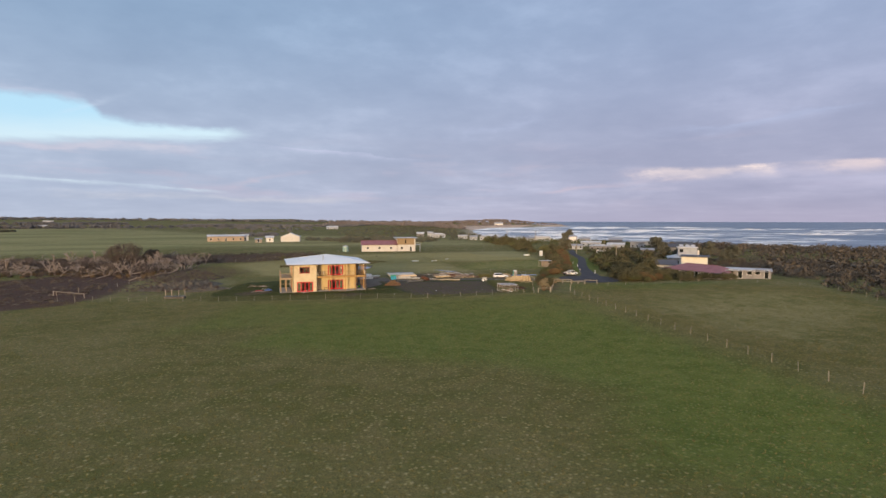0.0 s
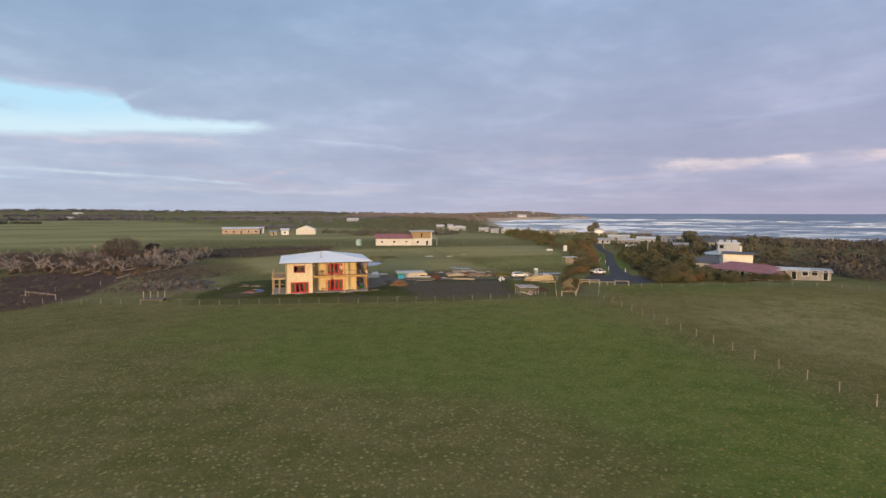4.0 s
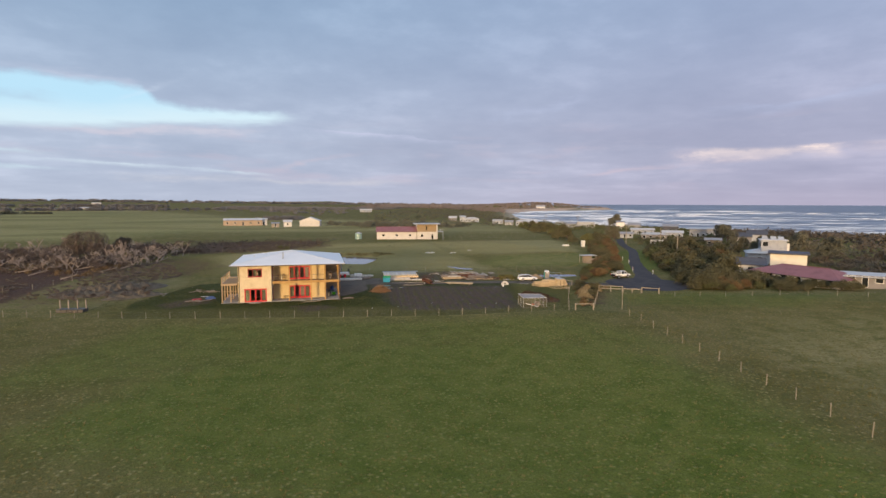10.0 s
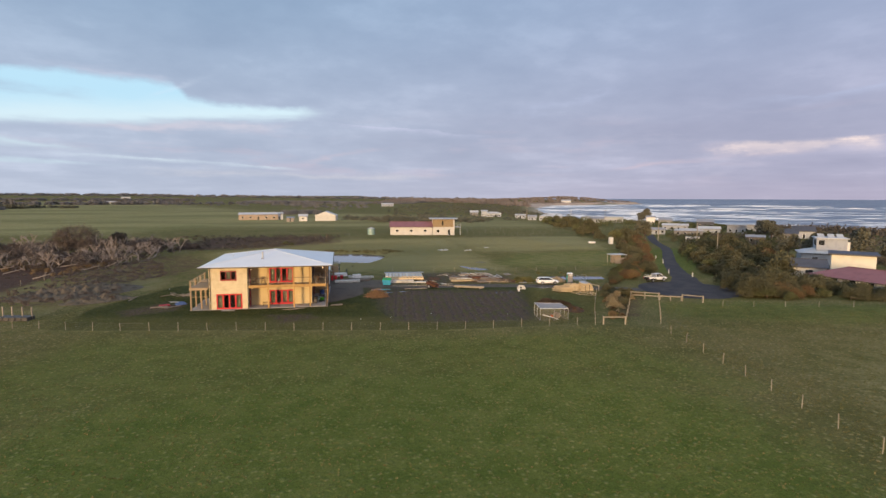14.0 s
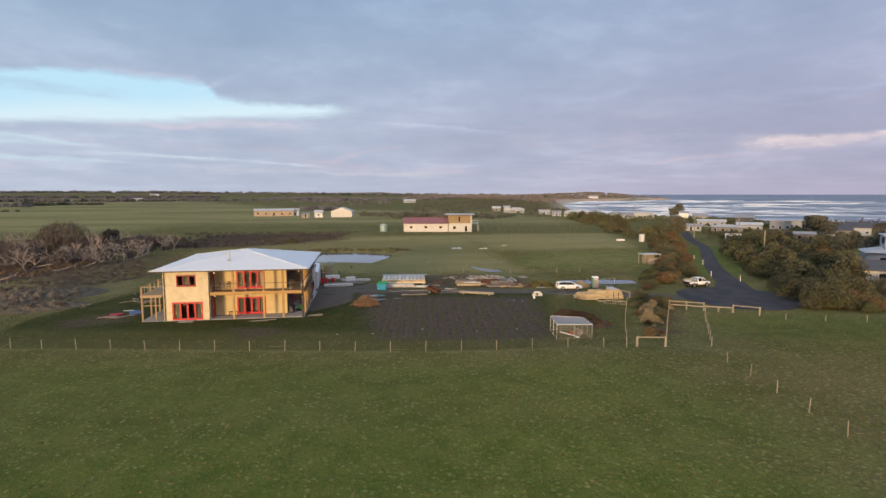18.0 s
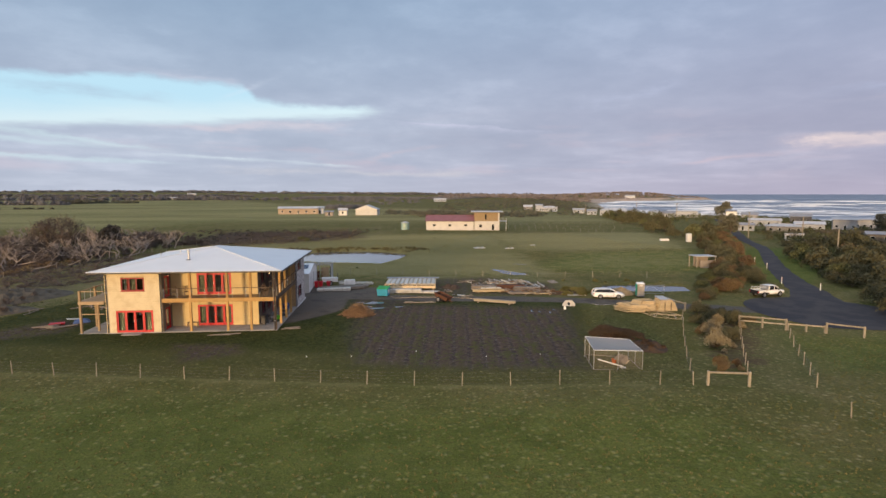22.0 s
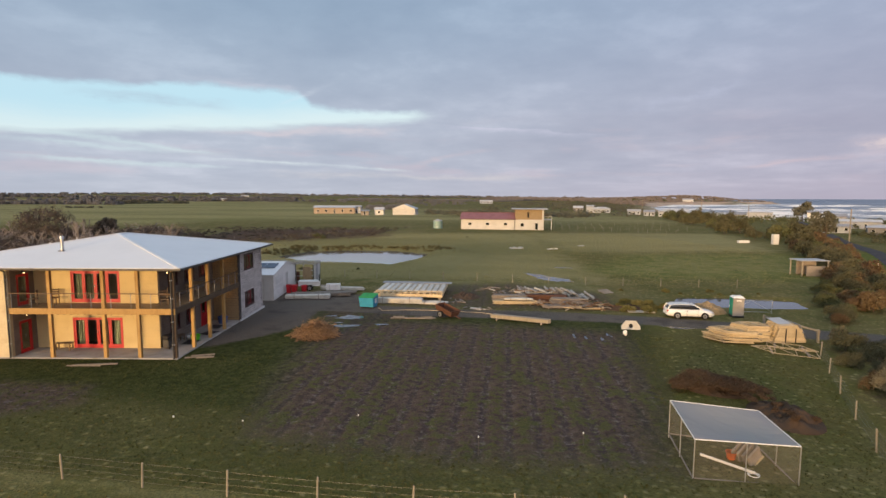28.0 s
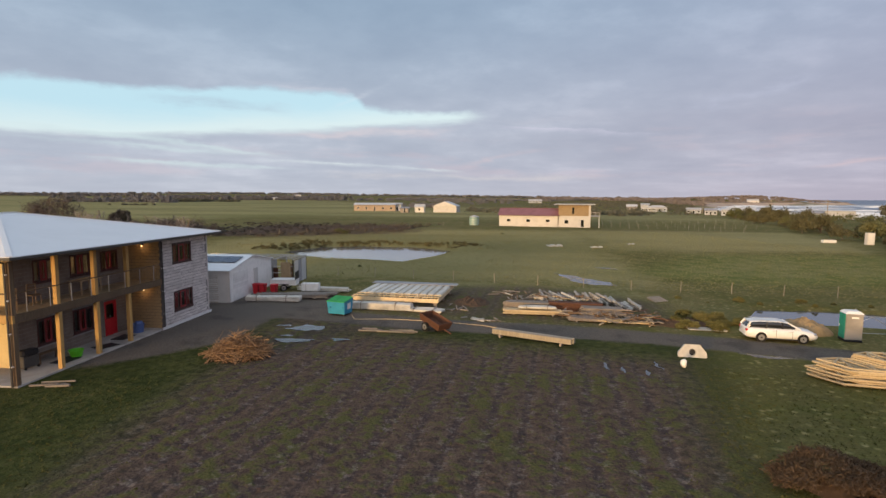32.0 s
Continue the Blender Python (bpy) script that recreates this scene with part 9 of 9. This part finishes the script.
stuff_plants("far_trees", "dark round clumps of trees on the far green pasture", M_LEAF_PINE, spots_in([(-332, 520), (-303, 520), (-303, 536), (-332, 536)], 16, 3, 5, 141) + spots_in([(-316, 545), (-268, 545), (-268, 560), (-316, 560)], 26, 3, 4.6, 142) + spots_in([(-275, 355), (-236, 354), (-236, 362), (-275, 362)], 18, 0.8, 1.4, 143), 190, 0.34, 140, category="trees")
stuff_plants("rough_scrub", "low brown heath on the rough pasture", M_LEAF_DARK, spots_in([(-45, 78), (-24, 80), (-2, 100), (4, 128), (-50, 134), (-70, 100)], 380, 0.5, 1.0, 43, 0.05), 46, 0.16, 44, 0.5)
stuff_plants("rough_scrub", "tangled grey dead scrub behind the burnt ground", M_LEAF_GREY, spots_in([(-50, 50), (-44, 56), (-40, 70), (-38, 84), (-60, 98), (-105, 90), (-115, 62), (-80, 54)], 130, 1.5, 2.5, 145, 0.05), 330, 0.15, 146, 1.0, hollow=0.55, long=2.2)
stuff_plants("rough_scrub", "tangled grey dead scrub behind the burnt ground", M_LEAF_GREY, spots_in([(-47, 42), (-44, 52), (-40, 70), (-34, 86), (-60, 110), (-105, 96), (-120, 60), (-80, 46)], 330, 0.9, 1.9, 45, 0.05), 200, 0.15, 46, 0.8, long=2.2)
stuff_plants("rough_scrub", "tangled brown scrub along the burnt ground", M_LEAF_BROWN, spots_in([(-47, 34), (-44, 50), (-60, 64), (-100, 70), (-100, 40), (-70, 48)], 190, 0.6, 1.2, 47, 0.05), 90, 0.14, 48, 0.7, long=1.6)
stuff_plants("rough_scrub", "low grey-green rough growth on the slope below the scrub", M_LEAF_GREY, spots_in([(-50, 30), (-34, 24), (-29, 32), (-36, 52), (-42, 60), (-48, 46)], 520, 0.35, 0.75, 149, 0.08), 46, 0.10, 159, 0.4, long=1.8)
stuff_plants("rough_scrub", "low dark red heath on the burnt ground", M_LEAF_DARK, spots_in([(-78, -8), (-54, -2), (-52, 14), (-53, 30), (-50, 42), (-58, 52), (-76, 42), (-88, 20)], 230, 0.45, 0.95, 249, 0.08), 60, 0.12, 259, 0.5, long=1.5)
stuff_plants("rough_scrub", "grey cut brush strewn over the scraped bank", M_LEAF_GREY, [(x, y, rr, 0.5) for x, y, rr, _ in spots_in([(-50, 8), (-38, 4), (-29, 8), (-31, 18), (-42, 27)], 150, 0.3, 0.7, 49)], 40, 0.14, 50, 0.5, long=2.4)
stuff_plants("dead_bracken", "dead russet bracken heaped over dug earth", M_BRACKEN, [(x, y, rr, 0.12 + 0.45 * math.exp(-((x - 29.6) / 0.9) ** 2) + 0.3 * math.exp(-((x - 31.4) / 0.7) ** 2)) for x, y, rr, _ in spots_in([(30.6, -6.4), (32.4, -6.6), (32.6, -9.0), (31.0, -9.4)], 26, 0.2, 0.35, 153, 0.3) + spots_in([(28.2, -3.9), (30.3, -3.5), (32.3, -4.9), (32.2, -6.2), (30.0, -6.0), (28.0, -4.9)], 110, 0.25, 0.5, 151, 0.3)], 220, 0.05, 152, 0.6, "bracken", 0.4, 1.6)
stuff_plants("reeds", "brown rushes round the farm pond", M_RUSH, spots_in([(-17, 54), (-12, 68), (0, 72), (14, 68), (18, 62), (14, 63), (6, 69), (-8, 66.5), (-13, 57)], 320, 0.22, 0.42, 51), 40, 0.12, 52, 0.8, "reeds", long=2.4)


def dead_tree(seed, h, spread):
    r = random.Random(seed)
    t_ = thing("dead_tree", "bare grey dead tree with twisted limbs", "tree", None, "dead trees")
    trunk_bm, subs = bmesh.new(), []

    def limb(bm, p, d, L, rad, depth):
        q = p + d * L
        if q.z < 0.05:
            q.z = 0.05
        rod(bm, p, q, rad, rad * 0.72, 6 if depth < 2 else 4, False)
        if depth >= 4 or rad < 0.012:
            return
        for _ in range(r.choice((2, 2, 3))):
            nd = (d + Vector((r.uniform(-1, 1), r.uniform(-1, 1), r.uniform(-0.45, 0.6))) * spread).normalized()
            sub_bm = bm
            if depth == 1:
                sub_bm = bmesh.new()
                subs.append(sub_bm)
            limb(sub_bm, q, nd, L * r.uniform(0.6, 0.9), rad * 0.70, depth + 1)

    d0 = Vector((r.uniform(-0.5, 0.5), r.uniform(-0.5, 0.5), 1)).normalized()
    limb(trunk_bm, Vector((0, 0, -0.2)), d0, h * 0.34, h * 0.031, 0)
    part("trunk", trunk_bm, M_DEAD, t_)
    for sub_bm in subs:
        part("branch", sub_bm, M_DEAD, t_)
    return t_


DEADS = [dead_tree(3, 5.2, 0.75), dead_tree(8, 4.4, 0.95), dead_tree(15, 4.8, 0.85), dead_tree(21, 3.8, 1.1)]
rd_ = random.Random(5)
for x, y, rr, _ in spots_in([(-48, 40), (-43, 50), (-37, 72), (-48, 96), (-100, 92), (-104, 56), (-75, 50)], 105, 1, 1.2, 61):
    put(rd_.choice(DEADS), x, y, rd_.uniform(0.7, 1.15), rd_.uniform(0.65, 0.95))
for x, y, rr, _ in spots_in([(-51, 44), (-44, 50), (-39, 66), (-45, 70), (-60, 56), (-100, 58), (-100, 50), (-70, 46)], 56, 1, 1.2, 62):
    put(rd_.choice(DEADS), x, y, rd_.uniform(0.8, 1.3), rd_.uniform(0.5, 0.8))
for x, y, a, L in ((-46, 42, 20, 5), (-52, 47, -15, 6), (-58, 40, 35, 5), (-49.5, 32, 10, 4), (-44, 46, -30, 4), (-62, 44, 5, 6), (-40, 60, 50, 5)):
    lg = thing("fallen_log", "pale fallen trunk lying in the scrub", "log", pose(x, y, gz(x, y), 0, 0, a))
    part("trunk", rodded((-L / 3, 0, 0.15), (L / 3, 0, 0.9), 0.12, 0.05, 7), M_DEAD, lg)
    for k in range(3):
        part("branch", rodded((L * (0.02 + 0.12 * k), 0, 0.55 + 0.12 * k), (L * (0.12 + 0.12 * k), (-1) ** k * 1.1, 1.1 + 0.2 * k), 0.05, 0.02, 5), M_DEAD, lg)
lone = make_bush("tree", M_LEAF_GREY, "wide thin-crowned brown tree rising from the scrub", 5.4, 4.2, 26, 110, 0.13, 90, "tree", True, long=2.0)
lone.matrix_world = pose(-61.5, 68, gz(-61.5, 68)) @ Matrix.Diagonal((1.15, 1.15, 1.28, 1))
lone2 = make_bush("tree", M_LEAF_DARK, "short dark tree above the scrub", 4.2, 2.6, 16, 260, 0.15, 95, "tree", True)
lone2.matrix_world = pose(-54.7, 79.4, gz(-54.7, 79.4)) @ Matrix.Diagonal((1.1, 1.1, 1.2, 1))
lone3 = copy_thing(lone, pose(-57.6, 68.6, gz(-57.6, 68.6), 0, 0, 100) @ Matrix.Diagonal((0.8, 0.8, 1.02, 1)))
lp = make_bush("tree", M_LEAF_PINE, "dark pine beside the lane", 6.5, 3.6, 12, 240, 0.26, 97, "tree", True)
lp.matrix_world = pose(103, 92, gz(103, 92))
for x, y, s in ((150, 92, 1.0), (112, 34, 1.0), (118, 30, 1.15), (108, 38, 0.9), (140, 78, 1.1), (172, 205, 1.3), (122, 24, 1.0)):
    copy_thing(lp, pose(x, y, gz(x, y), 0, 0, x * 7) @ Matrix.Diagonal((s, s, s, 1)))

# ---- grass tufts ----
def tufts(name, label, poly, n_, h0, h1, seed, mat=M_TUFT, width=0.05):
    r = np.random.default_rng(seed)
    P = np.array(poly)
    p = r.uniform(P.min(0), P.max(0), (n_ * 3, 2))
    p = p[poly_inside(p[:, 0], p[:, 1], poly, 0.01) > 0.5][:n_]
    # thicker in patches
    z = land(p[:, 0], p[:, 1])
    b = 4
    base = np.repeat(np.column_stack([p, z]), b, 0)
    m_ = len(base)
    a = r.uniform(0, 2 * np.pi, m_)
    lean = r.uniform(0.5, 1.8, m_)
    h = np.repeat(r.uniform(h0, h1, len(p)), b) * r.uniform(0.6, 1.1, m_)
    tip = base + np.column_stack([np.cos(a) * lean * h, np.sin(a) * lean * h, h])
    w_ = np.column_stack([-np.sin(a), np.cos(a), np.zeros(m_)]) * (width * (0.5 + r.random(m_)))[:, None]
    base = base + np.column_stack([np.cos(a) * 0.04, np.sin(a) * 0.04, np.full(m_, -0.02)])
    co = np.stack([base - w_, base + w_, tip], 1).reshape(-1, 3)
    return tagged(arrays(name, co, np.arange(m_ * 3).reshape(-1, 3), mat), label, "grass", kind="stuff")


tufts("grass", "rough paddock grass with pale dry tussocks", [(-75, -112), (45, -112), (36, -22), (29, -18.4), (0, -13.8), (-22, -10), (-56, 0)], 70000, 0.03, 0.08, 1, M_DRYTUFT)
tufts("grass", "rough grass beyond the paddock posts", [(36, -22), (30, -60), (30, -90), (60, -70), (84, -34), (54, -10), (47, -5)], 18000, 0.035, 0.09, 2, M_DRYTUFT)
tufts("grass", "lawn grass round the house and garden", [(-34, -6), (0, -13), (30, -17.5), (41, 4), (29.5, 6.5), (25, -13), (8, -10.5), (5.5, 2), (-17, -1), (-24, 20), (-34, 12)], 16000, 0.03, 0.07, 3, M_LAWNTUFT, 0.035)
tufts("grass", "rough wet pasture behind the yard", [(-40, 30), (12, 31), (50, 26), (62, 34), (76, 60), (60, 110), (-20, 110), (-36, 70)], 24000, 0.035, 0.09, 4, M_STRAWTUFT, 0.05)
tufts("grass", "weeds growing between the furrows", [(7.5, 9.5), (28.5, 6.5), (24.5, -12.5), (9, -10)], 1500, 0.03, 0.06, 5, M_LAWNTUFT, 0.03)

# ---- bring the plan to metres ----
for ob in list(scene.objects):
    if ob.parent is None and ob is not cam:
        ob.matrix_basis = Matrix.Scale(SCALE, 4) @ ob.matrix_basis
